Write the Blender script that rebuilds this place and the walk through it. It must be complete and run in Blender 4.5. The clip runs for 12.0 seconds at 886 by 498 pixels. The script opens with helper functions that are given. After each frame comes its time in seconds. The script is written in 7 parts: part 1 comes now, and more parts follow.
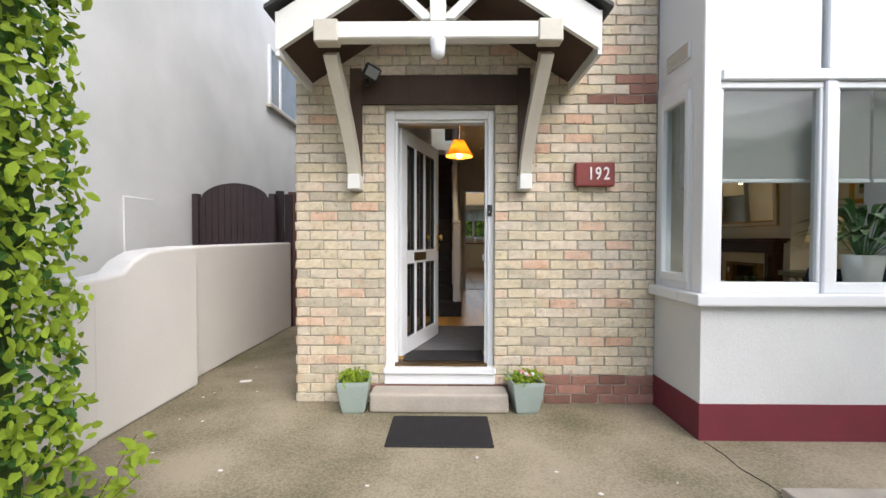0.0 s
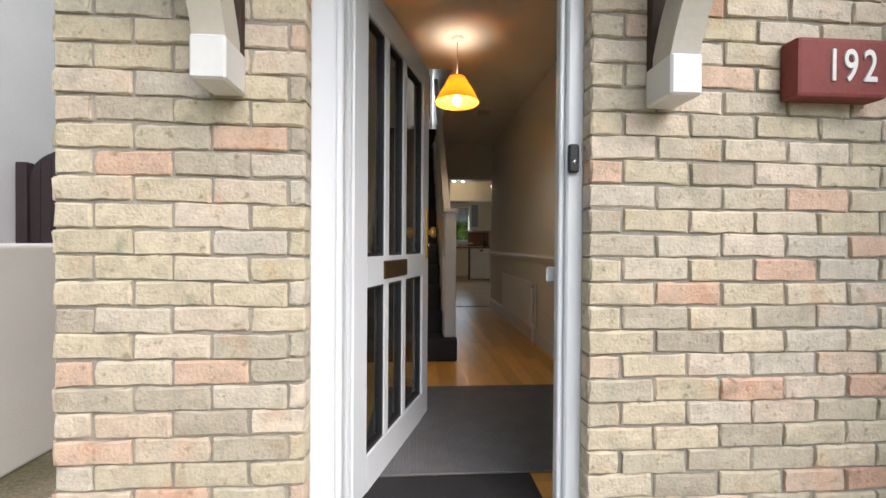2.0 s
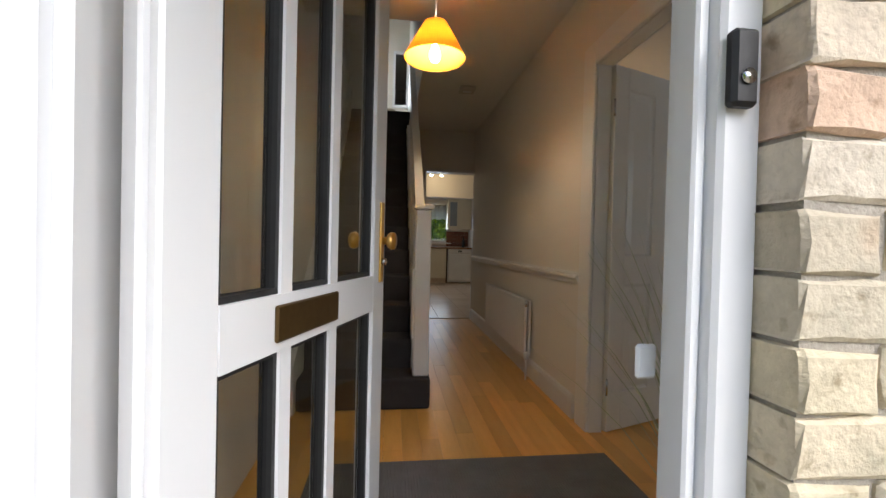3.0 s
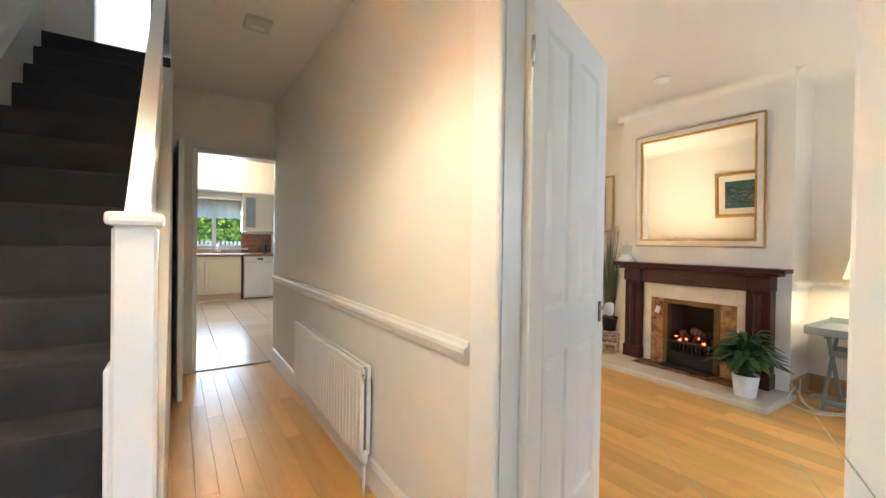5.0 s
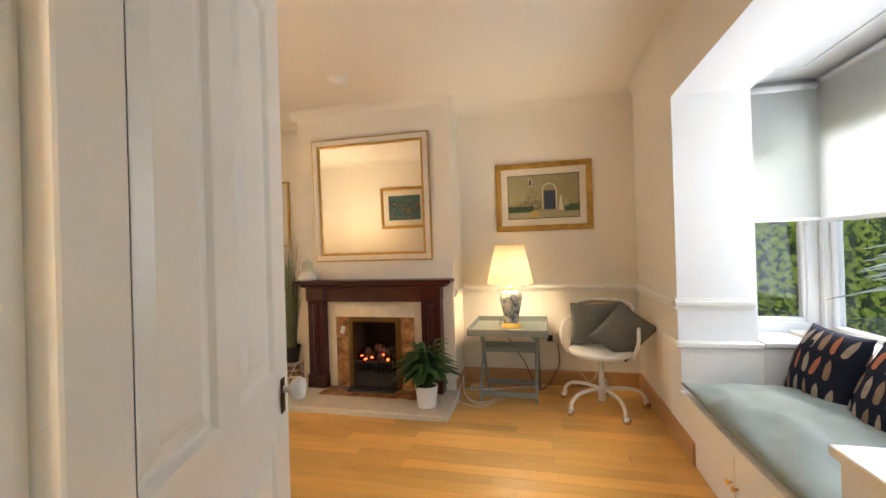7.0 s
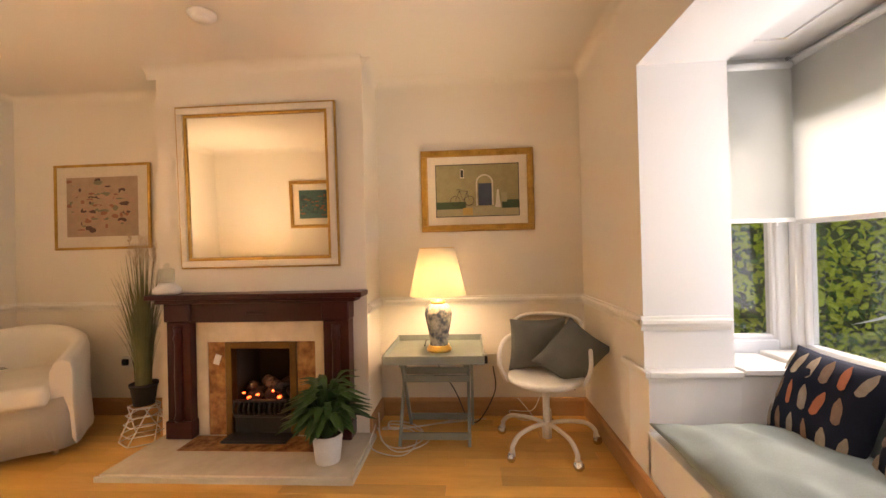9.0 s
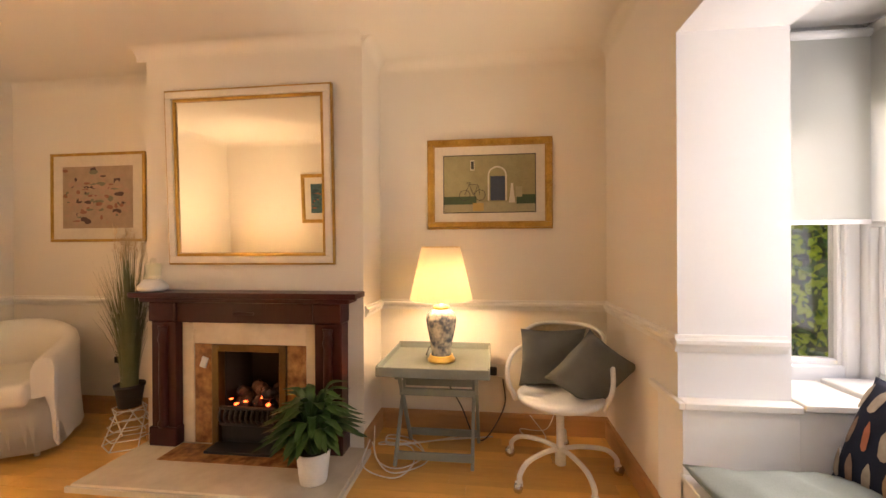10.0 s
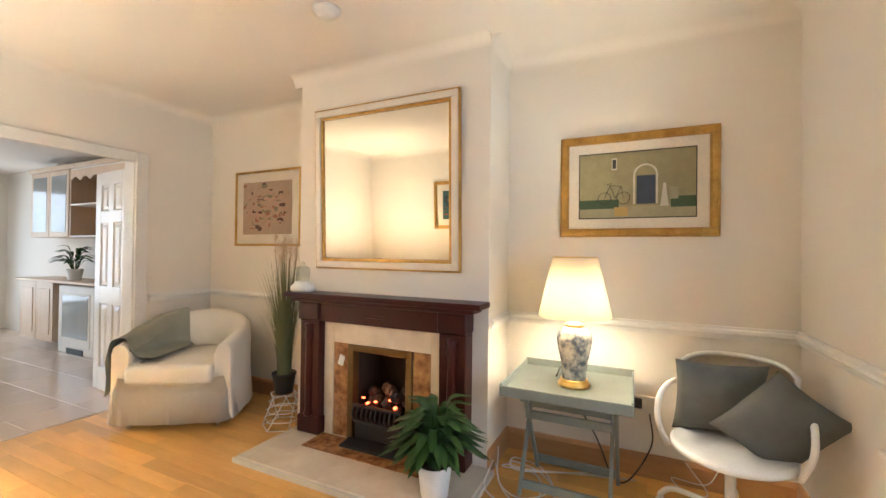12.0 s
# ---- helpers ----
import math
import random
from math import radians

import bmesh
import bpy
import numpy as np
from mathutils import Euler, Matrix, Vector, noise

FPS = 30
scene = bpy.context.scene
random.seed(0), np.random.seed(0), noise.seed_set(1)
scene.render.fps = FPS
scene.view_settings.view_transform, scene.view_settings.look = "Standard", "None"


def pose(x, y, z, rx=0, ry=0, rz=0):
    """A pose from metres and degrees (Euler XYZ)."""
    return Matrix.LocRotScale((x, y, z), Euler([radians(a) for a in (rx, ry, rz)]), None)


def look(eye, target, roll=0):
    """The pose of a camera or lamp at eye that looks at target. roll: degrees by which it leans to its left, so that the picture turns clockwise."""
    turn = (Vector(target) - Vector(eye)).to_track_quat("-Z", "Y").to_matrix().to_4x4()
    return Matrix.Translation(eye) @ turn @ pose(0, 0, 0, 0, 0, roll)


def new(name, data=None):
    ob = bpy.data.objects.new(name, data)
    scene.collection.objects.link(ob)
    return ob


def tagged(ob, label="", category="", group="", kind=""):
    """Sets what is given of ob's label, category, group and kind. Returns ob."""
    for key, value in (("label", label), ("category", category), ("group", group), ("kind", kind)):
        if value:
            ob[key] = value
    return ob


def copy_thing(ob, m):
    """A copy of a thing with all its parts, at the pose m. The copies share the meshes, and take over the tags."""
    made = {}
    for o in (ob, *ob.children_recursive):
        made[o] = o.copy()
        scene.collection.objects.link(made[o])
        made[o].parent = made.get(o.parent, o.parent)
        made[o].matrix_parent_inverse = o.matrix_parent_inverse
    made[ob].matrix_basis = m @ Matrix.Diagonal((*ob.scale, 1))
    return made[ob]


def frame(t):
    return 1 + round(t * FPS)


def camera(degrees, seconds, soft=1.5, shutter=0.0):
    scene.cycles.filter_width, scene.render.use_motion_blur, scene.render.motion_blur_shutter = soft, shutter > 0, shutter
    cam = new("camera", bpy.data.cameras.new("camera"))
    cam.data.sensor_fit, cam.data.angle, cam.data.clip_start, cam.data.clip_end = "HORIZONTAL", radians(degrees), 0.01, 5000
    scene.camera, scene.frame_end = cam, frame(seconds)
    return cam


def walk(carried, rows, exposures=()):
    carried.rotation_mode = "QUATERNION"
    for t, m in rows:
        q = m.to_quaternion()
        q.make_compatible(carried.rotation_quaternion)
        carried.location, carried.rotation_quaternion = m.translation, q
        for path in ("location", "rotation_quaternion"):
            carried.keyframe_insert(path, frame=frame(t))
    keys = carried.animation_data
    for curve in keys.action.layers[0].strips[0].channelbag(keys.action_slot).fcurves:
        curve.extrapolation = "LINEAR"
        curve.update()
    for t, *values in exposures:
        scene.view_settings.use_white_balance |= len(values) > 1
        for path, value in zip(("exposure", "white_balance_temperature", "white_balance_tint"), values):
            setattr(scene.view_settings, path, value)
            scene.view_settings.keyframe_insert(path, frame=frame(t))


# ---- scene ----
cam = camera(94.6, 12.0)
PATH = [
    (0, (0.064, -3.18, 0.982), (0.04, -1.181, 0.941), 0.1),
    (0.5, (0.033, -2.642, 0.995), (0.029, -0.643, 0.951), 0.3),
    (1, (-0.018, -2.136, 0.992), (-0.001, -0.136, 0.961), 0.3),
    (1.5, (-0.044, -1.669, 0.973), (-0.004, 0.331, 0.946), 0.5),
    (2, (-0.108, -1.218, 0.941), (0.029, 0.777, 0.924), 0.4),
    (2.5, (-0.06, -0.784, 0.975), (0.105, 1.209, 0.946), 1.0),
    (4.3, (0.13, 0.452, 1.082), (0.854, 2.317, 1.07), 1.0),
    (4.5, (0.166, 0.551, 1.104), (0.981, 2.377, 1.086), 0.8),
    (5, (0.27, 0.798, 1.176), (1.361, 2.474, 1.152), 0.9),
    (5.5, (0.393, 0.955, 1.218), (1.781, 2.396, 1.206), 0.5),
    (6, (0.51, 1.087, 1.256), (2.185, 2.179, 1.248), -0.4),
    (6.5, (0.644, 1.179, 1.262), (2.497, 1.932, 1.262), -1.2),
    (7, (0.87, 1.24, 1.26), (2.813, 1.711, 1.268), -1.7),
    (7.5, (1.082, 1.298, 1.267), (3.071, 1.512, 1.284), -1.2),
    (7.7, (1.203, 1.316, 1.262), (3.198, 1.46, 1.292), -1.3),
    (9.3, (1.647, 1.269, 1.272), (3.643, 1.397, 1.283), -1.4),
    (9.5, (1.702, 1.24, 1.276), (3.696, 1.403, 1.283), -1.2),
    (10, (1.879, 1.197, 1.282), (3.865, 1.437, 1.28), -0.3),
    (10.5, (1.961, 1.207, 1.294), (3.932, 1.545, 1.295), 0.0),
    (11, (2.016, 1.204, 1.302), (3.954, 1.699, 1.301), 0.4),
    (11.5, (2.034, 1.209, 1.301), (3.92, 1.875, 1.309), 0.7),
    (12, (2.038, 1.216, 1.307), (3.848, 2.065, 1.326), 0.7),
]
walk(cam, [(t, look(eye, target, roll)) for t, eye, target, roll in PATH],
     exposures=[(0, 0.55, 5950, 10), (2.2, 0.6, 5850, 10), (2.7, 0.7, 5850, 10), (4.3, 2.6, 5850, 10), (5.0, 3.0, 5200, 6), (5.5, 3.0, 4800, 5), (6.0, 2.92, 4650, 5), (6.5, 2.75, 5000, 8),
                (7.0, 2.7, 6200, 12), (7.7, 2.6, 6900, 16), (9.5, 2.58, 7600, 26), (10.5, 2.6, 7400, 24), (11.5, 2.85, 6100, 14), (12.0, 3.05, 5500, 10)])

# ---- light ----
world = bpy.data.worlds.new("sky_world")
scene.world = world
world.use_nodes = True
wn = world.node_tree
sky = wn.nodes.new("ShaderNodeTexSky")
sky.sky_type = 'NISHITA'
sky.sun_disc = False
sky.sun_elevation, sky.sun_rotation = radians(44), radians(146)
sky.air_density, sky.dust_density, sky.ozone_density = 1.0, 4.0, 1.0
wn.nodes["Background"].inputs["Strength"].default_value = 0.15
wn.links.new(sky.outputs[0], wn.nodes["Background"].inputs["Color"])
sun = new("sun", bpy.data.lights.new("sun", 'SUN'))
sun.data.energy, sun.data.angle, sun.data.color = 1.55, radians(60), (1.0, 0.97, 0.92)
sun.matrix_world = look((0, 0, 10), (-1.62, 2.4, 7.2))


def lamp(name, kind, place, watts, colour, size=0.05, target=None, size_y=None):
    ob = new(name, bpy.data.lights.new(name, kind))
    ob.data.energy, ob.data.color = watts, colour
    ob.matrix_world = look(place, target) if target else pose(*place)
    if kind == 'AREA':
        ob.data.shape, ob.data.size, ob.data.size_y = 'RECTANGLE', size, size_y or size
    else:
        ob.data.shadow_soft_size = size
    return ob


WARM = (1.0, 0.80, 0.55)
lamp("table_lamp_bulb", 'POINT', (4.36, 1.51, 1.12), 2.7, WARM, 0.05)
lamp("pendant_bulb", 'POINT', (0.20, 1.85, 2.09), 9, WARM, 0.05)
lamp("kitchen_spot_bulb", 'POINT', (0.72, 7.6, 2.27), 2.0, (1.0, 0.72, 0.4), 0.05)
lamp("kitchen_spot_bulb", 'POINT', (0.92, 7.6, 2.27), 2.0, (1.0, 0.72, 0.4), 0.05)
lamp("side_lamp_bulb", 'POINT', (1.95, 4.3, 0.93), 30, WARM, 0.12)
lamp("bay_daylight", 'AREA', (2.84, -0.42, 1.45), 3.8, (0.86, 0.93, 1.0), 1.9, (2.84, 3, 1.3), 1.2)
lamp("kitchen_daylight", 'AREA', (0.9, 10.35, 1.4), 5, (0.88, 0.94, 1.0), 1.2, (0.9, 5, 1.0), 0.8)
lamp("dining_daylight", 'AREA', (3.2, 10.35, 1.3), 6, (0.9, 0.95, 1.0), 2.0, (3.2, 5, 0.8), 1.9)
lamp("landing_daylight", 'AREA', (0.1, 6.88, 3.85), 8, (0.9, 0.95, 1.0), 0.5, (0.0, 3, 3.4), 0.9)

# ---- materials ----
MATS = {}


def mat(name, col, rough=0.5, metal=0.0, col2=None, scale=3.0, var=0.35, bump=0.15, fine=60.0, stretch=(1, 1, 1), rnd=0.0, spec=0.5, coat=0.0, world_space=False, ramp=None, island=False):
    """Two scales of noise between two colours, with fine relief; rnd: change of value from piece to piece."""
    m = bpy.data.materials.new(name)
    m.use_nodes = True
    t = m.node_tree
    b = t.nodes["Principled BSDF"]
    col2 = col2 or tuple(c * 0.8 for c in col)
    if world_space:
        src = t.nodes.new("ShaderNodeNewGeometry").outputs["Position"]
    else:
        src = t.nodes.new("ShaderNodeTexCoord").outputs["Object"]
    mp = t.nodes.new("ShaderNodeMapping")
    mp.inputs["Scale"].default_value = stretch
    t.links.new(src, mp.inputs["Vector"])
    big = t.nodes.new("ShaderNodeTexNoise")
    big.inputs["Scale"].default_value, big.inputs["Detail"].default_value = scale, 5
    small = t.nodes.new("ShaderNodeTexNoise")
    small.inputs["Scale"].default_value, small.inputs["Detail"].default_value = fine, 4
    for n in (big, small):
        t.links.new(mp.outputs[0], n.inputs["Vector"])
    mix = t.nodes.new("ShaderNodeMix")
    mix.data_type = 'FLOAT'
    mix.inputs[0].default_value = 0.35
    t.links.new(big.outputs["Fac"], mix.inputs[2])
    t.links.new(small.outputs["Fac"], mix.inputs[3])
    rg = t.nodes.new("ShaderNodeMapRange")
    rg.inputs["From Min"].default_value, rg.inputs["From Max"].default_value = 0.5 - 0.5 * (1 - var) * 0.6, 0.5 + 0.5 * (1 - var) * 0.6
    t.links.new(mix.outputs[0], rg.inputs["Value"])
    cm = t.nodes.new("ShaderNodeMix")
    cm.data_type = 'RGBA'
    cm.inputs[6].default_value, cm.inputs[7].default_value = (*col, 1), (*col2, 1)
    t.links.new(rg.outputs[0], cm.inputs[0])
    out = cm.outputs[2]
    if ramp or rnd:
        info = t.nodes.new("ShaderNodeNewGeometry" if island else "ShaderNodeObjectInfo")
        cr = t.nodes.new("ShaderNodeValToRGB")
        stops = ramp or [(0, (1 - rnd,) * 3), (1, (1 + rnd,) * 3)]
        e = cr.color_ramp.elements
        while len(e) < len(stops):
            e.new(0.5)
        for k, (p, c) in zip(e, stops):
            k.position, k.color = p, (*c, 1)
        t.links.new(info.outputs["Random Per Island" if island else "Random"], cr.inputs[0])
        mu = t.nodes.new("ShaderNodeMix")
        mu.data_type, mu.blend_type = 'RGBA', 'MULTIPLY'
        mu.inputs[0].default_value = 1
        t.links.new(out, mu.inputs[6])
        t.links.new(cr.outputs[0], mu.inputs[7])
        out = mu.outputs[2]
    t.links.new(out, b.inputs["Base Color"])
    b.inputs["Roughness"].default_value, b.inputs["Metallic"].default_value = rough, metal
    b.inputs["Specular IOR Level"].default_value = spec
    b.inputs["Coat Weight"].default_value = coat
    if bump:
        bp = t.nodes.new("ShaderNodeBump")
        bp.inputs["Strength"].default_value, bp.inputs["Distance"].default_value = bump, 0.004
        t.links.new(small.outputs["Fac"], bp.inputs["Height"])
        t.links.new(bp.outputs[0], b.inputs["Normal"])
    MATS[name] = m
    return m


def emitter(name, col, power):
    m = bpy.data.materials.new(name)
    m.use_nodes = True
    b = m.node_tree.nodes["Principled BSDF"]
    b.inputs["Base Color"].default_value = (*col, 1)
    b.inputs["Emission Color"].default_value, b.inputs["Emission Strength"].default_value = (*col, 1), power
    return m


def translucent(name, col, amount):
    m = mat(name, col, 0.9, bump=0.05, fine=300)
    t = m.node_tree
    tr = t.nodes.new("ShaderNodeBsdfTranslucent")
    tr.inputs[0].default_value = (*col, 1)
    mx = t.nodes.new("ShaderNodeMixShader")
    mx.inputs[0].default_value = amount
    t.links.new(t.nodes["Principled BSDF"].outputs[0], mx.inputs[1])
    t.links.new(tr.outputs[0], mx.inputs[2])
    t.links.new(mx.outputs[0], t.nodes["Material Output"].inputs[0])
    return m


def glass_material(name, tint=(1, 1, 1), rough=0.0):
    """Thin pane: clear with a mirror's gloss at the surface."""
    m = bpy.data.materials.new(name)
    m.use_nodes = True
    t = m.node_tree
    t.nodes.remove(t.nodes["Principled BSDF"])
    tp = t.nodes.new("ShaderNodeBsdfTransparent")
    tp.inputs[0].default_value = (*tint, 1)
    gl = t.nodes.new("ShaderNodeBsdfGlossy")
    gl.inputs["Roughness"].default_value = rough
    lw = t.nodes.new("ShaderNodeLayerWeight")
    lw.inputs[0].default_value = 0.5
    pw = t.nodes.new("ShaderNodeMath")
    pw.operation = 'POWER'
    pw.inputs[1].default_value = 4.0
    t.links.new(lw.outputs["Facing"], pw.inputs[0])
    fr = t.nodes.new("ShaderNodeMath")
    fr.operation = 'MULTIPLY_ADD'
    fr.inputs[1].default_value, fr.inputs[2].default_value = 0.5, 0.035
    t.links.new(pw.outputs[0], fr.inputs[0])
    mx = t.nodes.new("ShaderNodeMixShader")
    t.links.new(fr.outputs[0], mx.inputs[0])
    t.links.new(tp.outputs[0], mx.inputs[1])
    t.links.new(gl.outputs[0], mx.inputs[2])
    t.links.new(mx.outputs[0], t.nodes["Material Output"].inputs[0])
    return m


def mirror_material():
    m = bpy.data.materials.new("mirror_glass")
    m.use_nodes = True
    b = m.node_tree.nodes["Principled BSDF"]
    b.inputs["Base Color"].default_value = (0.74, 0.715, 0.64, 1)
    b.inputs["Metallic"].default_value, b.inputs["Roughness"].default_value = 1, 0.01
    return m


BRICK_TONES = [(0, (0.78, 0.76, 0.72)), (0.12, (0.93, 0.92, 0.86)), (0.3, (1.02, 0.99, 0.86)), (0.48, (1.12, 1.08, 0.98)), (0.6, (0.98, 0.98, 0.98)), (0.72, (1.15, 1.1, 1.06)), (0.85, (1.05, 0.98, 0.92)), (0.93, (1.1, 0.92, 0.84)), (1, (1.03, 0.76, 0.66))]


def brick_mat(name, island):
    """Buff brick with pinkish and grey patches that run over the faces."""
    m = mat(name, (0.665, 0.60, 0.485), 0.92, col2=(0.49, 0.44, 0.355), scale=21, var=0.4, bump=1.0, fine=95, ramp=BRICK_TONES, spec=0.15, island=island, world_space=True)
    t = m.node_tree
    b = t.nodes["Principled BSDF"]
    col = b.inputs["Base Color"].links[0].from_socket
    for scale, tint, lo, hi in ((7.0, (1.0, 0.84, 0.76), 0.57, 0.76), (11.0, (0.74, 0.76, 0.76), 0.57, 0.75), (33.0, (0.62, 0.58, 0.52), 0.6, 0.74)):
        nz = t.nodes.new("ShaderNodeTexNoise")
        nz.inputs["Scale"].default_value, nz.inputs["Detail"].default_value = scale, 3
        geo = t.nodes.new("ShaderNodeNewGeometry")
        t.links.new(geo.outputs["Position"], nz.inputs["Vector"])
        rg = t.nodes.new("ShaderNodeMapRange")
        rg.inputs["From Min"].default_value, rg.inputs["From Max"].default_value = lo, hi
        t.links.new(nz.outputs["Fac"], rg.inputs["Value"])
        mx = t.nodes.new("ShaderNodeMix")
        mx.data_type, mx.blend_type = 'RGBA', 'MULTIPLY'
        mx.inputs[7].default_value = (*tint, 1)
        t.links.new(rg.outputs[0], mx.inputs[0])
        t.links.new(col, mx.inputs[6])
        col = mx.outputs[2]
    t.links.new(col, b.inputs["Base Color"])
    return m


M_BRICK, M_BRICK_JOINED = brick_mat("buff_brick", False), brick_mat("buff_brickwork", True)
M_REDBRICK, M_REDBRICK_JOINED = [mat(nm, (0.36, 0.17, 0.12), 0.9, col2=(0.22, 0.14, 0.115), scale=14, var=0.2, bump=0.7, fine=120, rnd=0.3, spec=0.2, island=isl, world_space=True) for nm, isl in (("red_brick", False), ("red_brickwork", True))]
M_MORTAR = mat("mortar", (0.46, 0.42, 0.35), 0.95, col2=(0.28, 0.25, 0.21), scale=9, bump=0.8, fine=150, spec=0.1)
M_RENDER = mat("white_render", (0.79, 0.79, 0.78), 0.85, col2=(0.6, 0.61, 0.6), scale=1.1, var=0.3, bump=0.5, fine=90, world_space=True, spec=0.2)
M_BOUND = mat("painted_boundary_render", (0.84, 0.81, 0.76), 0.85, col2=(0.74, 0.71, 0.66), scale=1.6, var=0.1, bump=0.5, fine=80, world_space=True, spec=0.2)
M_MAROON = mat("maroon_paint", (0.20, 0.03, 0.045), 0.6, col2=(0.15, 0.028, 0.04), scale=5, bump=0.3)
M_CONC = mat("worn_concrete", (0.38, 0.32, 0.23), 0.82, col2=(0.14, 0.125, 0.068), scale=1.3, var=0.6, bump=1.0, fine=70, world_space=True, spec=0.25)
M_STEP = mat("stone_step", (0.48, 0.43, 0.36), 0.85, col2=(0.34, 0.30, 0.25), scale=5, bump=0.6, fine=90)
M_UPVC = mat("white_upvc", (0.78, 0.79, 0.80), 0.3, col2=(0.77, 0.78, 0.79), scale=3, bump=0.02)
M_PAINTWOOD = mat("white_painted_timber", (0.78, 0.77, 0.73), 0.5, col2=(0.7, 0.69, 0.65), scale=4, bump=0.15, fine=50)
M_CREAM = mat("cream_painted_timber", (0.62, 0.58, 0.48), 0.5, col2=(0.54, 0.5, 0.42), scale=4, bump=0.15)
M_DARKWOOD = mat("dark_stained_timber", (0.075, 0.042, 0.026), 0.7, col2=(0.04, 0.022, 0.015), scale=4, stretch=(1, 1, 0.3), bump=0.3)
M_GATE = mat("dark_purple_brown_gate", (0.035, 0.02, 0.022), 0.6, col2=(0.022, 0.012, 0.014), scale=6, bump=0.3)
M_GATE2 = mat("red_brown_gate", (0.22, 0.1, 0.075), 0.7, col2=(0.15, 0.07, 0.05), scale=6, stretch=(1, 1, 0.2), bump=0.3)
M_SLATE = mat("roof_slate", (0.06, 0.06, 0.062), 0.7, col2=(0.03, 0.03, 0.03), scale=6, bump=0.6)
M_PLASTER = mat("cream_wall_paint", (0.79, 0.745, 0.665), 0.75, col2=(0.75, 0.705, 0.625), scale=0.8, var=0.0, bump=0.06, fine=140, world_space=True, spec=0.25)
M_CEIL = mat("white_ceiling_paint", (0.80, 0.76, 0.69), 0.85, col2=(0.77, 0.73, 0.66), scale=0.9, var=0.0, bump=0.08, fine=120, world_space=True, spec=0.2)
M_BAY = mat("white_reveal_paint", (0.80, 0.80, 0.80), 0.6, col2=(0.76, 0.76, 0.76), scale=1, var=0.0, bump=0.05, world_space=True)
M_GLOSS = mat("white_gloss_paint", (0.80, 0.78, 0.74), 0.28, col2=(0.76, 0.74, 0.7), scale=3, bump=0.05)
M_PLANK = mat("honey_oak_plank", (0.74, 0.42, 0.112), 0.3, col2=(0.60, 0.31, 0.07), scale=3.5, var=0.25, stretch=(6, 0.7, 6), bump=0.06, fine=25, rnd=0.17, world_space=True)
M_SKIRT = mat("oak_skirting", (0.5, 0.28, 0.12), 0.45, col2=(0.4, 0.21, 0.085), scale=4, stretch=(1, 1, 8), bump=0.08)
M_TILE = mat("cream_floor_tile", (0.58, 0.45, 0.34), 0.22, col2=(0.55, 0.43, 0.32), scale=3, bump=0.04, rnd=0.06)
M_CARPET = mat("charcoal_stair_carpet", (0.062, 0.057, 0.058), 0.98, col2=(0.04, 0.037, 0.038), scale=7, bump=0.9, fine=260, spec=0.1)
M_GREYMAT = mat("grey_ribbed_carpet", (0.20, 0.195, 0.195), 0.95, col2=(0.15, 0.148, 0.15), scale=9, bump=0.9, fine=160, spec=0.1)
M_RUBBER = mat("black_rubber", (0.022, 0.021, 0.022), 0.8, col2=(0.03, 0.028, 0.028), scale=9, bump=0.8, fine=120, spec=0.3)
M_MAHOG = mat("mahogany", (0.05, 0.006, 0.005), 0.34, col2=(0.026, 0.004, 0.003), scale=5, stretch=(1, 1, 0.25), bump=0.05, spec=0.3)
M_MARBLE = mat("cream_marble", (0.74, 0.655, 0.51), 0.25, col2=(0.6, 0.51, 0.38), scale=5, var=0.4, bump=0.03, fine=18)
M_BROWNMARBLE = mat("brown_marble", (0.44, 0.23, 0.09), 0.2, col2=(0.17, 0.07, 0.03), scale=12, var=0.6, bump=0.03, fine=30)
M_BRASS = mat("brass", (0.78, 0.52, 0.15), 0.28, 1.0, col2=(0.62, 0.40, 0.12), scale=6, bump=0.03)
M_BRONZE = mat("antique_bronze", (0.16, 0.1, 0.035), 0.4, 0.8, col2=(0.1, 0.06, 0.025), scale=6, bump=0.05)
M_GOLD = mat("gilded_frame", (0.58, 0.35, 0.08), 0.33, 0.7, col2=(0.34, 0.19, 0.04), scale=14, var=0.4, bump=0.2)
M_SILVER = mat("silver_frame", (0.74, 0.69, 0.6), 0.4, 0.15, col2=(0.64, 0.59, 0.5), scale=8, bump=0.1)
M_BLACK = mat("black_iron", (0.012, 0.012, 0.013), 0.5, col2=(0.02, 0.02, 0.02), scale=8, bump=0.3)
M_SOOT = mat("sooty_firebrick", (0.014, 0.012, 0.011), 0.9, col2=(0.012, 0.011, 0.01), scale=8, bump=0.6)
M_COAL = mat("coal", (0.02, 0.018, 0.018), 0.7, col2=(0.035, 0.03, 0.03), scale=20, bump=0.9, fine=90)
M_EMBER = emitter("glowing_ember", (1.0, 0.085, 0.02), 1.5)
M_SAGE = mat("grey_green_paint", (0.235, 0.265, 0.235), 0.55, col2=(0.19, 0.215, 0.195), scale=6, bump=0.12)
M_SAGEPOT = mat("pale_green_glaze", (0.36, 0.43, 0.39), 0.4, col2=(0.3, 0.36, 0.33), scale=6, bump=0.1)
M_CUSHION = mat("dark_grey_linen", (0.18, 0.183, 0.162), 0.95, col2=(0.14, 0.142, 0.127), scale=9, bump=0.6, fine=300, spec=0.1)
M_THROW = mat("grey_green_wool_throw", (0.36, 0.36, 0.29), 0.97, col2=(0.3, 0.3, 0.24), scale=9, bump=0.9, fine=240, spec=0.1)
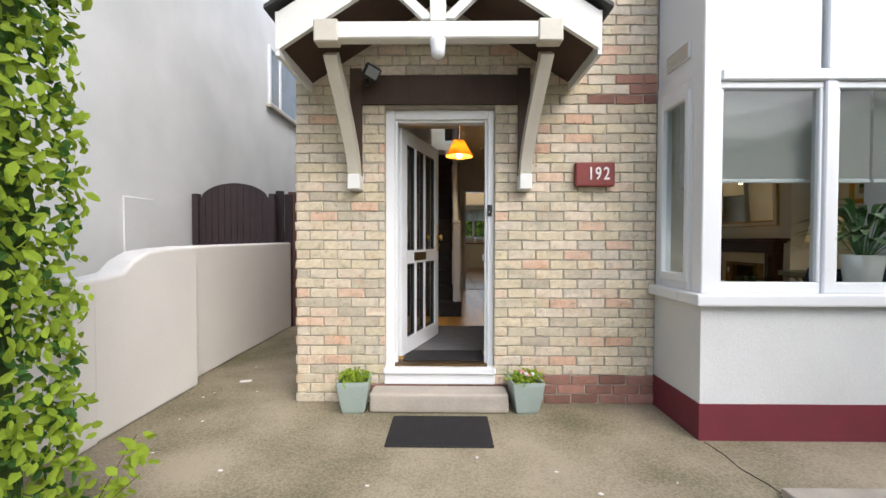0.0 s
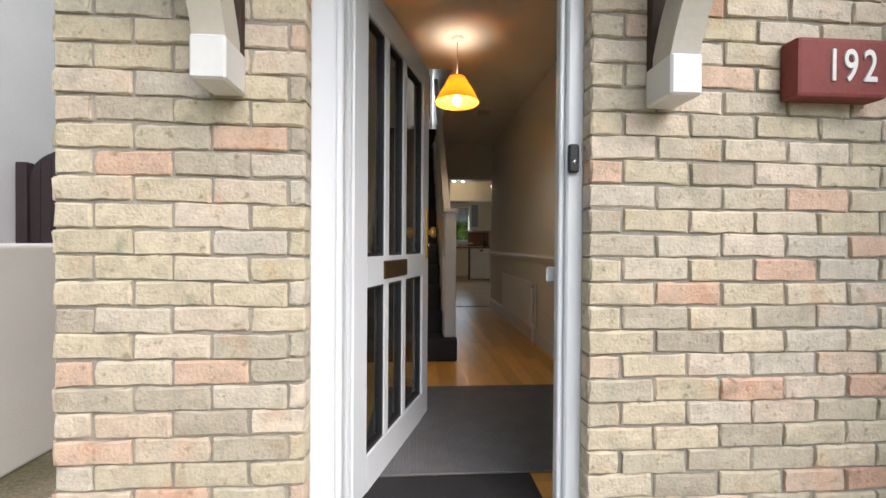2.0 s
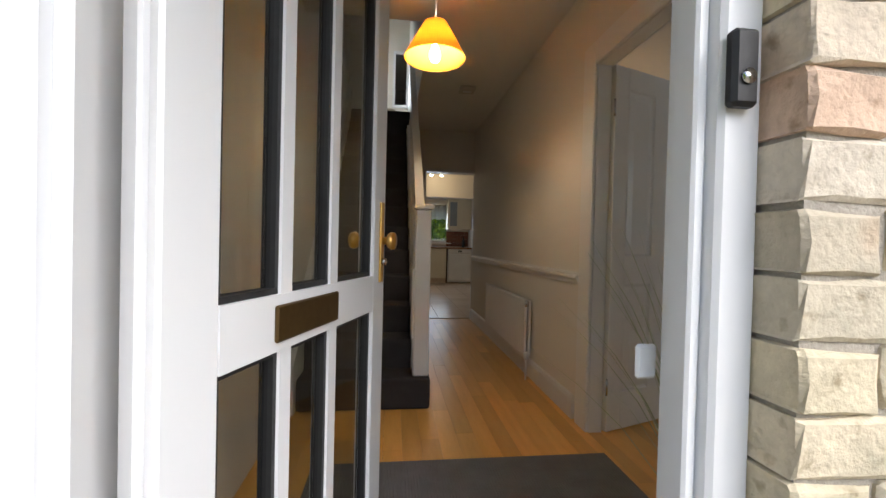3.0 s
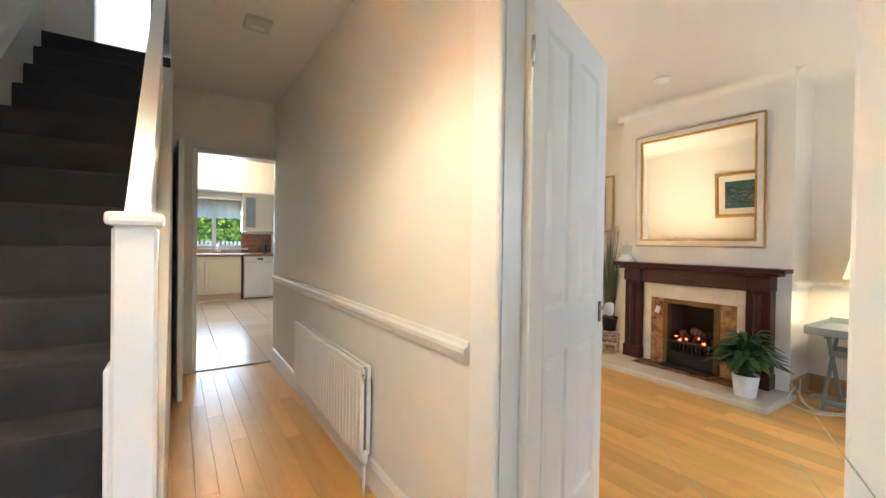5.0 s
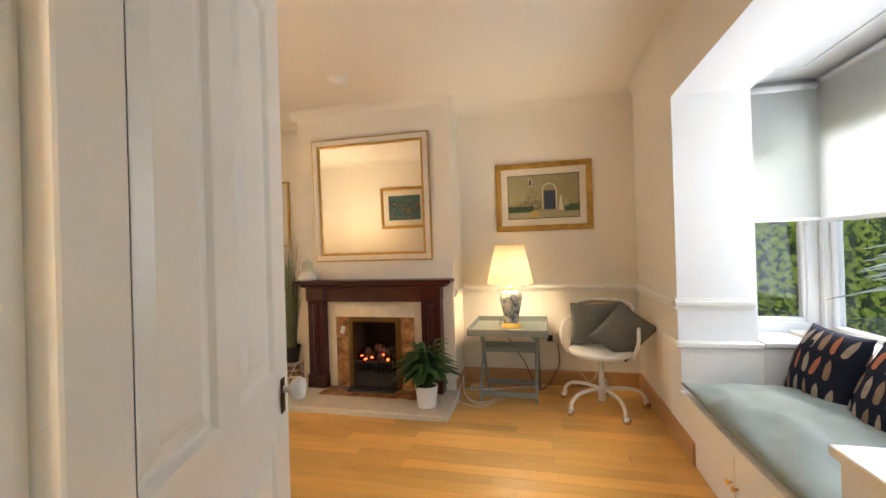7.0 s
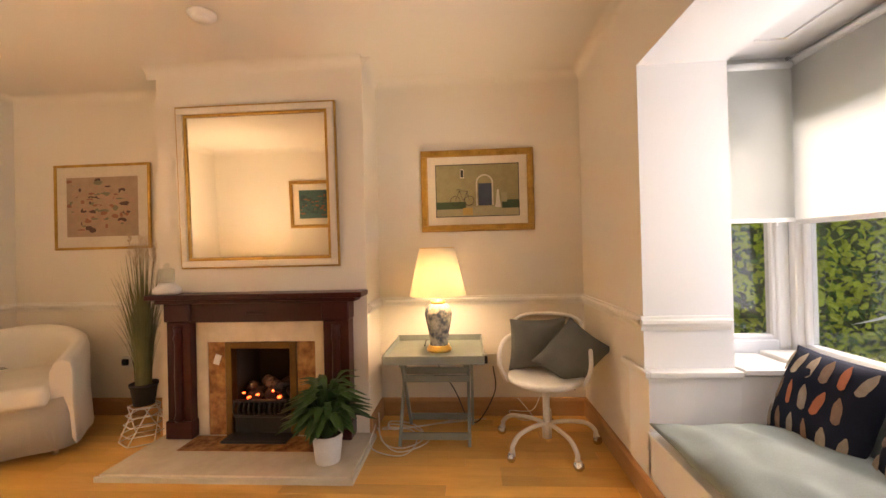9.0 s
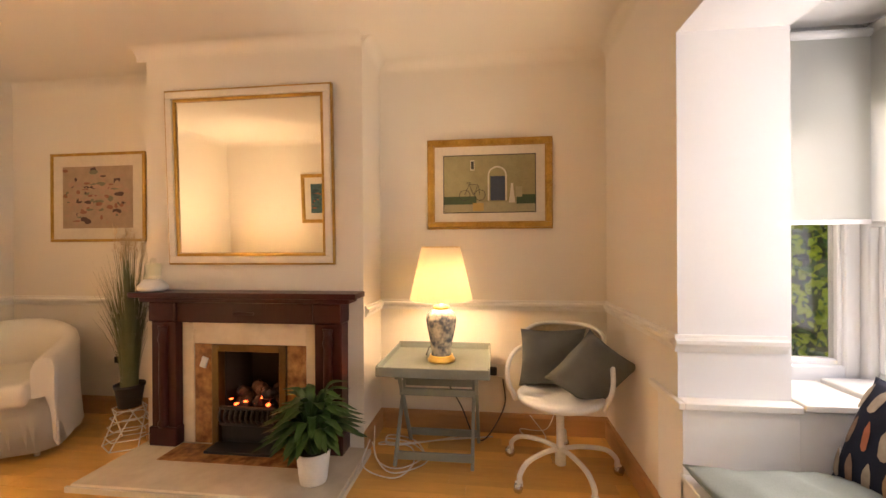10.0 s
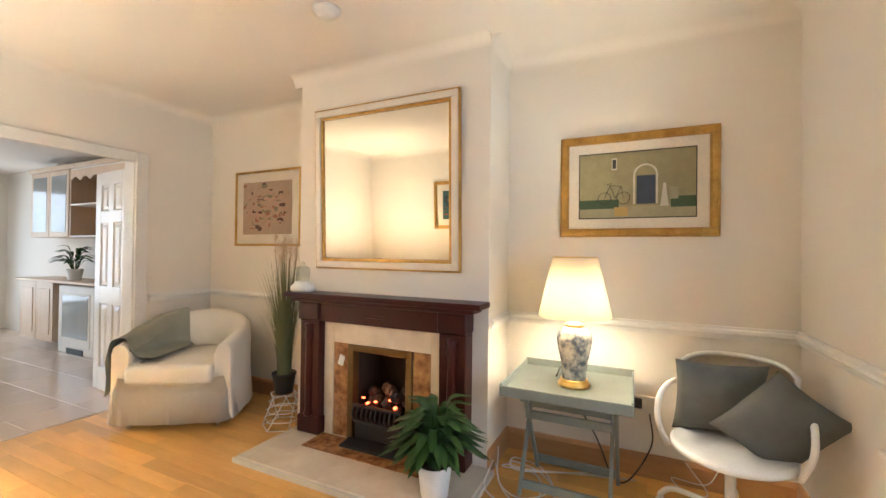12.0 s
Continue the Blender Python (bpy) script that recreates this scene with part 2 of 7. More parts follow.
M_VELVET = mat("pale_grey_green_velvet", (0.30, 0.345, 0.325), 0.7, col2=(0.2, 0.24, 0.225), scale=5, var=0.3, bump=0.3, fine=200)
M_NAVY = mat("navy_cotton", (0.022, 0.026, 0.042), 0.95, col2=(0.016, 0.018, 0.03), scale=9, bump=0.5, fine=260, spec=0.1)
M_FEATHER = mat("cream_print", (0.42, 0.36, 0.28), 0.95, col2=(0.28, 0.22, 0.17), scale=30, bump=0.4, fine=260, spec=0.1)
M_FEATHER2 = mat("brown_print", (0.30, 0.2, 0.14), 0.95, col2=(0.18, 0.12, 0.09), scale=30, bump=0.4, fine=260, spec=0.1)
M_CORAL = mat("coral_print", (0.45, 0.16, 0.09), 0.95, scale=30, bump=0.4, fine=260, spec=0.1)
M_SLIP = mat("cream_cotton_slipcover", (0.84, 0.79, 0.69), 0.92, col2=(0.77, 0.72, 0.62), scale=4, bump=0.5, fine=180, spec=0.15)
M_WHITEMETAL = mat("white_powder_coat", (0.8, 0.78, 0.74), 0.4, bump=0.03)
M_RATTAN = mat("pale_woven_back", (0.66, 0.55, 0.4), 0.8, col2=(0.5, 0.4, 0.28), scale=40, bump=0.8, fine=200)
M_WHITEPOT = mat("white_ceramic", (0.8, 0.79, 0.76), 0.3, bump=0.02)
M_BLACKPOT = mat("black_plastic_pot", (0.015, 0.015, 0.016), 0.5, bump=0.05)
M_LEAF = mat("dark_green_leaf", (0.045, 0.105, 0.022), 0.38, col2=(0.018, 0.05, 0.012), scale=7, bump=0.1)
M_PALEGRASS = mat("pale_grass_blade", (0.5, 0.54, 0.33), 0.6, bump=0.1)
M_GRASS = mat("dry_green_grass_blade", (0.1, 0.13, 0.05), 0.6, col2=(0.16, 0.15, 0.07), scale=5, bump=0.1)
M_PLUME = mat("beige_grass_plume", (0.55, 0.42, 0.27), 0.9, col2=(0.45, 0.33, 0.2), scale=20, bump=0.3)
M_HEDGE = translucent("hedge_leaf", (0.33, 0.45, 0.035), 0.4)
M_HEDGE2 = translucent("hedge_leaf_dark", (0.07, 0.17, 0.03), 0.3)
# dark colour standing for the shade deep inside the hedges
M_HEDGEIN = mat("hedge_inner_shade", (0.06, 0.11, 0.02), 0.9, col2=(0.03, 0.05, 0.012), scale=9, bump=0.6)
M_TWIG = mat("twig_bark", (0.13, 0.09, 0.055), 0.9, bump=0.5)
M_PINK = mat("pink_petal", (0.75, 0.3, 0.3), 0.7, bump=0.1)
M_WHITEPETAL = mat("white_petal", (0.8, 0.76, 0.7), 0.7, bump=0.1)
M_SOIL = mat("potting_soil", (0.03, 0.022, 0.016), 0.95, bump=0.9)
M_SHADE = translucent("cream_lampshade", (0.85, 0.76, 0.58), 0.28)
M_SHADE2 = translucent("mustard_lampshade", (0.88, 0.50, 0.05), 0.4)
M_BLIND = translucent("white_roller_blind", (0.82, 0.83, 0.81), 0.7)
M_VASE = mat("blue_grey_chinoiserie_glaze", (0.5, 0.47, 0.4), 0.25, col2=(0.10, 0.12, 0.15), scale=14, var=0.7, bump=0.02, fine=40)
M_GLASS = glass_material("window_glass", (0.8, 0.82, 0.81))
M_CLEAR = glass_material("clear_glass_jar", (0.93, 0.95, 0.93))
M_MIRROR = mirror_material()
M_SIGN = mat("dark_red_brick_plaque", (0.23, 0.045, 0.035), 0.7, col2=(0.17, 0.035, 0.03), scale=9, bump=0.4)
M_LETTER = mat("white_numeral_paint", (0.8, 0.78, 0.75), 0.6, bump=0.1)
M_MOUNT = mat("cream_picture_mount", (0.72, 0.66, 0.55), 0.9, bump=0.05)
M_KCREAM = mat("cream_kitchen_door", (0.74, 0.66, 0.48), 0.4, col2=(0.7, 0.62, 0.45), scale=3, bump=0.05)
M_WORKTOP = mat("wood_worktop", (0.30, 0.15, 0.06), 0.35, col2=(0.22, 0.105, 0.04), scale=6, stretch=(0.4, 3, 3), bump=0.05)
M_SPLASH = mat("terracotta_splashback_tile", (0.26, 0.105, 0.055), 0.3, col2=(0.2, 0.08, 0.04), scale=8, bump=0.05, rnd=0.15)
M_APPL = mat("white_appliance", (0.78, 0.77, 0.73), 0.35, bump=0.02)
M_PINE = mat("pale_maple_cabinet", (0.66, 0.52, 0.37), 0.45, col2=(0.58, 0.44, 0.3), scale=4, stretch=(4, 4, 0.5), bump=0.05)
M_BROWNBACK = mat("brown_cabinet_back", (0.28, 0.095, 0.026), 0.5, col2=(0.2, 0.07, 0.02), scale=4, bump=0.05)
M_FROST = mat("cabinet_glass", (0.32, 0.34, 0.34), 0.1, col2=(0.24, 0.26, 0.26), scale=3, bump=0.0)
M_CABLE_W = mat("white_cable", (0.75, 0.73, 0.68), 0.5, bump=0.02)
M_CABLE_B = mat("black_cable", (0.02, 0.02, 0.02), 0.5, bump=0.02)
M_CHROME = mat("chrome", (0.7, 0.7, 0.7), 0.15, 1.0, bump=0.0)
M_BULB = emitter("lit_bulb", (1.0, 0.8, 0.5), 25.0)


def paint(name, col):
    return mat(name, col, 0.7, col2=tuple(c * 0.75 for c in col), scale=16, var=0.3, bump=0.15, fine=90)


# ---- mesh helpers ----
def box(bm, x0, x1, y0, y1, z0, z1, bev=0.0, seg=1):
    r = bmesh.ops.create_cube(bm, size=1)
    for v in r["verts"]:
        v.co = Vector(((x0 + x1) / 2 + v.co.x * (x1 - x0), (y0 + y1) / 2 + v.co.y * (y1 - y0), (z0 + z1) / 2 + v.co.z * (z1 - z0)))
    if bev:
        es = list({e for v in r["verts"] for e in v.link_edges})
        bmesh.ops.bevel(bm, geom=es, offset=bev, segments=seg, profile=0.6, affect='EDGES')
    return bm


def boxes(*bs, bev=0.0, seg=1):
    bm = bmesh.new()
    for b in bs:
        box(bm, *b, bev=bev, seg=seg)
    return bm


def lathe(profile, n=28, cap=True):
    """Turn (radius, height) pairs round the z axis."""
    bm = bmesh.new()
    rings = []
    for r, z in profile:
        rings.append([bm.verts.new((r * math.cos(2 * math.pi * k / n), r * math.sin(2 * math.pi * k / n), z)) for k in range(n)])
    for a, b in zip(rings, rings[1:]):
        for k in range(n):
            bm.faces.new((a[k], a[(k + 1) % n], b[(k + 1) % n], b[k]))
    if cap:
        bm.faces.new(rings[0][::-1])
        bm.faces.new(rings[-1])
    for f in bm.faces:
        f.smooth = True
    return bm


def tube(bm, pts, r, n=8, taper=None):
    """A round bar along points."""
    pts = [Vector(p) for p in pts]
    rings = []
    side = None
    for i, p in enumerate(pts):
        d = (pts[min(i + 1, len(pts) - 1)] - pts[max(i - 1, 0)]).normalized()
        if side is None:
            side = d.orthogonal().normalized()
        side = (side - d * side.dot(d)).normalized()
        up = d.cross(side)
        rr = r if taper is None else r + (taper - r) * i / (len(pts) - 1)
        rings.append([bm.verts.new(p + rr * (side * math.cos(2 * math.pi * k / n) + up * math.sin(2 * math.pi * k / n))) for k in range(n)])
    for a, b in zip(rings, rings[1:]):
        for k in range(n):
            bm.faces.new((a[k], a[(k + 1) % n], b[(k + 1) % n], b[k])).smooth = True
    bm.faces.new(rings[0][::-1])
    bm.faces.new(rings[-1])
    return bm


def spline(pts, n=8):
    """Points smoothed by a Catmull-Rom curve."""
    p = [Vector(q) for q in pts]
    p = [p[0] * 2 - p[1]] + p + [p[-1] * 2 - p[-2]]
    out = []
    for i in range(1, len(p) - 2):
        for k in range(n):
            t = k / n
            a, b, c, d = p[i - 1:i + 3]
            out.append(0.5 * (2 * b + (c - a) * t + (2 * a - 5 * b + 4 * c - d) * t * t + (3 * b - a - 3 * c + d) * t ** 3))
    return out + [p[-2]]


def sweep(profile, a, b, out):
    """A moulding: profile of (outwards, up) pairs from a to b, out: the wall's outward direction."""
    bm = bmesh.new()
    a, b, out = Vector(a), Vector(b), Vector(out)
    ends = [[bm.verts.new(p + out * u + Vector((0, 0, w))) for u, w in profile] for p in (a, b)]
    n = len(profile)
    for k in range(n):
        bm.faces.new((ends[0][k], ends[0][(k + 1) % n], ends[1][(k + 1) % n], ends[1][k]))
    bm.faces.new(ends[0][::-1])
    bm.faces.new(ends[1])
    bmesh.ops.recalc_face_normals(bm, faces=bm.faces)
    return bm


def prism(outline, y0, y1):
    """An outline of (x, z) pairs, given depth along y."""
    bm = bmesh.new()
    a = [bm.verts.new((x, y0, z)) for x, z in outline]
    b = [bm.verts.new((x, y1, z)) for x, z in outline]
    n = len(outline)
    for k in range(n):
        bm.faces.new((a[k], a[(k + 1) % n], b[(k + 1) % n], b[k]))
    bm.faces.new(a[::-1])
    bm.faces.new(b)
    bmesh.ops.recalc_face_normals(bm, faces=bm.faces)
    return bm


def turned(bm, m):
    bm.transform(m)
    return bm


def mesh_of(bm, name, material):
    me = bpy.data.meshes.new(name)
    bm.to_mesh(me)
    bm.free()
    me.materials.append(material)
    return me


def part(name, bm, material, parent, label="", m=None):
    ob = new(name, mesh_of(bm, name, material) if isinstance(bm, bmesh.types.BMesh) else bm)
    ob.parent = parent
    if m is not None:
        ob.matrix_basis = m
    return tagged(ob, label)


def thing(name, label, category, m=None, group=""):
    ob = new(name)
    ob.empty_display_size = 0.1
    if m is not None:
        ob.matrix_basis = m
    return tagged(ob, label, category, group)


def structure(name, bm, material, label, category):
    ob = new(name, mesh_of(bm, name, material))
    return tagged(ob, label, category, kind="structure")


def plain(name, bm, material, label, category, m=None, kind=""):
    ob = new(name, mesh_of(bm, name, material))
    if m is not None:
        ob.matrix_basis = m
    return tagged(ob, label, category, kind=kind)


# ---- large structure ----
G = -0.29          # the ground outside
HC, LC = 2.5, 2.62  # ceilings of hall and living room
HW0, HW1 = 1.07, 1.145   # wall between hall and living room
PARTY = 4.76
BREAST = 4.36
FRONT = 0.43
BACK = 5.06
BR0, BR1, BHEAD = 2.0, 3.69, 2.18   # opening of the bay

bm = bmesh.new()
bmesh.ops.create_grid(bm, x_segments=40, y_segments=40, size=60)
structure("ground", turned(bm, pose(0, 0, G)), M_CONC, "worn grey concrete ground with mossy stains", "ground")

# front wall: masonry with brick skin added last, plaster inside
structure("wall_front", boxes(
    (-1.12, -0.433, 0.009, 0.40, G, 2.9), (0.433, BR0, 0.009, 0.16, G, 2.9), (0.64, BR0, 0.16, 0.40, G, 2.9), (0.433, 0.64, 0.16, 0.40, 2.012, 2.9), (-0.433, 0.433, 0.009, 0.40, 2.012, 2.9),
    (-0.42, 0.42, 0.10, 0.40, G, -0.082), (0.42, 0.64, 0.13, 0.40, G, -0.082), (BR0, BR1, 0.008, 0.40, BHEAD, 2.9), (BR1, 5.2, 0.008, 0.40, G, 2.9),
    (-1.12, 5.2, 0.008, 0.40, 2.9, 5.6)), M_MORTAR, "buff brick front wall of the house", "wall")
structure("wall_front_plaster", boxes(
    (-0.6, -0.42, 0.40, FRONT, 0, 5.0), (0.64, HW0, 0.40, FRONT, 0, 2.6), (-0.42, 0.64, 0.40, FRONT, 2.012, 5.0),
    (HW1, BR0, 0.40, FRONT, 0, LC), (BR0, BR1, 0.40, FRONT, BHEAD, LC), (BR1, PARTY, 0.40, FRONT, 0, LC)), M_PLASTER, "cream painted inner face of the front wall", "wall")
structure("wall_reveal_right", boxes((BR1 - 0.004, BR1 - 0.0005, 0.0, FRONT + 0.003, 0.63, BHEAD)), M_BAY, "white painted bay reveal", "wall")
structure("wall_reveal_left", boxes((BR0 + 0.0005, BR0 + 0.004, 0.0, FRONT + 0.003, 0.63, BHEAD)), M_BAY, "white painted bay reveal", "wall")
structure("wall_reveal_head", boxes((BR0, BR1, 0.0, FRONT + 0.003, BHEAD - 0.004, BHEAD - 0.0005)), M_BAY, "white painted bay head", "wall")
structure("wall_side", boxes((-1.12, -0.6, 0.40, 10.8, G, 5.6)), M_PLASTER, "cream plastered stair side wall", "wall")
structure("wall_hall", boxes(
    (HW0, HW1, FRONT, 0.96, 0, HC), (HW0, HW1, 0.945, 1.72, 2.0, HC), (HW0, HW1, 1.72, BACK, 0, HC), (HW0, HW1, FRONT, BACK, HC, LC)), M_PLASTER,
    "cream wall between hall and living room", "wall")
structure("wall_kitchen_door", boxes((0.24, 0.40, 5.02, 5.14, 0, HC), (0.40, 1.10, 5.02, 5.14, 1.97, HC), (1.10, HW1, 5.06, 5.14, 0, HC)), M_PLASTER,
          "cream wall over the kitchen opening", "wall")
structure("wall_back", boxes((HW1, 2.6, BACK, 5.18, 0, LC), (2.6, 4.08, BACK, 5.18, 2.06, LC), (4.08, 5.2, BACK, 5.18, 0, LC)), M_PLASTER,
          "cream living room wall with wide opening", "wall")
structure("wall_party", boxes((PARTY, 5.2, FRONT, BACK, G, 5.6), (5.06, 5.2, 5.18, 10.8, G, 5.6)), M_PLASTER, "cream alcove wall", "wall")
structure("wall_kitchen_end", boxes((-0.6, 0.35, 10.5, 10.8, 0, 2.7), (0.35, 1.5, 10.5, 10.8, 0, 1.02), (0.35, 1.5, 10.5, 10.8, 1.95, 2.7),
    (1.5, 2.2, 10.5, 10.8, 0, 2.7), (2.2, 4.3, 10.5, 10.8, 2.1, 2.7), (4.3, 5.06, 10.5, 10.8, 0, 2.7), (-1.12, 5.2, 10.5, 10.8, 2.7, 5.6)), M_PLASTER, "cream kitchen end wall", "wall")
structure("beam_kitchen", boxes((-0.6, 2.3, 8.2, 8.4, 1.98, 2.5)), M_PLASTER, "cream beam across the kitchen", "wall")
structure("chimney_breast", boxes((BREAST, PARTY, 2.0, 2.50, 0, LC), (BREAST, PARTY, 2.96, 3.49, 0, LC), (BREAST, PARTY, 2.50, 2.96, 0.66, LC), (4.7, PARTY, 2.5, 2.96, 0, 0.66)), M_PLASTER,
          "cream painted chimney breast", "wall")
structure("ceiling", boxes((HW1, PARTY, FRONT, BACK, LC, LC + 0.08)), M_CEIL, "white living room ceiling", "ceiling")
structure("ceiling_hall", boxes((0.22, HW0, FRONT, 5.02, HC, HC + 0.1), (-0.6, 0.22, FRONT, 2.4, HC, HC + 0.1)), M_CEIL, "white hall ceiling", "ceiling")
structure("ceiling_kitchen", boxes((0.24, 5.06, 5.18, 10.5, 2.5, 2.6)), M_CEIL, "white kitchen ceiling", "ceiling")
structure("ceiling_landing", boxes((-0.6, 5.06, FRONT, 10.5, 5.0, 5.1)), M_CEIL, "white landing ceiling", "ceiling")
structure("roof", boxes((-1.3, 5.4, -0.3, 11.0, 5.6, 5.75)), M_SLATE, "dark slate house roof", "roof")
structure("wall_stairwell", boxes((0.22, 0.32, 2.4, 7.0, HC + 0.1, 5.0), (-0.6, 0.32, 2.3, 2.4, HC + 0.1, 5.0)), M_PLASTER, "cream stairwell wall", "wall")
structure("landing_floor", boxes((-0.6, 0.22, 4.84, 7.0, 2.5, 2.66)), M_CARPET, "charcoal carpeted landing", "floor")
structure("wall_landing", boxes((-0.6, -0.28, 4.98, 5.1, 2.66, 5.0), (-0.6, -0.06, 7.0, 7.12, 2.66, 5.0), (-0.06, 0.22, 7.0, 7.12, 2.66, 3.4), (-0.06, 0.22, 7.0, 7.12, 4.4, 5.0)), M_PLASTER, "cream landing wall", "wall")
structure("wall_under_stairs_end", boxes((-0.6, 0.24, 5.02, 5.14, 0, 2.5)), M_PLASTER, "plain wall under the landing", "wall")

COVE = [(0, 0)] + [(0.08 - 0.0795 * math.cos(q), -0.08 + 0.0795 * math.sin(q)) for q in [math.pi / 2 * i / 8 for i in range(9)]]
for a, b, o in (((PARTY, FRONT, LC), (PARTY, 2.0, LC), (-1, 0, 0)), ((BREAST, 2.0, LC), (BREAST, 3.56, LC), (-1, 0, 0)), ((PARTY, 3.49, LC), (PARTY, BACK, LC), (-1, 0, 0)),
                ((HW1, BACK, LC), (PARTY, BACK, LC), (0, -1, 0)), ((HW1, FRONT, LC), (PARTY, FRONT, LC), (0, 1, 0)), ((HW1, FRONT, LC), (HW1, BACK, LC), (1, 0, 0)),
                ((BREAST, 2.0, LC), (PARTY, 2.0, LC), (0, -1, 0)), ((BREAST, 3.49, LC), (PARTY, 3.49, LC), (0, 1, 0))):
    structure("trim_cove", sweep(COVE, a, b, o), M_PLASTER, "smooth curved white ceiling cove", "trim")
RAIL = [(0, -0.035), (0.012, -0.035), (0.018, -0.015), (0.03, 0.0), (0.03, 0.015), (0.014, 0.022), (0.012, 0.035), (0, 0.035)]
for a, b, o, mm in (((HW0, 1.85, 0.825), (HW0, 5.02, 0.825), (-1, 0, 0), M_GLOSS), ((PARTY, FRONT, 0.885), (PARTY, 2.0, 0.885), (-1, 0, 0), M_GLOSS),
                    ((PARTY, 3.49, 0.885), (PARTY, BACK, 0.885), (-1, 0, 0), M_GLOSS), ((4.18, BACK, 0.885), (PARTY, BACK, 0.885), (0, -1, 0), M_GLOSS),
                    ((BR1, FRONT, 0.885), (PARTY, FRONT, 0.885), (0, 1, 0), M_GLOSS), ((BR1 - 0.004, 0.02, 0.885), (BR1 - 0.004, FRONT + 0.02, 0.885), (-1, 0, 0), M_GLOSS),
                    ((BREAST + 0.02, 2.0, 0.885), (PARTY, 2.0, 0.885), (0, -1, 0), M_GLOSS)):
    structure("trim_dado_rail", sweep(RAIL, a, b, o), mm, "white moulded dado rail", "trim")
BASE = [(0, 0), (0.02, 0), (0.02, 0.11), (0.012, 0.13), (0, 0.135)]
for a, b, o, mm in (((HW0, 1.88, 0), (HW0, 5.02, 0), (-1, 0, 0), M_GLOSS), ((PARTY, FRONT, 0), (PARTY, 2.0, 0), (-1, 0, 0), M_SKIRT),
                    ((PARTY, 3.49, 0), (PARTY, BACK, 0), (-1, 0, 0), M_SKIRT), ((4.18, BACK, 0), (PARTY, BACK, 0), (0, -1, 0), M_SKIRT),
                    ((3.44, FRONT, 0), (PARTY, FRONT, 0), (0, 1, 0), M_SKIRT), ((BREAST, 2.0, 0), (PARTY, 2.0, 0), (0, -1, 0), M_SKIRT),
                    ((BREAST, 3.49, 0), (PARTY, 3.49, 0), (0, 1, 0), M_SKIRT), ((HW1, 1.8, 0), (HW1, BACK, 0), (1, 0, 0), M_SKIRT)):
    structure("baseboard", sweep(BASE, a, b, o), mm, "white hall skirting" if mm is M_GLOSS else "oak skirting board", "baseboard")


def casing(name, x, y0, y1, top, side, w=0.085):
    """Door casing on a wall across x, on the face that looks to side."""
    t = 0.022 * side
    xs = sorted((x, x + t))
    bm = boxes((*xs, y0 - w, y0, 0, top + w), (*xs, y1, y1 + w, 0, top + w), (*xs, y0, y1, top, top + w), bev=0.006)
    return structure(name, bm, M_GLOSS, "white gloss door casing", "trim")


casing("trim_casing", HW0, 0.965, 1.705, 1.985, -1, 0.13)
casing("trim_casing_inner", HW1, 0.965, 1.72, 1.985, 1, 0.07)
structure("trim_lining", boxes((HW0, HW1, 0.945, 0.965, 0, 1.985), (HW0, HW1, 1.705, 1.72, 0, 1.985), (HW0, HW1, 0.945, 1.72, 1.985, 2.0)), M_GLOSS, "white door lining", "trim")
structure("trim_kitchen_opening", boxes((0.38, 0.42, 5.0, 5.16, 0, 1.99), (1.08, 1.12, 5.0, 5.16, 0, 1.99), (0.42, 1.08, 5.0, 5.16, 1.95, 1.99), bev=0.005), M_GLOSS, "white kitchen door frame", "trim")
structure("trim_dining_opening", boxes((4.06, 4.16, 5.035, BACK, 0, 2.13), (2.6, 4.06, 5.035, BACK, 2.04, 2.13), (4.05, 4.08, BACK, 5.2, 0, 2.06), bev=0.005), M_PAINTWOOD, "white wide opening frame", "trim")
structure("threshold_strip", boxes((0.42, 1.08, 5.03, 5.07, 0.001, 0.008)), M_BRONZE, "dark metal floor threshold strip", "trim")

# ---- outside ----
def leaves(spots, size, seed, droop=0.4):
    """Many small pointed leaves, each a folded pair of faces, facing about outwards: spots of (place, outward)."""
    rng = np.random.default_rng(seed)
    vs, fs = [], []
    for p, o in spots:
        s = size * rng.uniform(0.6, 1.25)
        n = Vector(o) + Vector(rng.normal(0, 0.55, 3)) + Vector((0, 0, 0.3))
        n.normalize()
        d = n.orthogonal().normalized()
        d = Matrix.Rotation(rng.uniform(0, 6.28), 3, n) @ d
        d = (d + Vector((0, 0, -droop * rng.random()))).normalized()
        w = n.cross(d).normalized()
        n = d.cross(w)
        k = len(vs)
        p = Vector(p)
        vs += [p, p + d * s * 0.35 + w * s * 0.27 + n * s * 0.06, p + d * s * 0.75 + w * s * 0.2 + n * s * 0.04, p + d * s - n * s * 0.05,
               p + d * s * 0.75 - w * s * 0.2 + n * s * 0.04, p + d * s * 0.35 - w * s * 0.27 + n * s * 0.06, p + d * s * 0.5]
        fs += [(k, k + 1, k + 6), (k + 1, k + 2, k + 6), (k + 2, k + 3, k + 6), (k + 3, k + 4, k + 6), (k + 4, k + 5, k + 6), (k + 5, k, k + 6)]
    return vs, fs


def leaf_part(name, spots, size, seed, material, parent, label=""):
    vs, fs = leaves(spots, size, seed)
    me = bpy.data.meshes.new(name)
    me.from_pydata([tuple(v) for v in vs], [], fs)
    me.materials.append(material)
    ob = part(name, me, material, parent, label)
    ob["kind"] = "stuff"
    return ob


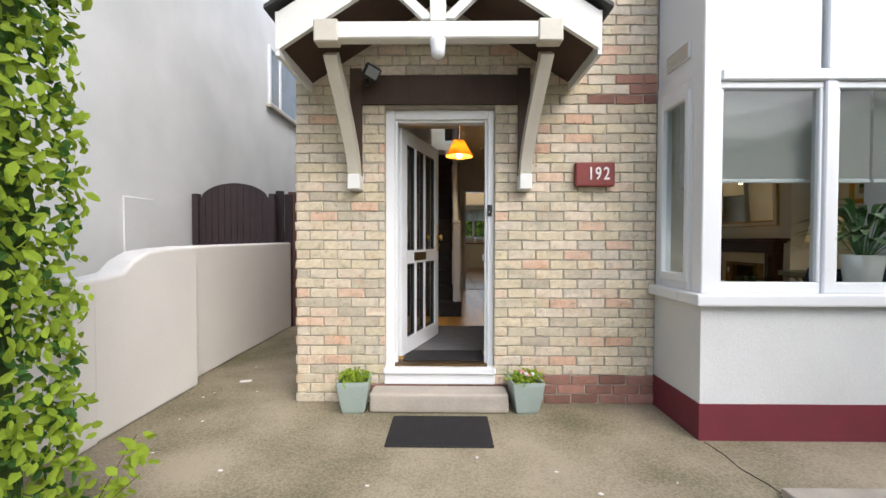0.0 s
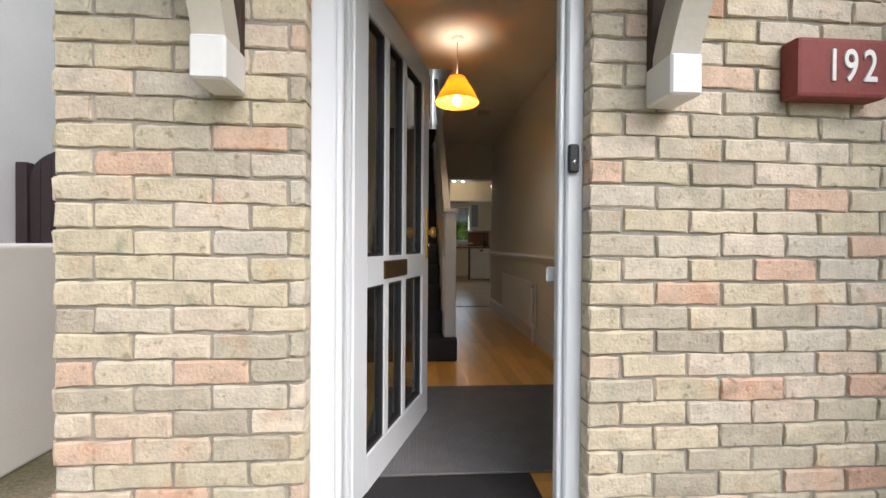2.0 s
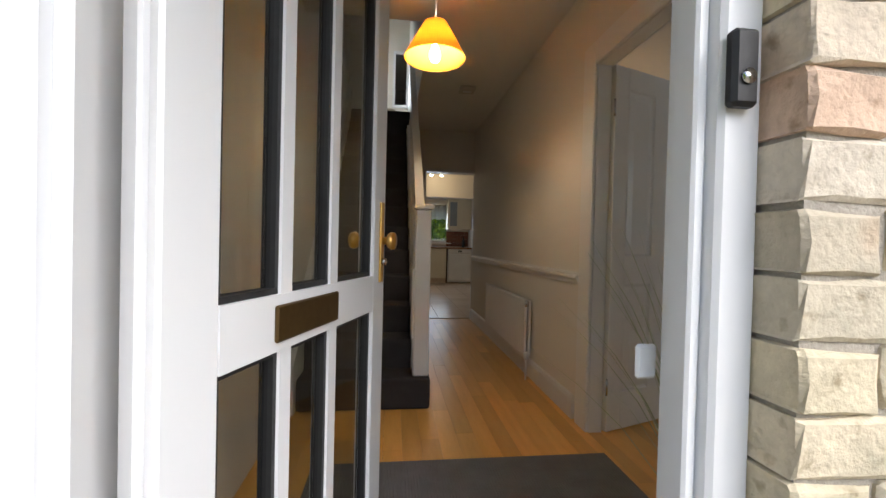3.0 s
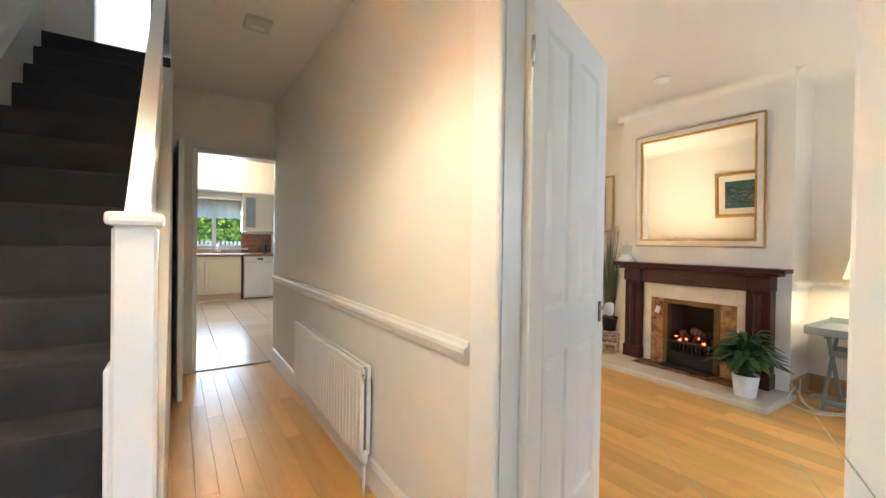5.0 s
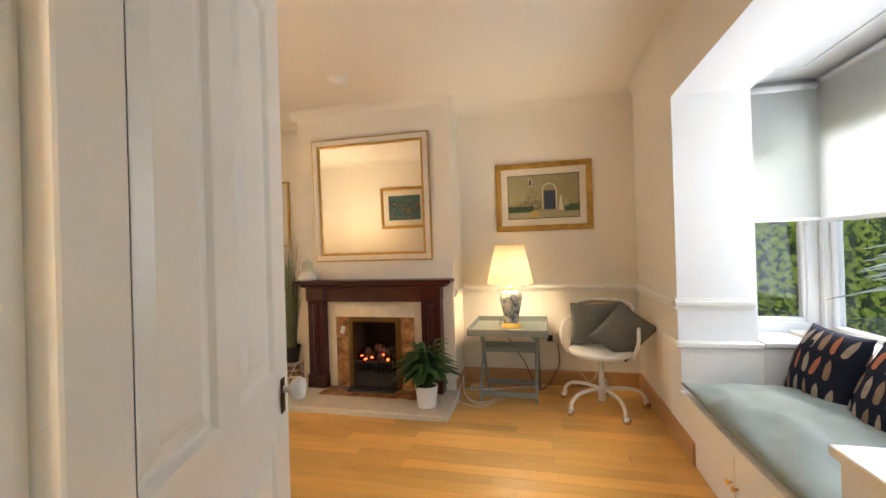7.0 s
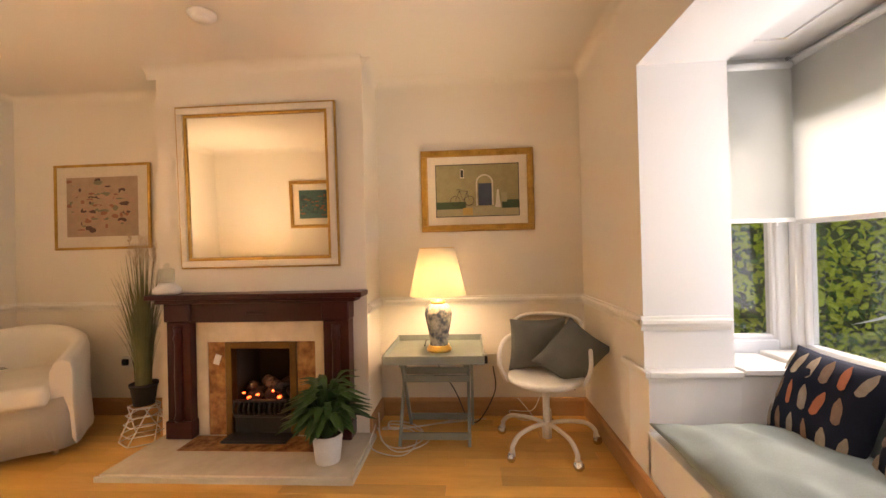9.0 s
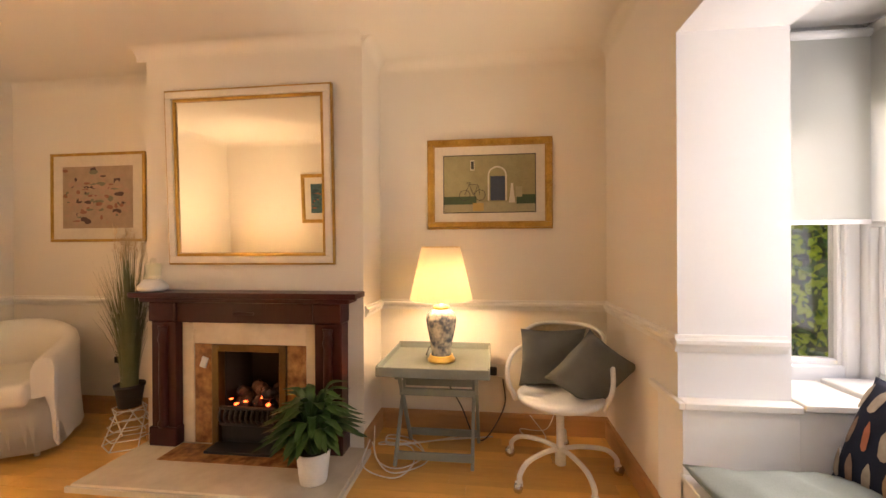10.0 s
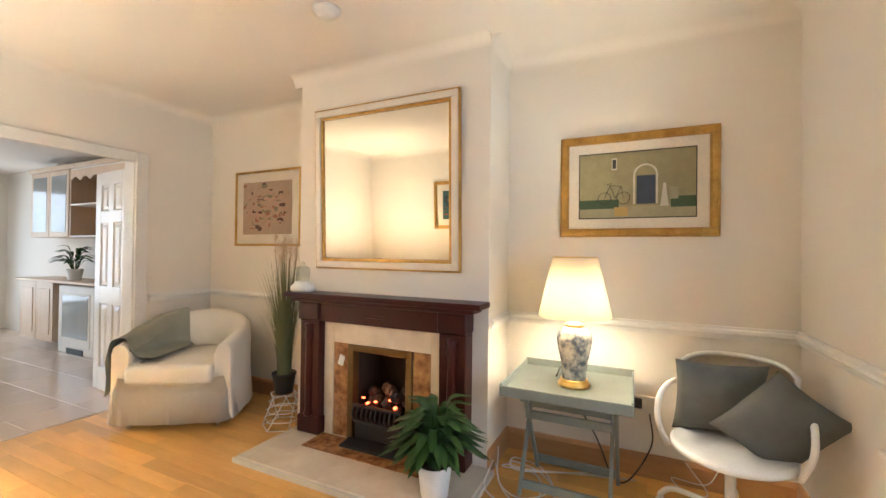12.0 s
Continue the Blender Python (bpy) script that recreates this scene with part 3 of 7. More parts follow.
def hedge(name, label, x0, x1, y0, y1, z1, seed, count, size, faces, twigs=40):
    """A clipped hedge: inner mass coloured dark as shade, twigs, and leaves over the faces that show."""
    rng = np.random.default_rng(seed)
    th = thing(name, label, "hedge", pose((x0 + x1) / 2, (y0 + y1) / 2, G))
    cx, cy = (x0 + x1) / 2, (y0 + y1) / 2
    ins = 0.16
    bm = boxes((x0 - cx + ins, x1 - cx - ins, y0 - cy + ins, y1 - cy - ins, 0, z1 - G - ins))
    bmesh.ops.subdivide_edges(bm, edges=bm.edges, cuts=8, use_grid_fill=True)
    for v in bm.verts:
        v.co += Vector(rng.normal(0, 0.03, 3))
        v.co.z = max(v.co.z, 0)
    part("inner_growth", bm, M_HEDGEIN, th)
    tw = bmesh.new()
    for k in range(twigs):
        a = Vector((rng.uniform(x0, x1) - cx, rng.uniform(y0, y1) - cy, rng.uniform(0.1, z1 - G - 0.2)))
        tube(tw, [a, a + Vector(rng.normal(0, 0.1, 3)) + Vector((0, 0, 0.1)), a + Vector(rng.normal(0, 0.12, 3)) + Vector((0, 0, 0.3))], 0.006, 5, 0.002)
    part("twig", tw, M_TWIG, th)["kind"] = "stuff"
    # the darker leaf layer sits 5 cm deeper than the bright one
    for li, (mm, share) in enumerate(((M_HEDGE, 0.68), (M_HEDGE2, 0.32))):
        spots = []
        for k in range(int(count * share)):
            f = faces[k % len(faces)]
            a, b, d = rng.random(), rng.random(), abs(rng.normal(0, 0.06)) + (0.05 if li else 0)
            bulge = 0.05 * noise.noise(Vector((a * 9, b * 9, seed)))
            z = b * (z1 - G) + 0.02
            if f == "x+":
                p, o = (x1 - d + bulge, y0 + a * (y1 - y0), z), (1, 0, 0)
            elif f == "x-":
                p, o = (x0 + d + bulge, y0 + a * (y1 - y0), z), (-1, 0, 0)
            elif f == "y-":
                p, o = (x0 + a * (x1 - x0), y0 + d + bulge, z), (0, -1, 0)
            elif f == "y+":
                p, o = (x0 + a * (x1 - x0), y1 - d + bulge, z), (0, 1, 0)
            else:
                p, o = (x0 + a * (x1 - x0), y0 + b * (y1 - y0), z1 - G - d), (0, 0, 1)
            spots.append(((p[0] - cx, p[1] - cy, p[2]), o))
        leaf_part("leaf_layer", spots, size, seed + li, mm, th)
    return th


hedge("hedge", "bright green clipped privet hedge beside the drive", -3.2, -1.42, -3.0, -1.5, 3.0, 3, 22000, 0.056, ("x+", "y-", "x+", "y+", "z"))
hedge("hedge", "tall green hedge along the garden boundary", 5.0, 5.9, -6.5, 0.6, 2.6, 7, 26000, 0.075, ("x-", "x-", "x-", "z"))
hedge("hedge", "tall green hedge at the front of the garden", 2.2, 5.0, -5.2, -4.4, 2.6, 9, 7000, 0.09, ("y+",))

# loose sprigs at the hedge's foot
sp = thing("hedge_sprig", "loose leafy privet shoot at the hedge foot", "shoot", pose(-1.5, -1.5, G))
bm = bmesh.new()
tube(bm, spline([(0, 0, 0), (0.08, 0.05, 0.2), (0.2, 0.08, 0.42)]), 0.004, 5, 0.002)
tube(bm, spline([(0, 0, 0), (0.12, 0.0, 0.15), (0.26, 0.02, 0.28)]), 0.004, 5, 0.002)
part("stem", bm, M_TWIG, sp)
rs = np.random.default_rng(5)
leaf_part("leaf_layer", [((0.02 + 0.24 * u + rs.normal(0, 0.02), rs.normal(0.04, 0.03), 0.05 + 0.36 * u + rs.normal(0, 0.03)), (0.5, -0.4, 0.5)) for u in rs.random(60)], 0.06, 6, M_HEDGE, sp)

# neighbour's house: white gable wall with an upper window
nb = tagged(new("neighbour_house"), "white rendered neighbouring house with an upper window", "house")
NX = -3.58
part("wall", boxes((-8.0, NX, -0.5, 14.0, G, 7.5)), M_RENDER, nb)
win = part("window", boxes((NX, NX + 0.05, 5.1, 6.7, 3.72, 3.79), (NX, NX + 0.05, 5.1, 6.7, 4.87, 4.94), (NX, NX + 0.05, 5.1, 5.17, 3.79, 4.87), (NX, NX + 0.05, 6.63, 6.7, 3.79, 4.87), (NX, NX + 0.05, 5.6, 5.67, 3.79, 4.87), bev=0.008), M_UPVC, nb, "white framed upper window")
part("pane", boxes((NX, NX + 0.02, 5.17, 5.6, 3.79, 4.87)), M_FROST, win)
part("pane", boxes((NX, NX + 0.02, 5.67, 6.63, 3.79, 4.87)), M_FROST, win)
part("sill", boxes((NX, NX + 0.12, 5.0, 6.8, 3.65, 3.72), bev=0.01), M_STEP, nb)
mb = part("meter_box", boxes((NX, NX + 0.02, 1.36, 1.83, 0.62, 1.48), bev=0.008), M_RENDER, nb, "white painted meter cupboard door")

# boundary wall with a lower front length and swept top
ALONG_Y = Matrix(((0, -1, 0, 0), (1, 0, 0, 0), (0, 0, 1, 0), (0, 0, 0, 1)))
for prof, face in (([(-0.75, G), (0.36, G), (0.36, 0.93), (0.0, 0.92), (-0.22, 0.9), (-0.36, 0.84), (-0.45, 0.765), (-0.62, 0.745), (-0.75, 0.74)], -2.12),
                   ([(0.361, G), (2.8, G), (2.8, 0.95), (0.361, 0.928)], -2.24)):
    bw = tagged(plain("boundary_wall", turned(prism(prof, 0, 0.2), Matrix.Translation((face, 0, 0)) @ ALONG_Y), M_BOUND, "cream painted rendered boundary wall with a swept top", "wall"), kind="structure")
    bev = bw.modifiers.new("soft", 'BEVEL')
    bev.width, bev.segments, bev.limit_method = 0.025, 3, 'ANGLE'
bw2 = tagged(plain("boundary_wall_pier", boxes((-2.35, -2.11, -0.84, -0.68, G, 0.735), (-2.42, -2.26, -3.4, -0.8, G, 0.72), bev=0.02, seg=2), M_BOUND, "cream rendered wall pier beside the hedge", "wall"), kind="structure")


def arched_gate(name, label, x0, x1, y, spring, crown, material):
    w = x1 - x0
    th = thing(name, label, "gate", pose((x0 + x1) / 2, y, G))
    n = 11
    for k in range(n):
        a, b = -w / 2 + w * k / n, -w / 2 + w * (k + 1) / n - 0.006
        top = lambda u: spring - G + (crown - spring) * math.sqrt(max(0.0, 1 - (2 * u / w) ** 2))
        bm = prism([(a, 0.04), (b, 0.04), (b, top(b)), ((a + b) / 2, top((a + b) / 2)), (a, top(a))], -0.012, 0.012)
        part("board", bm, material, th)
    part("brace", boxes((-w / 2, w / 2, 0.012, 0.04, 0.35, 0.45)), material, th)
    for s in (-1, 1):
        part("post", boxes((s * (w / 2 + 0.05) - 0.045, s * (w / 2 + 0.05) + 0.045, -0.045, 0.045, 0, spring - G + 0.12), bev=0.008), material, th)
    return th


arched_gate("garden_gate", "dark purple-brown arched timber side gate", -3.46, -2.47, 2.6, 1.52, 1.79, M_GATE)
arched_gate("garden_gate", "red-brown arched timber gate beside the house", -2.2, -1.24, 2.88, 1.58, 1.75, M_GATE2)
fb = thing("fence_board", "dark brown boards beside the side gate", "fence", pose(-2.22, 2.83, G))
for k in range(2):
    part("board", boxes((-0.25 + 0.13 * k, -0.135 + 0.13 * k, -0.02, 0.02, 0, 2.0 - 0.05 * (k % 2)), bev=0.004), M_GATE, fb)

# bay window
bay = tagged(new("bay_window"), "square white bay window on a rendered base", "bay window")
BX0, BX1, BY = 1.67, 4.02, -0.575
part("base_wall", boxes((BX0, BX1, BY, -0.33, G + 0.235, 0.575), (BX0, BX0 + 0.22, -0.33, 0.008, G + 0.235, 0.575), (BX1 - 0.22, BX1, -0.33, 0.008, G + 0.235, 0.575)), M_RENDER, bay, "white rendered bay base")
part("plinth", boxes((BX0 - 0.006, BX1 + 0.006, BY - 0.006, -0.33, G, G + 0.235), (BX0 - 0.006, BX0 + 0.22, -0.33, 0.008, G, G + 0.235), (BX1 - 0.22, BX1 + 0.006, -0.33, 0.008, G, G + 0.235)), M_MAROON, bay, "maroon painted plinth")
part("outer_sill", boxes((BX0 - 0.055, BX1 + 0.055, BY - 0.06, -0.40, 0.575, 0.65), (BX0 - 0.055, BX0 + 0.12, -0.40, 0.0, 0.575, 0.65), (BX1 - 0.12, BX1 + 0.055, -0.40, 0.0, 0.575, 0.65), bev=0.012, seg=2), M_UPVC, bay)
for x in (BX0 + 0.055, BX1 - 0.055):
    part("corner_post", boxes((x - 0.055, x + 0.055, BY, BY + 0.11, 0.65, 3.0), bev=0.006), M_UPVC, bay)
part("transom", boxes((BX0 + 0.11, BX1 - 0.11, BY - 0.012, BY + 0.09, 1.99, 2.06), bev=0.008), M_UPVC, bay)
part("transom", boxes((BX0, BX0 + 0.09, BY + 0.11, 0.0, 2.06, 2.14), bev=0.006), M_UPVC, bay)
part("transom", boxes((BX1 - 0.09, BX1, BY + 0.11, 0.0, 2.06, 2.14), bev=0.006), M_UPVC, bay)
xs = [BX0 + 0.11, 2.47, 3.24, BX1 - 0.11]
for i in range(3):
    a, b = xs[i] + (0.04 if i else 0), xs[i + 1] - (0.04 if i < 2 else 0)
    fr = part("window_frame", boxes((a, b, BY + 0.015, BY + 0.075, 0.65, 0.72), (a, b, BY + 0.015, BY + 0.075, 1.945, 1.99), (a, a + 0.025, BY + 0.015, BY + 0.075, 0.72, 1.945), (b - 0.025, b, BY + 0.015, BY + 0.075, 0.72, 1.945), bev=0.006), M_UPVC, bay)
    pn = part("pane", boxes((a + 0.025, b - 0.025, BY + 0.042, BY + 0.048, 0.72, 1.945)), M_GLASS, fr)
    pn.visible_shadow = False
    part("upper_panel", boxes((a + 0.01, b - 0.01, BY + 0.03, BY + 0.06, 2.06, 3.0)), M_UPVC, bay, "white panel above the windows")
    if i:
        part("mullion", boxes((xs[i] - 0.04, xs[i] + 0.04, BY - 0.004, BY + 0.085, 0.65, 1.99), bev=0.008), M_UPVC, bay)
        part("mullion", boxes((xs[i] - 0.03, xs[i] + 0.03, BY - 0.002, BY + 0.07, 2.06, 3.0), bev=0.008), M_UPVC, bay)
for x, s in ((BX0, 1), (BX1, -1)):
    e = sorted
    side = part("side_window", boxes((*e((x, x + s * 0.07)), -0.465, -0.4, 0.65, 2.06), (*e((x, x + s * 0.07)), -0.09, -0.0, 0.65, 2.06), (*e((x, x + s * 0.07)), -0.4, -0.09, 0.65, 0.735), (*e((x, x + s * 0.07)), -0.4, -0.09, 1.98, 2.06), bev=0.006), M_UPVC, bay)
    part("casement", boxes((*e((x - s * 0.012, x + s * 0.05)), -0.43, -0.385, 0.70, 2.0), (*e((x - s * 0.012, x + s * 0.05)), -0.105, -0.06, 0.70, 2.0), (*e((x - s * 0.012, x + s * 0.05)), -0.385, -0.105, 0.70, 0.76), (*e((x - s * 0.012, x + s * 0.05)), -0.385, -0.105, 1.94, 2.0), bev=0.006), M_UPVC, side)
    pn = part("pane", boxes((*e((x + s * 0.02, x + s * 0.026)), -0.385, -0.105, 0.76, 1.94)), M_GLASS, side)
    pn.visible_shadow = False
    part("handle", boxes((*e((x + s * 0.05, x + s * 0.075)), -0.415, -0.395, 1.25, 1.36), bev=0.004), M_UPVC, side)
    part("side_panel", boxes((*e((x + 0.01 * s, x + s * 0.06)), BY + 0.11, 0.0, 2.14, 3.0)), M_UPVC, bay)
    vent = part("vent", boxes((*e((x - s * 0.008, x + s * 0.01)), -0.42, -0.14, 2.2, 2.32), bev=0.004), M_UPVC, bay, "louvred air vent")
    for k in range(6):
        part("slat", boxes((*e((x - s * 0.013, x - s * 0.006)), -0.41, -0.15, 2.208 + 0.018 * k, 2.217 + 0.018 * k)), M_CHROME, vent)
part("bay_roof", boxes((BX0 - 0.06, BX1 + 0.06, BY - 0.06, 0.0, 3.0, 3.1)), M_UPVC, bay)
structure("ceiling_bay", boxes((BX0 + 0.09, BX1 - 0.09, BY + 0.09, 0.008, 2.28, 2.36)), M_BAY, "white panelled bay ceiling", "ceiling")
structure("trim_bay_ceiling", boxes((2.1, 2.9, -0.3, -0.285, 2.27, 2.28), (3.0, 3.7, -0.3, -0.285, 2.27, 2.28), (2.1, 2.9, -0.06, -0.045, 2.27, 2.28), (3.0, 3.7, -0.06, -0.045, 2.27, 2.28), (2.95, 2.965, -0.45, 0, 2.268, 2.28), (3.7, 3.715, -0.3, -0.05, 2.268, 2.28)), M_BAY, "ceiling panel beading", "trim")
# blinds
for k, (a, b) in enumerate(((1.80, 2.83), (2.85, 3.88))):
    bl = thing("roller_blind", "white roller blind half lowered in the bay window", "blind", pose((a + b) / 2, -0.45, 2.22), "bay blinds")
    w = (b - a) / 2
    part("fabric", boxes((-w, w, -0.002, 0.0, -0.83, 0)), M_BLIND, bl)
    part("bottom_bar", boxes((-w, w, -0.012, 0.008, -0.855, -0.83), bev=0.004), M_UPVC, bl)
    part("roller", turned(lathe([(0.02, -w), (0.02, w)], 14), pose(0, 0, 0.01, 0, 90, 0)), M_UPVC, bl)
    part("bracket", boxes((w, w + 0.008, -0.025, 0.025, -0.02, 0.04)), M_CHROME, bl)
for x in (1.83, 3.86):
    bl = thing("roller_blind", "narrow white roller blind at the bay side window", "blind", pose(x, -0.23, 2.2), "bay blinds")
    part("fabric", boxes((-0.001, 0.001, -0.2, 0.2, -0.8, 0)), M_BLIND, bl)
    part("bottom_bar", boxes((-0.008, 0.008, -0.2, 0.2, -0.822, -0.8), bev=0.003), M_UPVC, bl)
    part("roller", turned(lathe([(0.02, -0.2), (0.02, 0.2)], 14), pose(0, 0, 0.01, 90, 0, 0)), M_UPVC, bl)

# porch canopy
can = tagged(new("porch_canopy"), "white timber gabled porch canopy with slate roof", "canopy")
CY = -0.60
rise = 0.64
for s in (-1, 1):
    def slope(off0, off1, y0, y1, x_in, x_out):
        pts = [(s * x_out, 2.19 + off0), (s * x_in, 2.19 + off0 + (x_out - x_in) * rise), (s * x_in, 2.19 + off1 + (x_out - x_in) * rise), (s * x_out, 2.19 + off1)]
        return prism(pts, y0, y1)
    part("barge_board", slope(-0.03, 0.2, CY - 0.035, CY, 0.0, 1.0), M_PAINTWOOD, can)
    part("soffit", slope(0.0, 0.03, CY, 0.0, 0.0, 1.0), M_DARKWOOD, can, "dark stained underside boards")
    part("slate_covering", slope(0.2, 0.225, CY - 0.08, 0.0, 0.0, 1.06), M_SLATE, can, "dark slate roof covering")
    part("eave_board", boxes((*sorted((s * 0.985, s * 1.01)), CY - 0.03, 0.0, 2.13, 2.4)), M_PAINTWOOD, can)
    part("rafter_foot", boxes((*sorted((s * 0.62, s * 0.77)), CY - 0.045, CY + 0.05, 2.21, 2.35), bev=0.008), M_CREAM, can)
    # curved brace from wall to beam
    path = spline([(s * 0.642, -0.05, 1.42), (s * 0.648, -0.12, 1.62), (s * 0.665, -0.26, 1.86), (s * 0.70, -0.5, 2.2)], 6)
    bm = bmesh.new()
    rings = []
    for i, p in enumerate(path):
        d = (path[min(i + 1, len(path) - 1)] - path[max(i - 1, 0)]).normalized()
        up = Vector((1, 0, 0)).cross(d).normalized()
        rings.append([bm.verts.new(p + Vector((a * 0.042, 0, 0)) + up * b * 0.045) for a, b in ((-1, -1), (1, -1), (1, 1), (-1, 1))])
    for a, b in zip(rings, rings[1:]):
        for k in range(4):
            bm.faces.new((a[k], a[(k + 1) % 4], b[(k + 1) % 4], b[k]))
    bm.faces.new(rings[0][::-1])
    bm.faces.new(rings[-1])
    bmesh.ops.recalc_face_normals(bm, faces=bm.faces)
    part("brace", bm, M_CREAM, can)
    part("corbel", boxes((s * 0.642 - 0.046, s * 0.642 + 0.046, -0.13, 0.0, 1.365, 1.48), bev=0.006), M_PAINTWOOD, can)
    part("wall_post", boxes((*sorted((s * 0.60, s * 0.69)), -0.03, 0.0, 1.48, 2.3)), M_DARKWOOD, can)
    bm = prism([(s * 0.02, 2.36), (s * 0.10, 2.36), (s * 0.46, 2.70), (s * 0.40, 2.72)], CY - 0.02, CY + 0.03)
    part("strut", bm, M_PAINTWOOD, can)
part("tie_beam", boxes((-0.72, 0.72, CY - 0.03, CY + 0.06, 2.235, 2.34), bev=0.008), M_PAINTWOOD, can)
part("king_post", boxes((-0.05, 0.05, CY - 0.028, CY + 0.04, 2.34, 2.85), bev=0.004), M_PAINTWOOD, can)
part("fascia_panel", boxes((-0.6, 0.6, -0.02, 0.0, 2.03, 2.25)), M_DARKWOOD, can, "dark brown board above the door")
pl = thing("porch_lamp", "small white porch lamp under the canopy beam", "lamp", pose(0, CY - 0.02, 2.235))
part("body", turned(lathe([(0.0, -0.125), (0.02, -0.123), (0.038, -0.108), (0.046, -0.085), (0.046, -0.02), (0.04, 0.0)], 20), pose(0, 0, 0)), M_UPVC, pl)
part("bracket", boxes((-0.05, 0.05, -0.01, 0.05, -0.03, 0.0), bev=0.006), M_UPVC, pl)
fl = thing("flood_light", "black security floodlight on an arm", "lamp", pose(-0.50, -0.02, 2.2))
part("head", turned(boxes((-0.06, 0.06, -0.025, 0.025, -0.05, 0.05), bev=0.01), pose(0.0, -0.13, 0.02, 25, 20, 30)), M_BLACK, fl)
part("lens", turned(boxes((-0.045, 0.045, -0.03, -0.026, -0.035, 0.035)), pose(0.0, -0.13, 0.02, 25, 20, 30)), M_FROST, fl)
part("arm", tube(bmesh.new(), [(-0.06, 0.02, 0.0), (-0.04, -0.06, 0.0), (0, -0.12, 0.01)], 0.012), M_BLACK, fl)
part("sensor", turned(lathe([(0.0, -0.02), (0.02, -0.015), (0.02, 0.02), (0.0, 0.025)], 12), pose(-0.05, -0.06, -0.03)), M_BLACK, fl)

# front door and frame
df = tagged(new("door_frame"), "white upvc front door frame with sill", "door frame", kind="structure")
FY0, FY1 = 0.06, 0.13
part("jamb", boxes((-0.431, -0.355, FY0, FY1 + 0.03, -0.02, 2.01), bev=0.006), M_UPVC, df)
part("jamb", boxes((0.375, 0.431, FY0, FY1 + 0.03, -0.02, 2.01), bev=0.006), M_UPVC, df)
part("head", boxes((-0.355, 0.375, FY0, FY1 + 0.03, 1.935, 2.01), bev=0.006), M_UPVC, df)
part("stop", boxes((-0.355, -0.335, FY0 + 0.02, FY1 - 0.01, 0.0, 1.935), (0.357, 0.375, FY0 + 0.02, FY1 - 0.01, 0.0, 1.935), (-0.335, 0.357, FY0 + 0.02, FY1 - 0.01, 1.917, 1.935), bev=0.004), M_UPVC, df)
part("lock_keep", boxes((0.345, 0.376, 0.162, 0.172, 0.82, 0.87), bev=0.004), M_UPVC, df)
part("inner_lining", boxes((-0.42, -0.40, 0.162, FRONT, -0.0, 2.01), (0.62, 0.64, 0.18, FRONT, 0.0, 2.01), (0.432, 0.64, 0.162, 0.18, 0.0, 2.01), (-0.40, 0.62, 0.162, FRONT, 1.99, 2.01)), M_UPVC, df)
part("sill", boxes((-0.435, 0.435, -0.035, 0.10, -0.055, -0.012), bev=0.006), M_UPVC, df)
part("sill_board", boxes((-0.43, 0.43, -0.012, 0.10, -0.14, -0.055), bev=0.004), M_UPVC, df)
part("threshold", boxes((-0.355, 0.375, 0.03, 0.17, -0.012, 0.004)), M_BRONZE, df)
bell = thing("door_bell", "small black doorbell on the door frame", "doorbell", pose(0.392, FY0, 1.22))
part("body", boxes((-0.017, 0.017, -0.018, 0.0, -0.045, 0.045), bev=0.005), M_BLACK, bell)
part("button", turned(lathe([(0.009, 0), (0.009, 0.003)], 16), pose(0, -0.018, -0.012, 90, 0, 0)), M_CHROME, bell)

DW, DT = 0.90, 0.055
fd = thing("front_door", "white front door with six glazed strips, standing open", "door", pose(-0.345, 0.22, 0.012, 0, 0, 71.5))
H = 1.905
vx = [(0.0, 0.115), (0.29, 0.33), (0.505, 0.545), (DW - 0.105, DW)]
part("stile", boxes((0, 0.115, -DT / 2, DT / 2, 0, H), bev=0.005), M_UPVC, fd)
part("stile", boxes((DW - 0.105, DW, -DT / 2, DT / 2, 0, H), bev=0.005), M_UPVC, fd)
for z0, z1 in ((0, 0.135), (0.77, 0.885), (H - 0.115, H)):
    part("rail", boxes((0.115, DW - 0.105, -DT / 2, DT / 2, z0, z1)), M_UPVC, fd)
for z0, z1 in ((0.135, 0.77), (0.885, H - 0.115)):
    for a, b in vx[1:3]:
        part("muntin", boxes((a, b, -DT / 2 + 0.004, DT / 2 - 0.004, z0, z1)), M_UPVC, fd)
    for a, b in ((0.115, 0.29), (0.33, 0.505), (0.545, DW - 0.105)):
        pn = part("pane", boxes((a, b, -0.004, 0.004, z0, z1)), M_GLASS, fd)
        pn.visible_shadow = False
        part("gasket", boxes((a, a + 0.012, -0.016, 0.016, z0, z1), (b - 0.012, b, -0.016, 0.016, z0, z1), (a + 0.012, b - 0.012, -0.016, 0.016, z0, z0 + 0.012), (a + 0.012, b - 0.012, -0.016, 0.016, z1 - 0.012, z1)), M_BLACK, fd)
part("letter_plate", boxes((0.26, 0.53, -DT / 2 - 0.01, -DT / 2, 0.79, 0.865), bev=0.004), M_BRONZE, fd, "dark brass letter plate")
part("letter_plate", boxes((0.26, 0.53, DT / 2, DT / 2 + 0.01, 0.79, 0.865), bev=0.004), M_BRASS, fd)
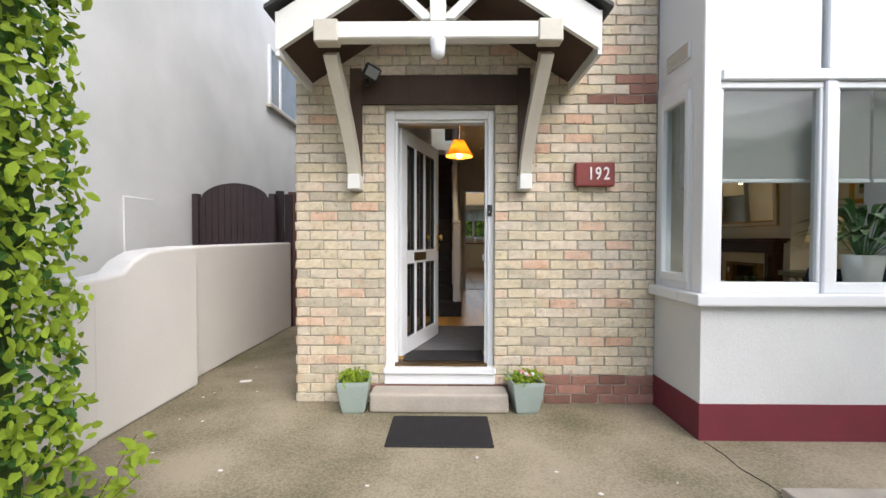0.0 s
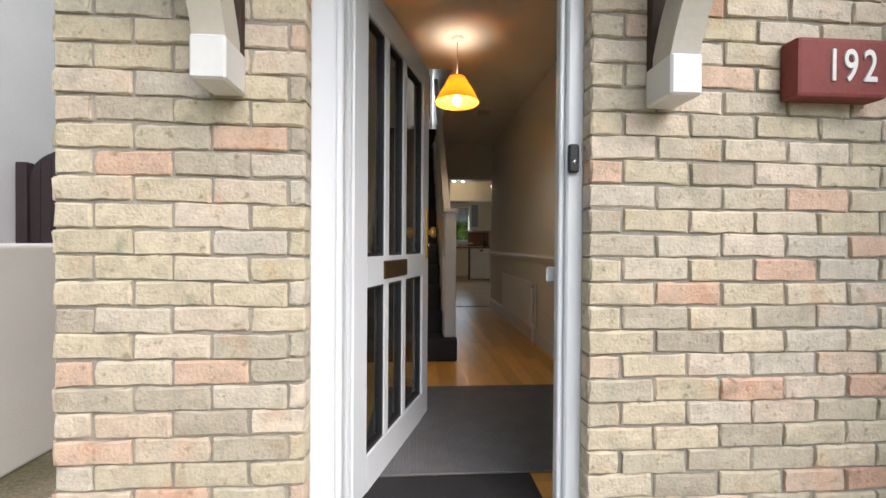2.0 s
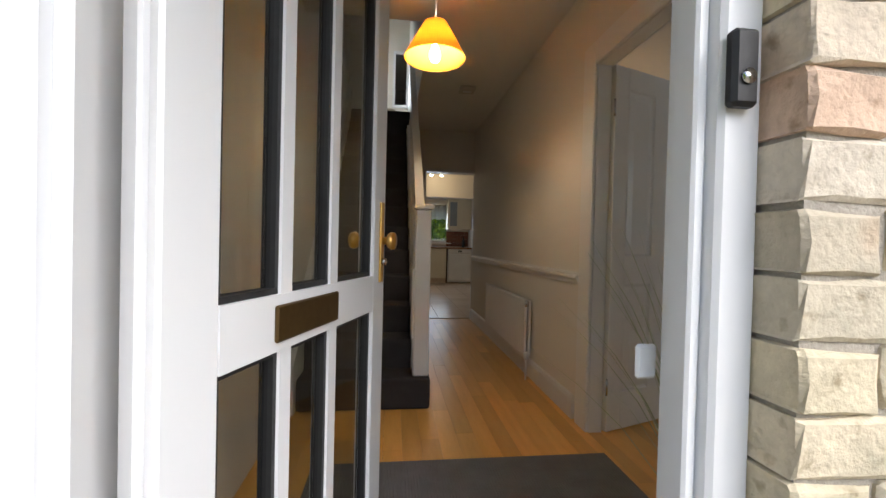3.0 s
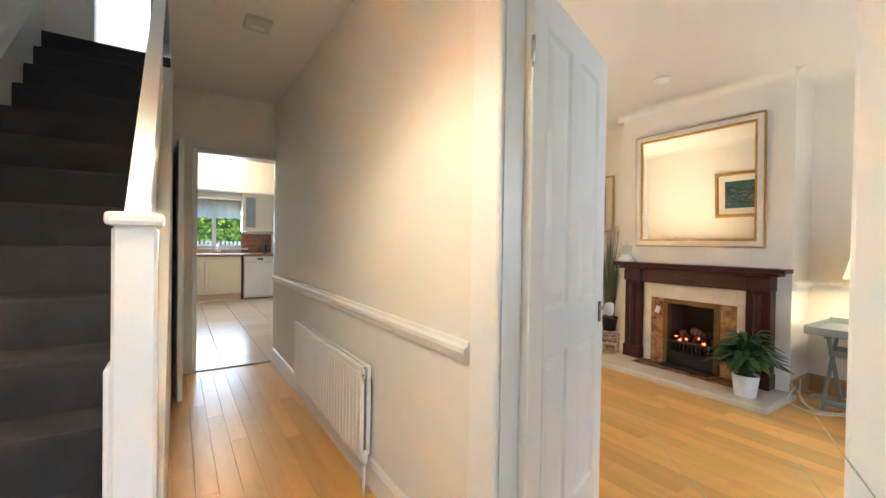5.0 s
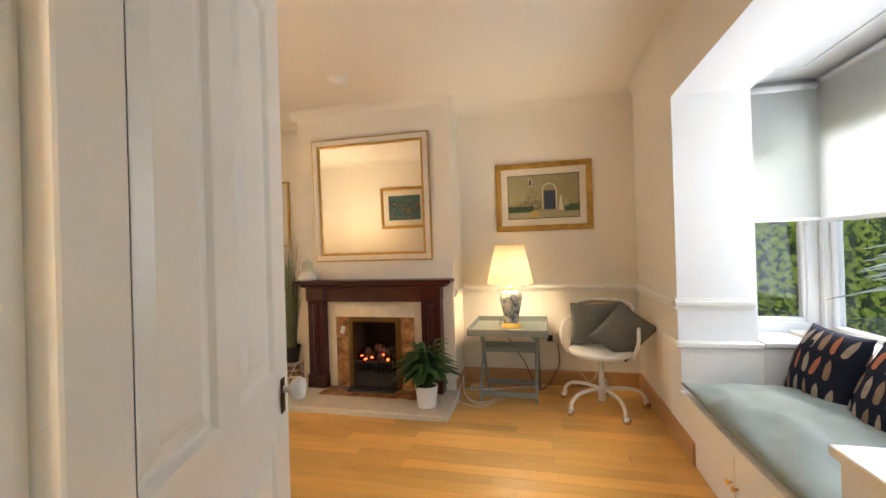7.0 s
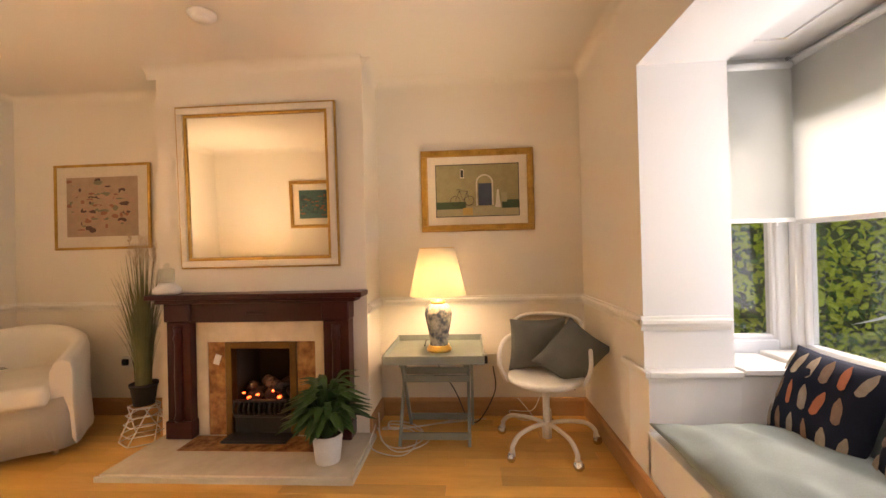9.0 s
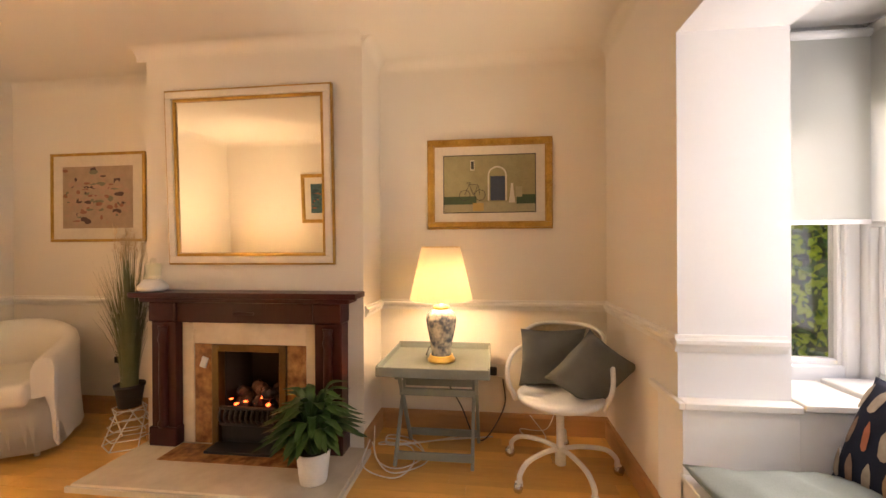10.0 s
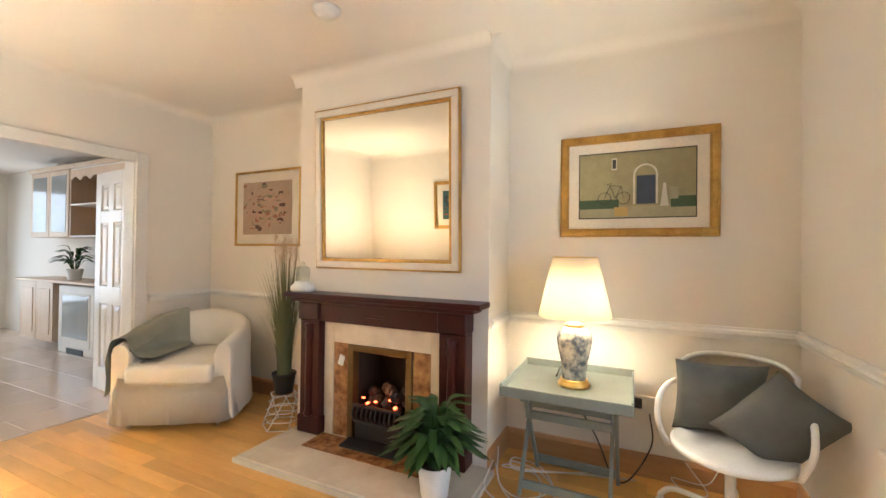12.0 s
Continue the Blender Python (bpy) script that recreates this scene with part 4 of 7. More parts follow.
for s in (-1, 1):
    pl8 = part("handle_plate", boxes((DW - 0.058, DW - 0.03, *sorted((s * DT / 2, s * (DT / 2 + 0.008))), 0.86, 1.13), bev=0.003, seg=2), M_BRASS, fd, "polished brass lock plate")
    part("knob", turned(lathe([(0.014, 0.0), (0.012, 0.014), (0.024, 0.02), (0.03, 0.03), (0.028, 0.042), (0.0, 0.047)], 28), pose(DW - 0.043, s * (DT / 2 + 0.008), 1.0, -90 * s, 0, 0)), M_BRASS, pl8)
    part("lock_cylinder", turned(lathe([(0.012, 0.0), (0.012, 0.012), (0.0, 0.013)], 14), pose(DW - 0.043, s * (DT / 2 + 0.008), 0.93, -90 * s, 0, 0)), M_CHROME, pl8)
part("edge_strip", boxes((-0.012, 0.0, -DT / 2 + 0.006, DT / 2 - 0.01, 0.01, H - 0.01), (-0.02, -0.012, -0.01, 0.012, 0.01, H - 0.01)), M_UPVC, fd)

bm = boxes((-0.515, 0.515, -0.205, -0.013, G, -0.145), bev=0.03, seg=3)
plain("door_step", bm, M_STEP, "worn stone doorstep before the front door", "step")
bm = boxes((-0.325, 0.35, -0.70, -0.265, G, G + 0.014), bev=0.005)
dm = thing("door_mat", "black rubber doormat on the concrete", "mat")
part("base", bm, M_RUBBER, dm)
for k in range(20):
    part("rib", boxes((-0.30 + 0.031 * k, -0.285 + 0.031 * k, -0.675, -0.29, G + 0.013, G + 0.017)), M_RUBBER, dm)

# number plaque with its numerals
sg = thing("house_number_sign", "dark red brick plaque with white house number", "sign", pose(1.18, -0.03, 1.487))
bm = boxes((-0.147, 0.147, -0.035, 0.03, -0.09, 0.09), bev=0.012, seg=2)
part("plaque", bm, M_SIGN, sg)


def letters(text, size, parent, m, material, depth=0.004):
    cu = bpy.data.curves.new("numeral", 'FONT')
    cu.body, cu.size, cu.extrude, cu.align_x, cu.align_y = text, size, depth, 'CENTER', 'CENTER'
    cu.offset = 0.0015
    ob = new("numeral", cu)
    bpy.context.view_layer.update()
    me = bpy.data.meshes.new_from_object(ob)
    bpy.data.objects.remove(ob)
    me.materials.clear()
    me.materials.append(material)
    o2 = part("numeral", me, material, parent, "white painted numeral")
    o2.matrix_basis = m
    return o2


for k, ch in enumerate("192"):
    letters(ch, 0.135, sg, pose((-0.035, 0.02, 0.083)[k], -0.036, 0.0, 90, 0, 0) @ Matrix.Diagonal((0.72, 1, 1, 1)), M_LETTER)


def square_planter(x, y, label, flowers):
    th = thing("flower_pot", label, "planter", pose(x, y, G, 0, 0, 4), "pots by the door")
    bm = bmesh.new()
    prof = [(0.075, 0.0), (0.085, 0.02), (0.105, 0.13), (0.118, 0.215), (0.118, 0.24), (0.105, 0.24), (0.1, 0.2)]
    rings = []
    for r, z in prof:
        rings.append([bm.verts.new((r * a, r * b, z)) for a, b in ((-1, -0.92), (-0.92, -1), (0.92, -1), (1, -0.92), (1, 0.92), (0.92, 1), (-0.92, 1), (-1, 0.92))])
    for a, b in zip(rings, rings[1:]):
        for k in range(8):
            bm.faces.new((a[k], a[(k + 1) % 8], b[(k + 1) % 8], b[k]))
    bm.faces.new(rings[0][::-1])
    part("pot", bm, M_SAGEPOT, th)
    part("soil", boxes((-0.1, 0.1, -0.1, 0.1, 0.19, 0.205)), M_SOIL, th)
    rr = np.random.default_rng(int(100 + x * 10))
    leaf_part("foliage", [((rr.normal(0, 0.05), rr.normal(0, 0.05), 0.22 + 0.075 * rr.random()), (rr.normal(0, 0.6), rr.normal(0, 0.6), 0.8)) for k in range(420)], 0.035, 31, M_HEDGE, th)
    for k in range(flowers):
        a = rr.uniform(0, 6.28)
        bm = bmesh.new()
        bmesh.ops.create_icosphere(bm, subdivisions=2, radius=0.014)
        for v in bm.verts:
            v.co *= 1 + 0.25 * noise.noise(v.co * 90 + Vector((k, 0, 0)))
        part("flower", turned(bm, pose(0.05 * math.cos(a) * (0.4 + 0.6 * rr.random()), -0.03 + 0.05 * math.sin(a), 0.285 + 0.02 * rr.random())), M_PINK if k % 3 else M_WHITEPETAL, th)


square_planter(-0.635, -0.135, "pale green square planter with yellow-green foliage", 0)
square_planter(0.645, -0.125, "pale green square planter with pink flowers", 9)
st = plain("stone_edging", boxes((1.72, 3.1, -1.35, -1.15, G, G + 0.05), bev=0.015, seg=2), M_STEP, "rough stone border edging on the concrete", "edging")
bm = bmesh.new()
tube(bm, [(1.69, -0.60, G), (1.71, -0.75, G), (1.70, -0.9, G), (1.74, -1.05, G), (1.75, -1.18, G)], 0.004, 5)
tagged(plain("ground_crack", bm, M_SOIL, "dark crack in the concrete", "crack"), kind="structure")
rr = np.random.default_rng(8)
for k in range(26):
    bm = bmesh.new()
    bmesh.ops.create_icosphere(bm, subdivisions=1, radius=1)
    r = rr.uniform(0.004, 0.013)
    for v in bm.verts:
        v.co = Vector((v.co.x * r * 1.4, v.co.y * r, v.co.z * r * 0.5)) * rr.uniform(0.7, 1.3)
    plain("fallen_petal", bm, M_WHITEPETAL, "pale fallen petal on the concrete", "petal", pose(rr.uniform(-1.9, 1.4), rr.uniform(-1.6, -0.75) if k > 6 else rr.uniform(-0.6, 1.2) , G + 0.003) if k > 6 else pose(rr.uniform(-2.0, -1.25), rr.uniform(-0.6, 1.2), G + 0.003))
plain("fallen_leaf", turned(boxes((-0.05, 0.05, -0.025, 0.025, 0, 0.01), bev=0.004), pose(-1.75, 0.45, G, 0, 0, 20)), M_WHITEPETAL, "pale scrap lying on the side path", "scrap")

# ---- hall and stairs ----
R, GO, SY = 0.19, 0.212, 2.07
sx0, sx1 = -0.55, 0.13
stairs = tagged(new("staircase"), "straight staircase with charcoal carpet and white balustrade", "staircase")
for n in range(1, 14):
    y = SY + GO * (n - 1)
    right = 0.24 if n == 1 else sx1
    bm = boxes((sx0, right, y, y + GO + 0.012, 0.0 if n < 3 else R * (n - 2), R * n), bev=0.018, seg=2)
    part("step", bm, M_CARPET, stairs)
top_y = SY + GO * 13
part("landing_nosing", boxes((-0.6, 0.2, top_y, top_y + 0.08, 2.5, 2.66), bev=0.015, seg=2), M_CARPET, stairs)
k = R / GO
part("wall_string", turned(prism([(SY - 0.05, 0.0), (SY - 0.05, 0.28), (top_y, 2.9), (top_y + 0.1, 2.9), (top_y + 0.1, 2.6), (SY + 0.25, 0.0)], -0.6, -0.55), Matrix(((0, 1, 0, 0), (1, 0, 0, 0), (0, 0, 1, 0), (0, 0, 0, 1)))), M_GLOSS, stairs)
part("outer_string", turned(prism([(SY + 0.2, R * 1.0), (SY + 0.2, 0.52), (4.3, 0.52 + (4.3 - SY - 0.2) * k), (4.3, 0.22 + (4.3 - SY - 0.2) * k)], 0.13, 0.165), Matrix(((0, 1, 0, 0), (1, 0, 0, 0), (0, 0, 1, 0), (0, 0, 0, 1)))), M_GLOSS, stairs)
newel = part("newel_post", boxes((0.132, 0.228, 2.10, 2.20, R, 1.21), bev=0.008), M_GLOSS, stairs)
part("newel_cap", boxes((0.118, 0.242, 2.085, 2.215, 1.21, 1.245), bev=0.012, seg=2), M_GLOSS, newel)
part("newel_block", boxes((0.118, 0.132, 2.10, 2.2, 0.42, 0.85), bev=0.005), M_GLOSS, newel)
hz = lambda y: 1.12 + (y - 2.2) * k
part("handrail", turned(prism([(2.2, hz(2.2) - 0.035), (4.6, hz(4.6) - 0.035), (4.6, hz(4.6) + 0.035), (2.2, hz(2.2) + 0.035)], 0.14, 0.2), Matrix(((0, 1, 0, 0), (1, 0, 0, 0), (0, 0, 1, 0), (0, 0, 0, 1)))), M_GLOSS, stairs)
for i in range(16):
    y = 2.3 + 0.115 * i
    zb = 0.45 + (y - SY - 0.2) * k
    part("baluster", boxes((0.15, 0.185, y - 0.018, y + 0.018, zb, hz(y) - 0.02)), M_GLOSS, stairs)
part("spandrel_panel", turned(prism([(2.2, 0.0), (5.02, 0.0), (5.02, 2.5), (SY + 0.2 + 2.1 / k, 2.5), (SY + 0.2, 0.42), (2.2, 0.36)], 0.166, 0.24), Matrix(((0, 1, 0, 0), (1, 0, 0, 0), (0, 0, 1, 0), (0, 0, 0, 1)))), M_PLASTER, stairs)
ud = thing("cupboard_door", "white under-stairs cupboard door standing ajar", "door", pose(0.245, 4.98, 0.01, 0, 0, -86))
part("leaf", boxes((0, 0.70, -0.018, 0.018, 0, 1.9), bev=0.004), M_GLOSS, ud)
part("handle", boxes((0.62, 0.65, 0.018, 0.032, 0.82, 1.0), bev=0.004), M_CHROME, ud)
bn = thing("wall_light", "small frosted wall light on the stair wall", "lamp", pose(-0.6, 3.9, 2.46))
part("body", turned(boxes((0, 0.04, -0.12, 0.12, -0.02, 0.02), bev=0.01, seg=2), pose(0, 0, 0, -35, 0, 0)), M_WHITEPOT, bn)
pf = thing("picture", "pale framed picture high on the stair wall", "picture", pose(-0.6, 4.4, 3.35))
part("frame", boxes((0.002, 0.02, -0.25, 0.25, -0.3, 0.3), bev=0.005), M_PAINTWOOD, pf)
part("print", boxes((0.02, 0.023, -0.2, 0.2, -0.25, 0.25)), M_MOUNT, pf)
up = tagged(new("window_landing"), "bright landing window with white frame", "window", kind="structure")
part("window_frame", boxes((-0.06, -0.02, 6.98, 7.06, 3.4, 4.4), (0.18, 0.22, 6.98, 7.06, 3.4, 4.4), (-0.02, 0.18, 6.98, 7.06, 3.4, 3.45), (-0.02, 0.18, 6.98, 7.06, 4.35, 4.4)), M_UPVC, up)
pp = part("pane", boxes((-0.02, 0.18, 7.02, 7.026, 3.45, 4.35)), M_GLASS, up)
pp.visible_shadow = False
vs = thing("basket", "brown woven basket on the landing", "basket", pose(-0.1, 5.6, 2.66))
part("body", lathe([(0.07, 0), (0.1, 0.08), (0.11, 0.2), (0.1, 0.24), (0.09, 0.24), (0.09, 0.1)], 20), M_RATTAN, vs)

# pendant
pd = thing("pendant_lamp", "mustard fabric cone pendant lamp, lit", "lamp", pose(0.20, 1.85, 2.03))
part("shade", lathe([(0.165, -0.02), (0.168, -0.015), (0.062, 0.175), (0.058, 0.175), (0.16, -0.012)], 36, False), M_SHADE2, pd)
part("cord", tube(bmesh.new(), [(0, 0, 0.12), (0, 0, 0.46)], 0.004, 6), M_CABLE_W, pd)
part("bulb", turned(lathe([(0.0, -0.05), (0.02, -0.04), (0.03, -0.015), (0.025, 0.01), (0.013, 0.04), (0.013, 0.08)], 16), pose(0, 0, 0.01)), M_BULB, pd)
part("ceiling_rose", turned(lathe([(0.05, 0.0), (0.045, -0.02), (0.01, -0.03)], 20), pose(0, 0, 0.47)), M_GLOSS, pd)
sd = thing("smoke_alarm", "small cream smoke alarm on the hall ceiling", "alarm", pose(0.67, 3.5, HC))
part("body", boxes((-0.075, 0.075, -0.075, 0.075, -0.035, 0.0), bev=0.012, seg=2), M_CREAM, sd)
part("grille", boxes((-0.04, 0.04, -0.02, 0.02, -0.04, -0.034), bev=0.003), M_PAINTWOOD, sd)


def radiator(x, y0, y1, z0, z1):
    th = thing("radiator", "white panel radiator below the dado rail", "radiator", pose(x, y0, z0))
    L, Hh = y1 - y0, z1 - z0
    part("panel", boxes((-0.012, 0.012, 0, L, 0, Hh), bev=0.01, seg=2), M_GLOSS, th)
    n = 26
    for i in range(n):
        yy = 0.03 + (L - 0.06) * (i + 0.5) / n
        part("rib", boxes((-0.0145, -0.011, yy - 0.016, yy + 0.016, 0.03, Hh - 0.03), bev=0.0015), M_GLOSS, th)
    part("rear_panel", boxes((0.03, 0.05, 0.02, L - 0.02, 0.01, Hh - 0.01)), M_GLOSS, th)
    part("valve", turned(lathe([(0.012, 0), (0.014, 0.02), (0.014, 0.04), (0.008, 0.05)], 12), pose(0.0, -0.02, Hh - 0.05)), M_CHROME, th)
    part("valve", turned(lathe([(0.016, 0), (0.018, 0.02), (0.018, 0.05), (0.01, 0.06)], 12), pose(0.0, -0.03, 0.0)), M_WHITEPOT, th)
    part("pipe", tube(bmesh.new(), [(0, -0.03, 0.02), (0, -0.03, -z0 + 0.0)], 0.008), M_GLOSS, th)


radiator(1.005, 2.6, 3.9, 0.15, 0.595)
cm = thing("hall_runner", "grey ribbed carpet mat inside the door", "mat")
part("base", boxes((-0.34, 1.04, 0.44, 1.48, 0.001, 0.009), bev=0.003), M_GREYMAT, cm)
bm = bmesh.new()
for k in range(110):
    x = -0.33 + 0.0124 * k
    lo = [bm.verts.new((x + dx, y, z)) for y in (0.45, 1.47) for dx, z in ((0, 0.0088), (0.0025, 0.0125), (0.006, 0.0125), (0.0085, 0.0088))]
    for q in range(3):
        bm.faces.new((lo[q], lo[q + 1], lo[q + 5], lo[q + 4]))
bmesh.ops.recalc_face_normals(bm, faces=bm.faces)
part("rib_field", bm, M_GREYMAT, cm)["kind"] = "stuff"
im = plain("entrance_mat", boxes((-0.30, 0.37, 0.12, 0.425, 0.003, 0.013), bev=0.004), M_RUBBER, "black rubber mat on the threshold", "mat")


def grass_plant(m, label, height, pot_r, pot_h, n, seed, spread, plumes):
    th = thing("grass_plant", label, "plant", m)
    part("pot", lathe([(pot_r * 0.75, 0), (pot_r, pot_h), (pot_r * 1.04, pot_h), (pot_r * 1.04, pot_h * 0.88), (pot_r * 0.9, pot_h * 0.85)], 24), M_BLACKPOT, th)
    part("soil", turned(lathe([(pot_r * 0.95, 0), (pot_r * 0.95, 0.01)], 20), pose(0, 0, pot_h * 0.82)), M_SOIL, th)
    rng = np.random.default_rng(seed)
    bm = bmesh.new()
    for i in range(n):
        a = rng.uniform(0, 6.28)
        r0 = pot_r * 0.6 * math.sqrt(rng.random())
        hh = height * rng.uniform(0.5, 1.0)
        lean = spread * rng.uniform(0.1, 1.0)
        w = rng.uniform(0.003, 0.006)
        prev = None
        sidev = Vector((-math.sin(a), math.cos(a), 0))
        for q in range(6):
            u = q / 5
            p = Vector((math.cos(a) * (r0 + lean * u * u), math.sin(a) * (r0 + lean * u * u), pot_h * 0.8 + hh * (u - 0.12 * lean / max(spread, 0.01) * u * u)))
            ww = w * (1 - u) + 0.0006
            cur = (bm.verts.new(p - sidev * ww), bm.verts.new(p + sidev * ww))
            if prev:
                bm.faces.new((prev[0], prev[1], cur[1], cur[0]))
            prev = cur
    ob = part("grass_blade", bm, M_GRASS if plumes else M_PALEGRASS, th)
    ob["kind"] = "stuff"
    for i in range(plumes):
        a = rng.uniform(0, 6.28)
        d = Vector((math.cos(a), math.sin(a), 0)) * spread * rng.uniform(0.1, 0.6)
        top = Vector((0, 0, pot_h * 0.8 + height * rng.uniform(0.92, 1.08))) + d
        bm = bmesh.new()
        tube(bm, spline([(0, 0, pot_h * 0.8), tuple(Vector((0, 0, height * 0.6)) + d * 0.4), tuple(top - Vector((0, 0, 0.14)))], 5), 0.0015, 4)
        part("stalk", bm, M_GRASS, th)
        bm = bmesh.new()
        for q in range(70):
            b = top + Vector((rng.normal(0, 0.008), rng.normal(0, 0.008), -0.15 * rng.random()))
            t2 = b + Vector((rng.normal(0, 0.014), rng.normal(0, 0.014), 0.04))
            s = Vector((0.0012, 0, 0))
            bm.faces.new([bm.verts.new(v) for v in (b - s, b + s, t2)])
        part("plume", bm, M_PLUME, th)
    return th


grass_plant(pose(0.86, 0.62, 0.0), "tall thin ornamental grass in the hall corner", 1.0, 0.09, 0.16, 46, 4, 0.55, 0)


def panel_door(name, label, w, h, m, knob, group="", six=False):
    """A panelled door, hinge at the origin, leaf along +x; the panels are sunk, with raised fields."""
    th = thing(name, label, "door", m, group)
    part("leaf", boxes((0.01, w - 0.01, -0.007, 0.007, 0.01, h - 0.01)), M_GLOSS, th)
    st, mid, mu = 0.105, w / 2, 0.045
    if six:
        rails = [(0, 0.2), (0.80, 0.95), (h - 0.46, h - 0.36), (h - 0.11, h)]
    else:
        rails = [(0, 0.2), (0.80, 0.95), (h - 0.11, h)]
    for a, b in ((0, st), (w - st, w)):
        part("stile", boxes((a, b, -0.02, 0.02, 0.0, h), bev=0.003), M_GLOSS, th)
    for z0, z1 in rails:
        part("rail", boxes((st, w - st, -0.0198, 0.0198, z0, z1)), M_GLOSS, th)
    for (q, z0), (z1, q2) in zip(rails, rails[1:]):
        part("muntin", boxes((mid - mu, mid + mu, -0.0198, 0.0198, z0, z1)), M_GLOSS, th)
        for a, b in ((st, mid - mu), (mid + mu, w - st)):
            bm = bmesh.new()
            for sg in (-1, 1):
                rings = []
                for ins, y in ((0.0, 0.0198), (0.004, 0.019), (0.012, 0.009), (0.02, 0.0075), (0.026, 0.0085), (0.05, 0.0155), (0.053, 0.0165)):
                    rings.append([bm.verts.new((x, sg * y, z)) for x, z in ((a + ins, z0 + ins), (b - ins, z0 + ins), (b - ins, z1 - ins), (a + ins, z1 - ins))])
                for ra, rb in zip(rings, rings[1:]):
                    for k in range(4):
                        bm.faces.new((ra[k], ra[(k + 1) % 4], rb[(k + 1) % 4], rb[k]))
                bm.faces.new(rings[-1])
            bmesh.ops.recalc_face_normals(bm, faces=bm.faces)
            part("panel", bm, M_GLOSS, th)
    if knob:
        for s in (-1, 1):
            kb = part("knob", turned(lathe([(0.01, 0), (0.009, 0.02), (0.024, 0.028), (0.03, 0.042), (0.026, 0.056), (0.0, 0.062)], 24), pose(w - 0.055, s * 0.02, 0.9, -90 * s, 0, 0)), M_WHITEPOT, th, "white ceramic knob")
            part("rose", boxes((w - 0.07, w - 0.04, *sorted((s * 0.02, s * 0.024)), 0.84, 0.93), bev=0.002), M_BRONZE, th)
        for z in (0.2, 1.7):
            part("hinge", turned(lathe([(0.006, 0), (0.006, 0.09)], 10), pose(-0.004, -0.02, z)), M_CHROME, th)
    return th


panel_door("living_room_door", "white four-panel door opened into the living room", 0.745, 1.975, pose(HW1 + 0.006, 1.70, 0.01, 0, 0, 19.5), True)

# ---- living room ----
fp = tagged(new("fireplace"), "mahogany fireplace with marble surround and brown marble slips", "fireplace")
X = BREAST
part("shelf", boxes((X - 0.19, X, 1.99, 3.46, 0.985, 1.02), bev=0.008, seg=2), M_MAHOG, fp)
part("shelf_moulding", boxes((X - 0.16, X, 2.04, 3.41, 0.955, 0.985), bev=0.01, seg=2), M_MAHOG, fp)
part("frieze", boxes((X - 0.115, X, 2.10, 3.36, 0.825, 0.955), bev=0.003), M_MAHOG, fp)
part("frieze_carving", boxes((X - 0.122, X - 0.11, 2.66, 2.80, 0.875, 0.895), bev=0.004), M_MAHOG, fp)
for y0, y1 in ((2.10, 2.27), (3.19, 3.36)):
    leg = part("leg", boxes((X - 0.115, X, y0, y1, 0.04, 0.825), bev=0.004), M_MAHOG, fp)
    part("plinth", boxes((X - 0.13, X, y0 - 0.01, y1 + 0.01, 0.04, 0.16), bev=0.006), M_MAHOG, leg)
    part("capital", boxes((X - 0.135, X, y0 - 0.008, y1 + 0.008, 0.83, 0.955), bev=0.008), M_MAHOG, leg)
    col = lathe([(0.03, 0.0), (0.036, 0.02), (0.026, 0.05), (0.03, 0.3), (0.026, 0.52), (0.034, 0.56), (0.026, 0.6), (0.034, 0.64)], 18)
    part("turned_column", turned(col, pose(X - 0.115, (y0 + y1) / 2, 0.16)), M_MAHOG, leg)
XS = X - 0.06
for q in ((XS, X, 2.27, 2.35, 0.04, 0.825), (XS, X, 3.11, 3.19, 0.04, 0.825), (XS, X, 2.35, 3.11, 0.68, 0.825)):
    part("marble_panel", boxes(q, bev=0.002), M_MARBLE, fp, "cream marble surround")
for y0, y1 in ((2.35, 2.48), (2.98, 3.11)):
    part("marble_slip", boxes((XS + 0.01, X, y0, y1, 0.04, 0.68)), M_BROWNMARBLE, fp, "brown veined marble slip")
part("fire_frame", boxes((XS - 0.01, X, 2.48, 2.525, 0.04, 0.68), (XS - 0.01, X, 2.935, 2.98, 0.04, 0.68), (XS - 0.01, X, 2.525, 2.935, 0.635, 0.68), bev=0.003), M_BRONZE, fp, "antique bronze fire frame")
part("fireback", boxes((4.66, 4.70, 2.505, 2.955, 0.0, 0.66), (X + 0.002, 4.66, 2.502, 2.525, 0, 0.66), (X + 0.002, 4.66, 2.935, 2.958, 0, 0.66), (X + 0.002, 4.66, 2.525, 2.935, 0.645, 0.658)), M_SOOT, fp)
gr = part("grate", boxes((X - 0.075, X + 0.0, 2.53, 2.93, 0.04, 0.055), (X - 0.05, X, 2.53, 2.93, 0.055, 0.17), (X - 0.085, X - 0.06, 2.54, 2.92, 0.17, 0.19), (X - 0.085, X - 0.06, 2.54, 2.92, 0.27, 0.29), bev=0.004), M_BLACK, fp, "black cast iron grate")
for i in range(11):
    y = 2.55 + 0.036 * i
    part("bar", tube(bmesh.new(), spline([(X - 0.07, y, 0.18), (X - 0.1, y, 0.23), (X - 0.072, y, 0.29)], 4), 0.008, 8), M_BLACK, gr)
rng = np.random.default_rng(12)
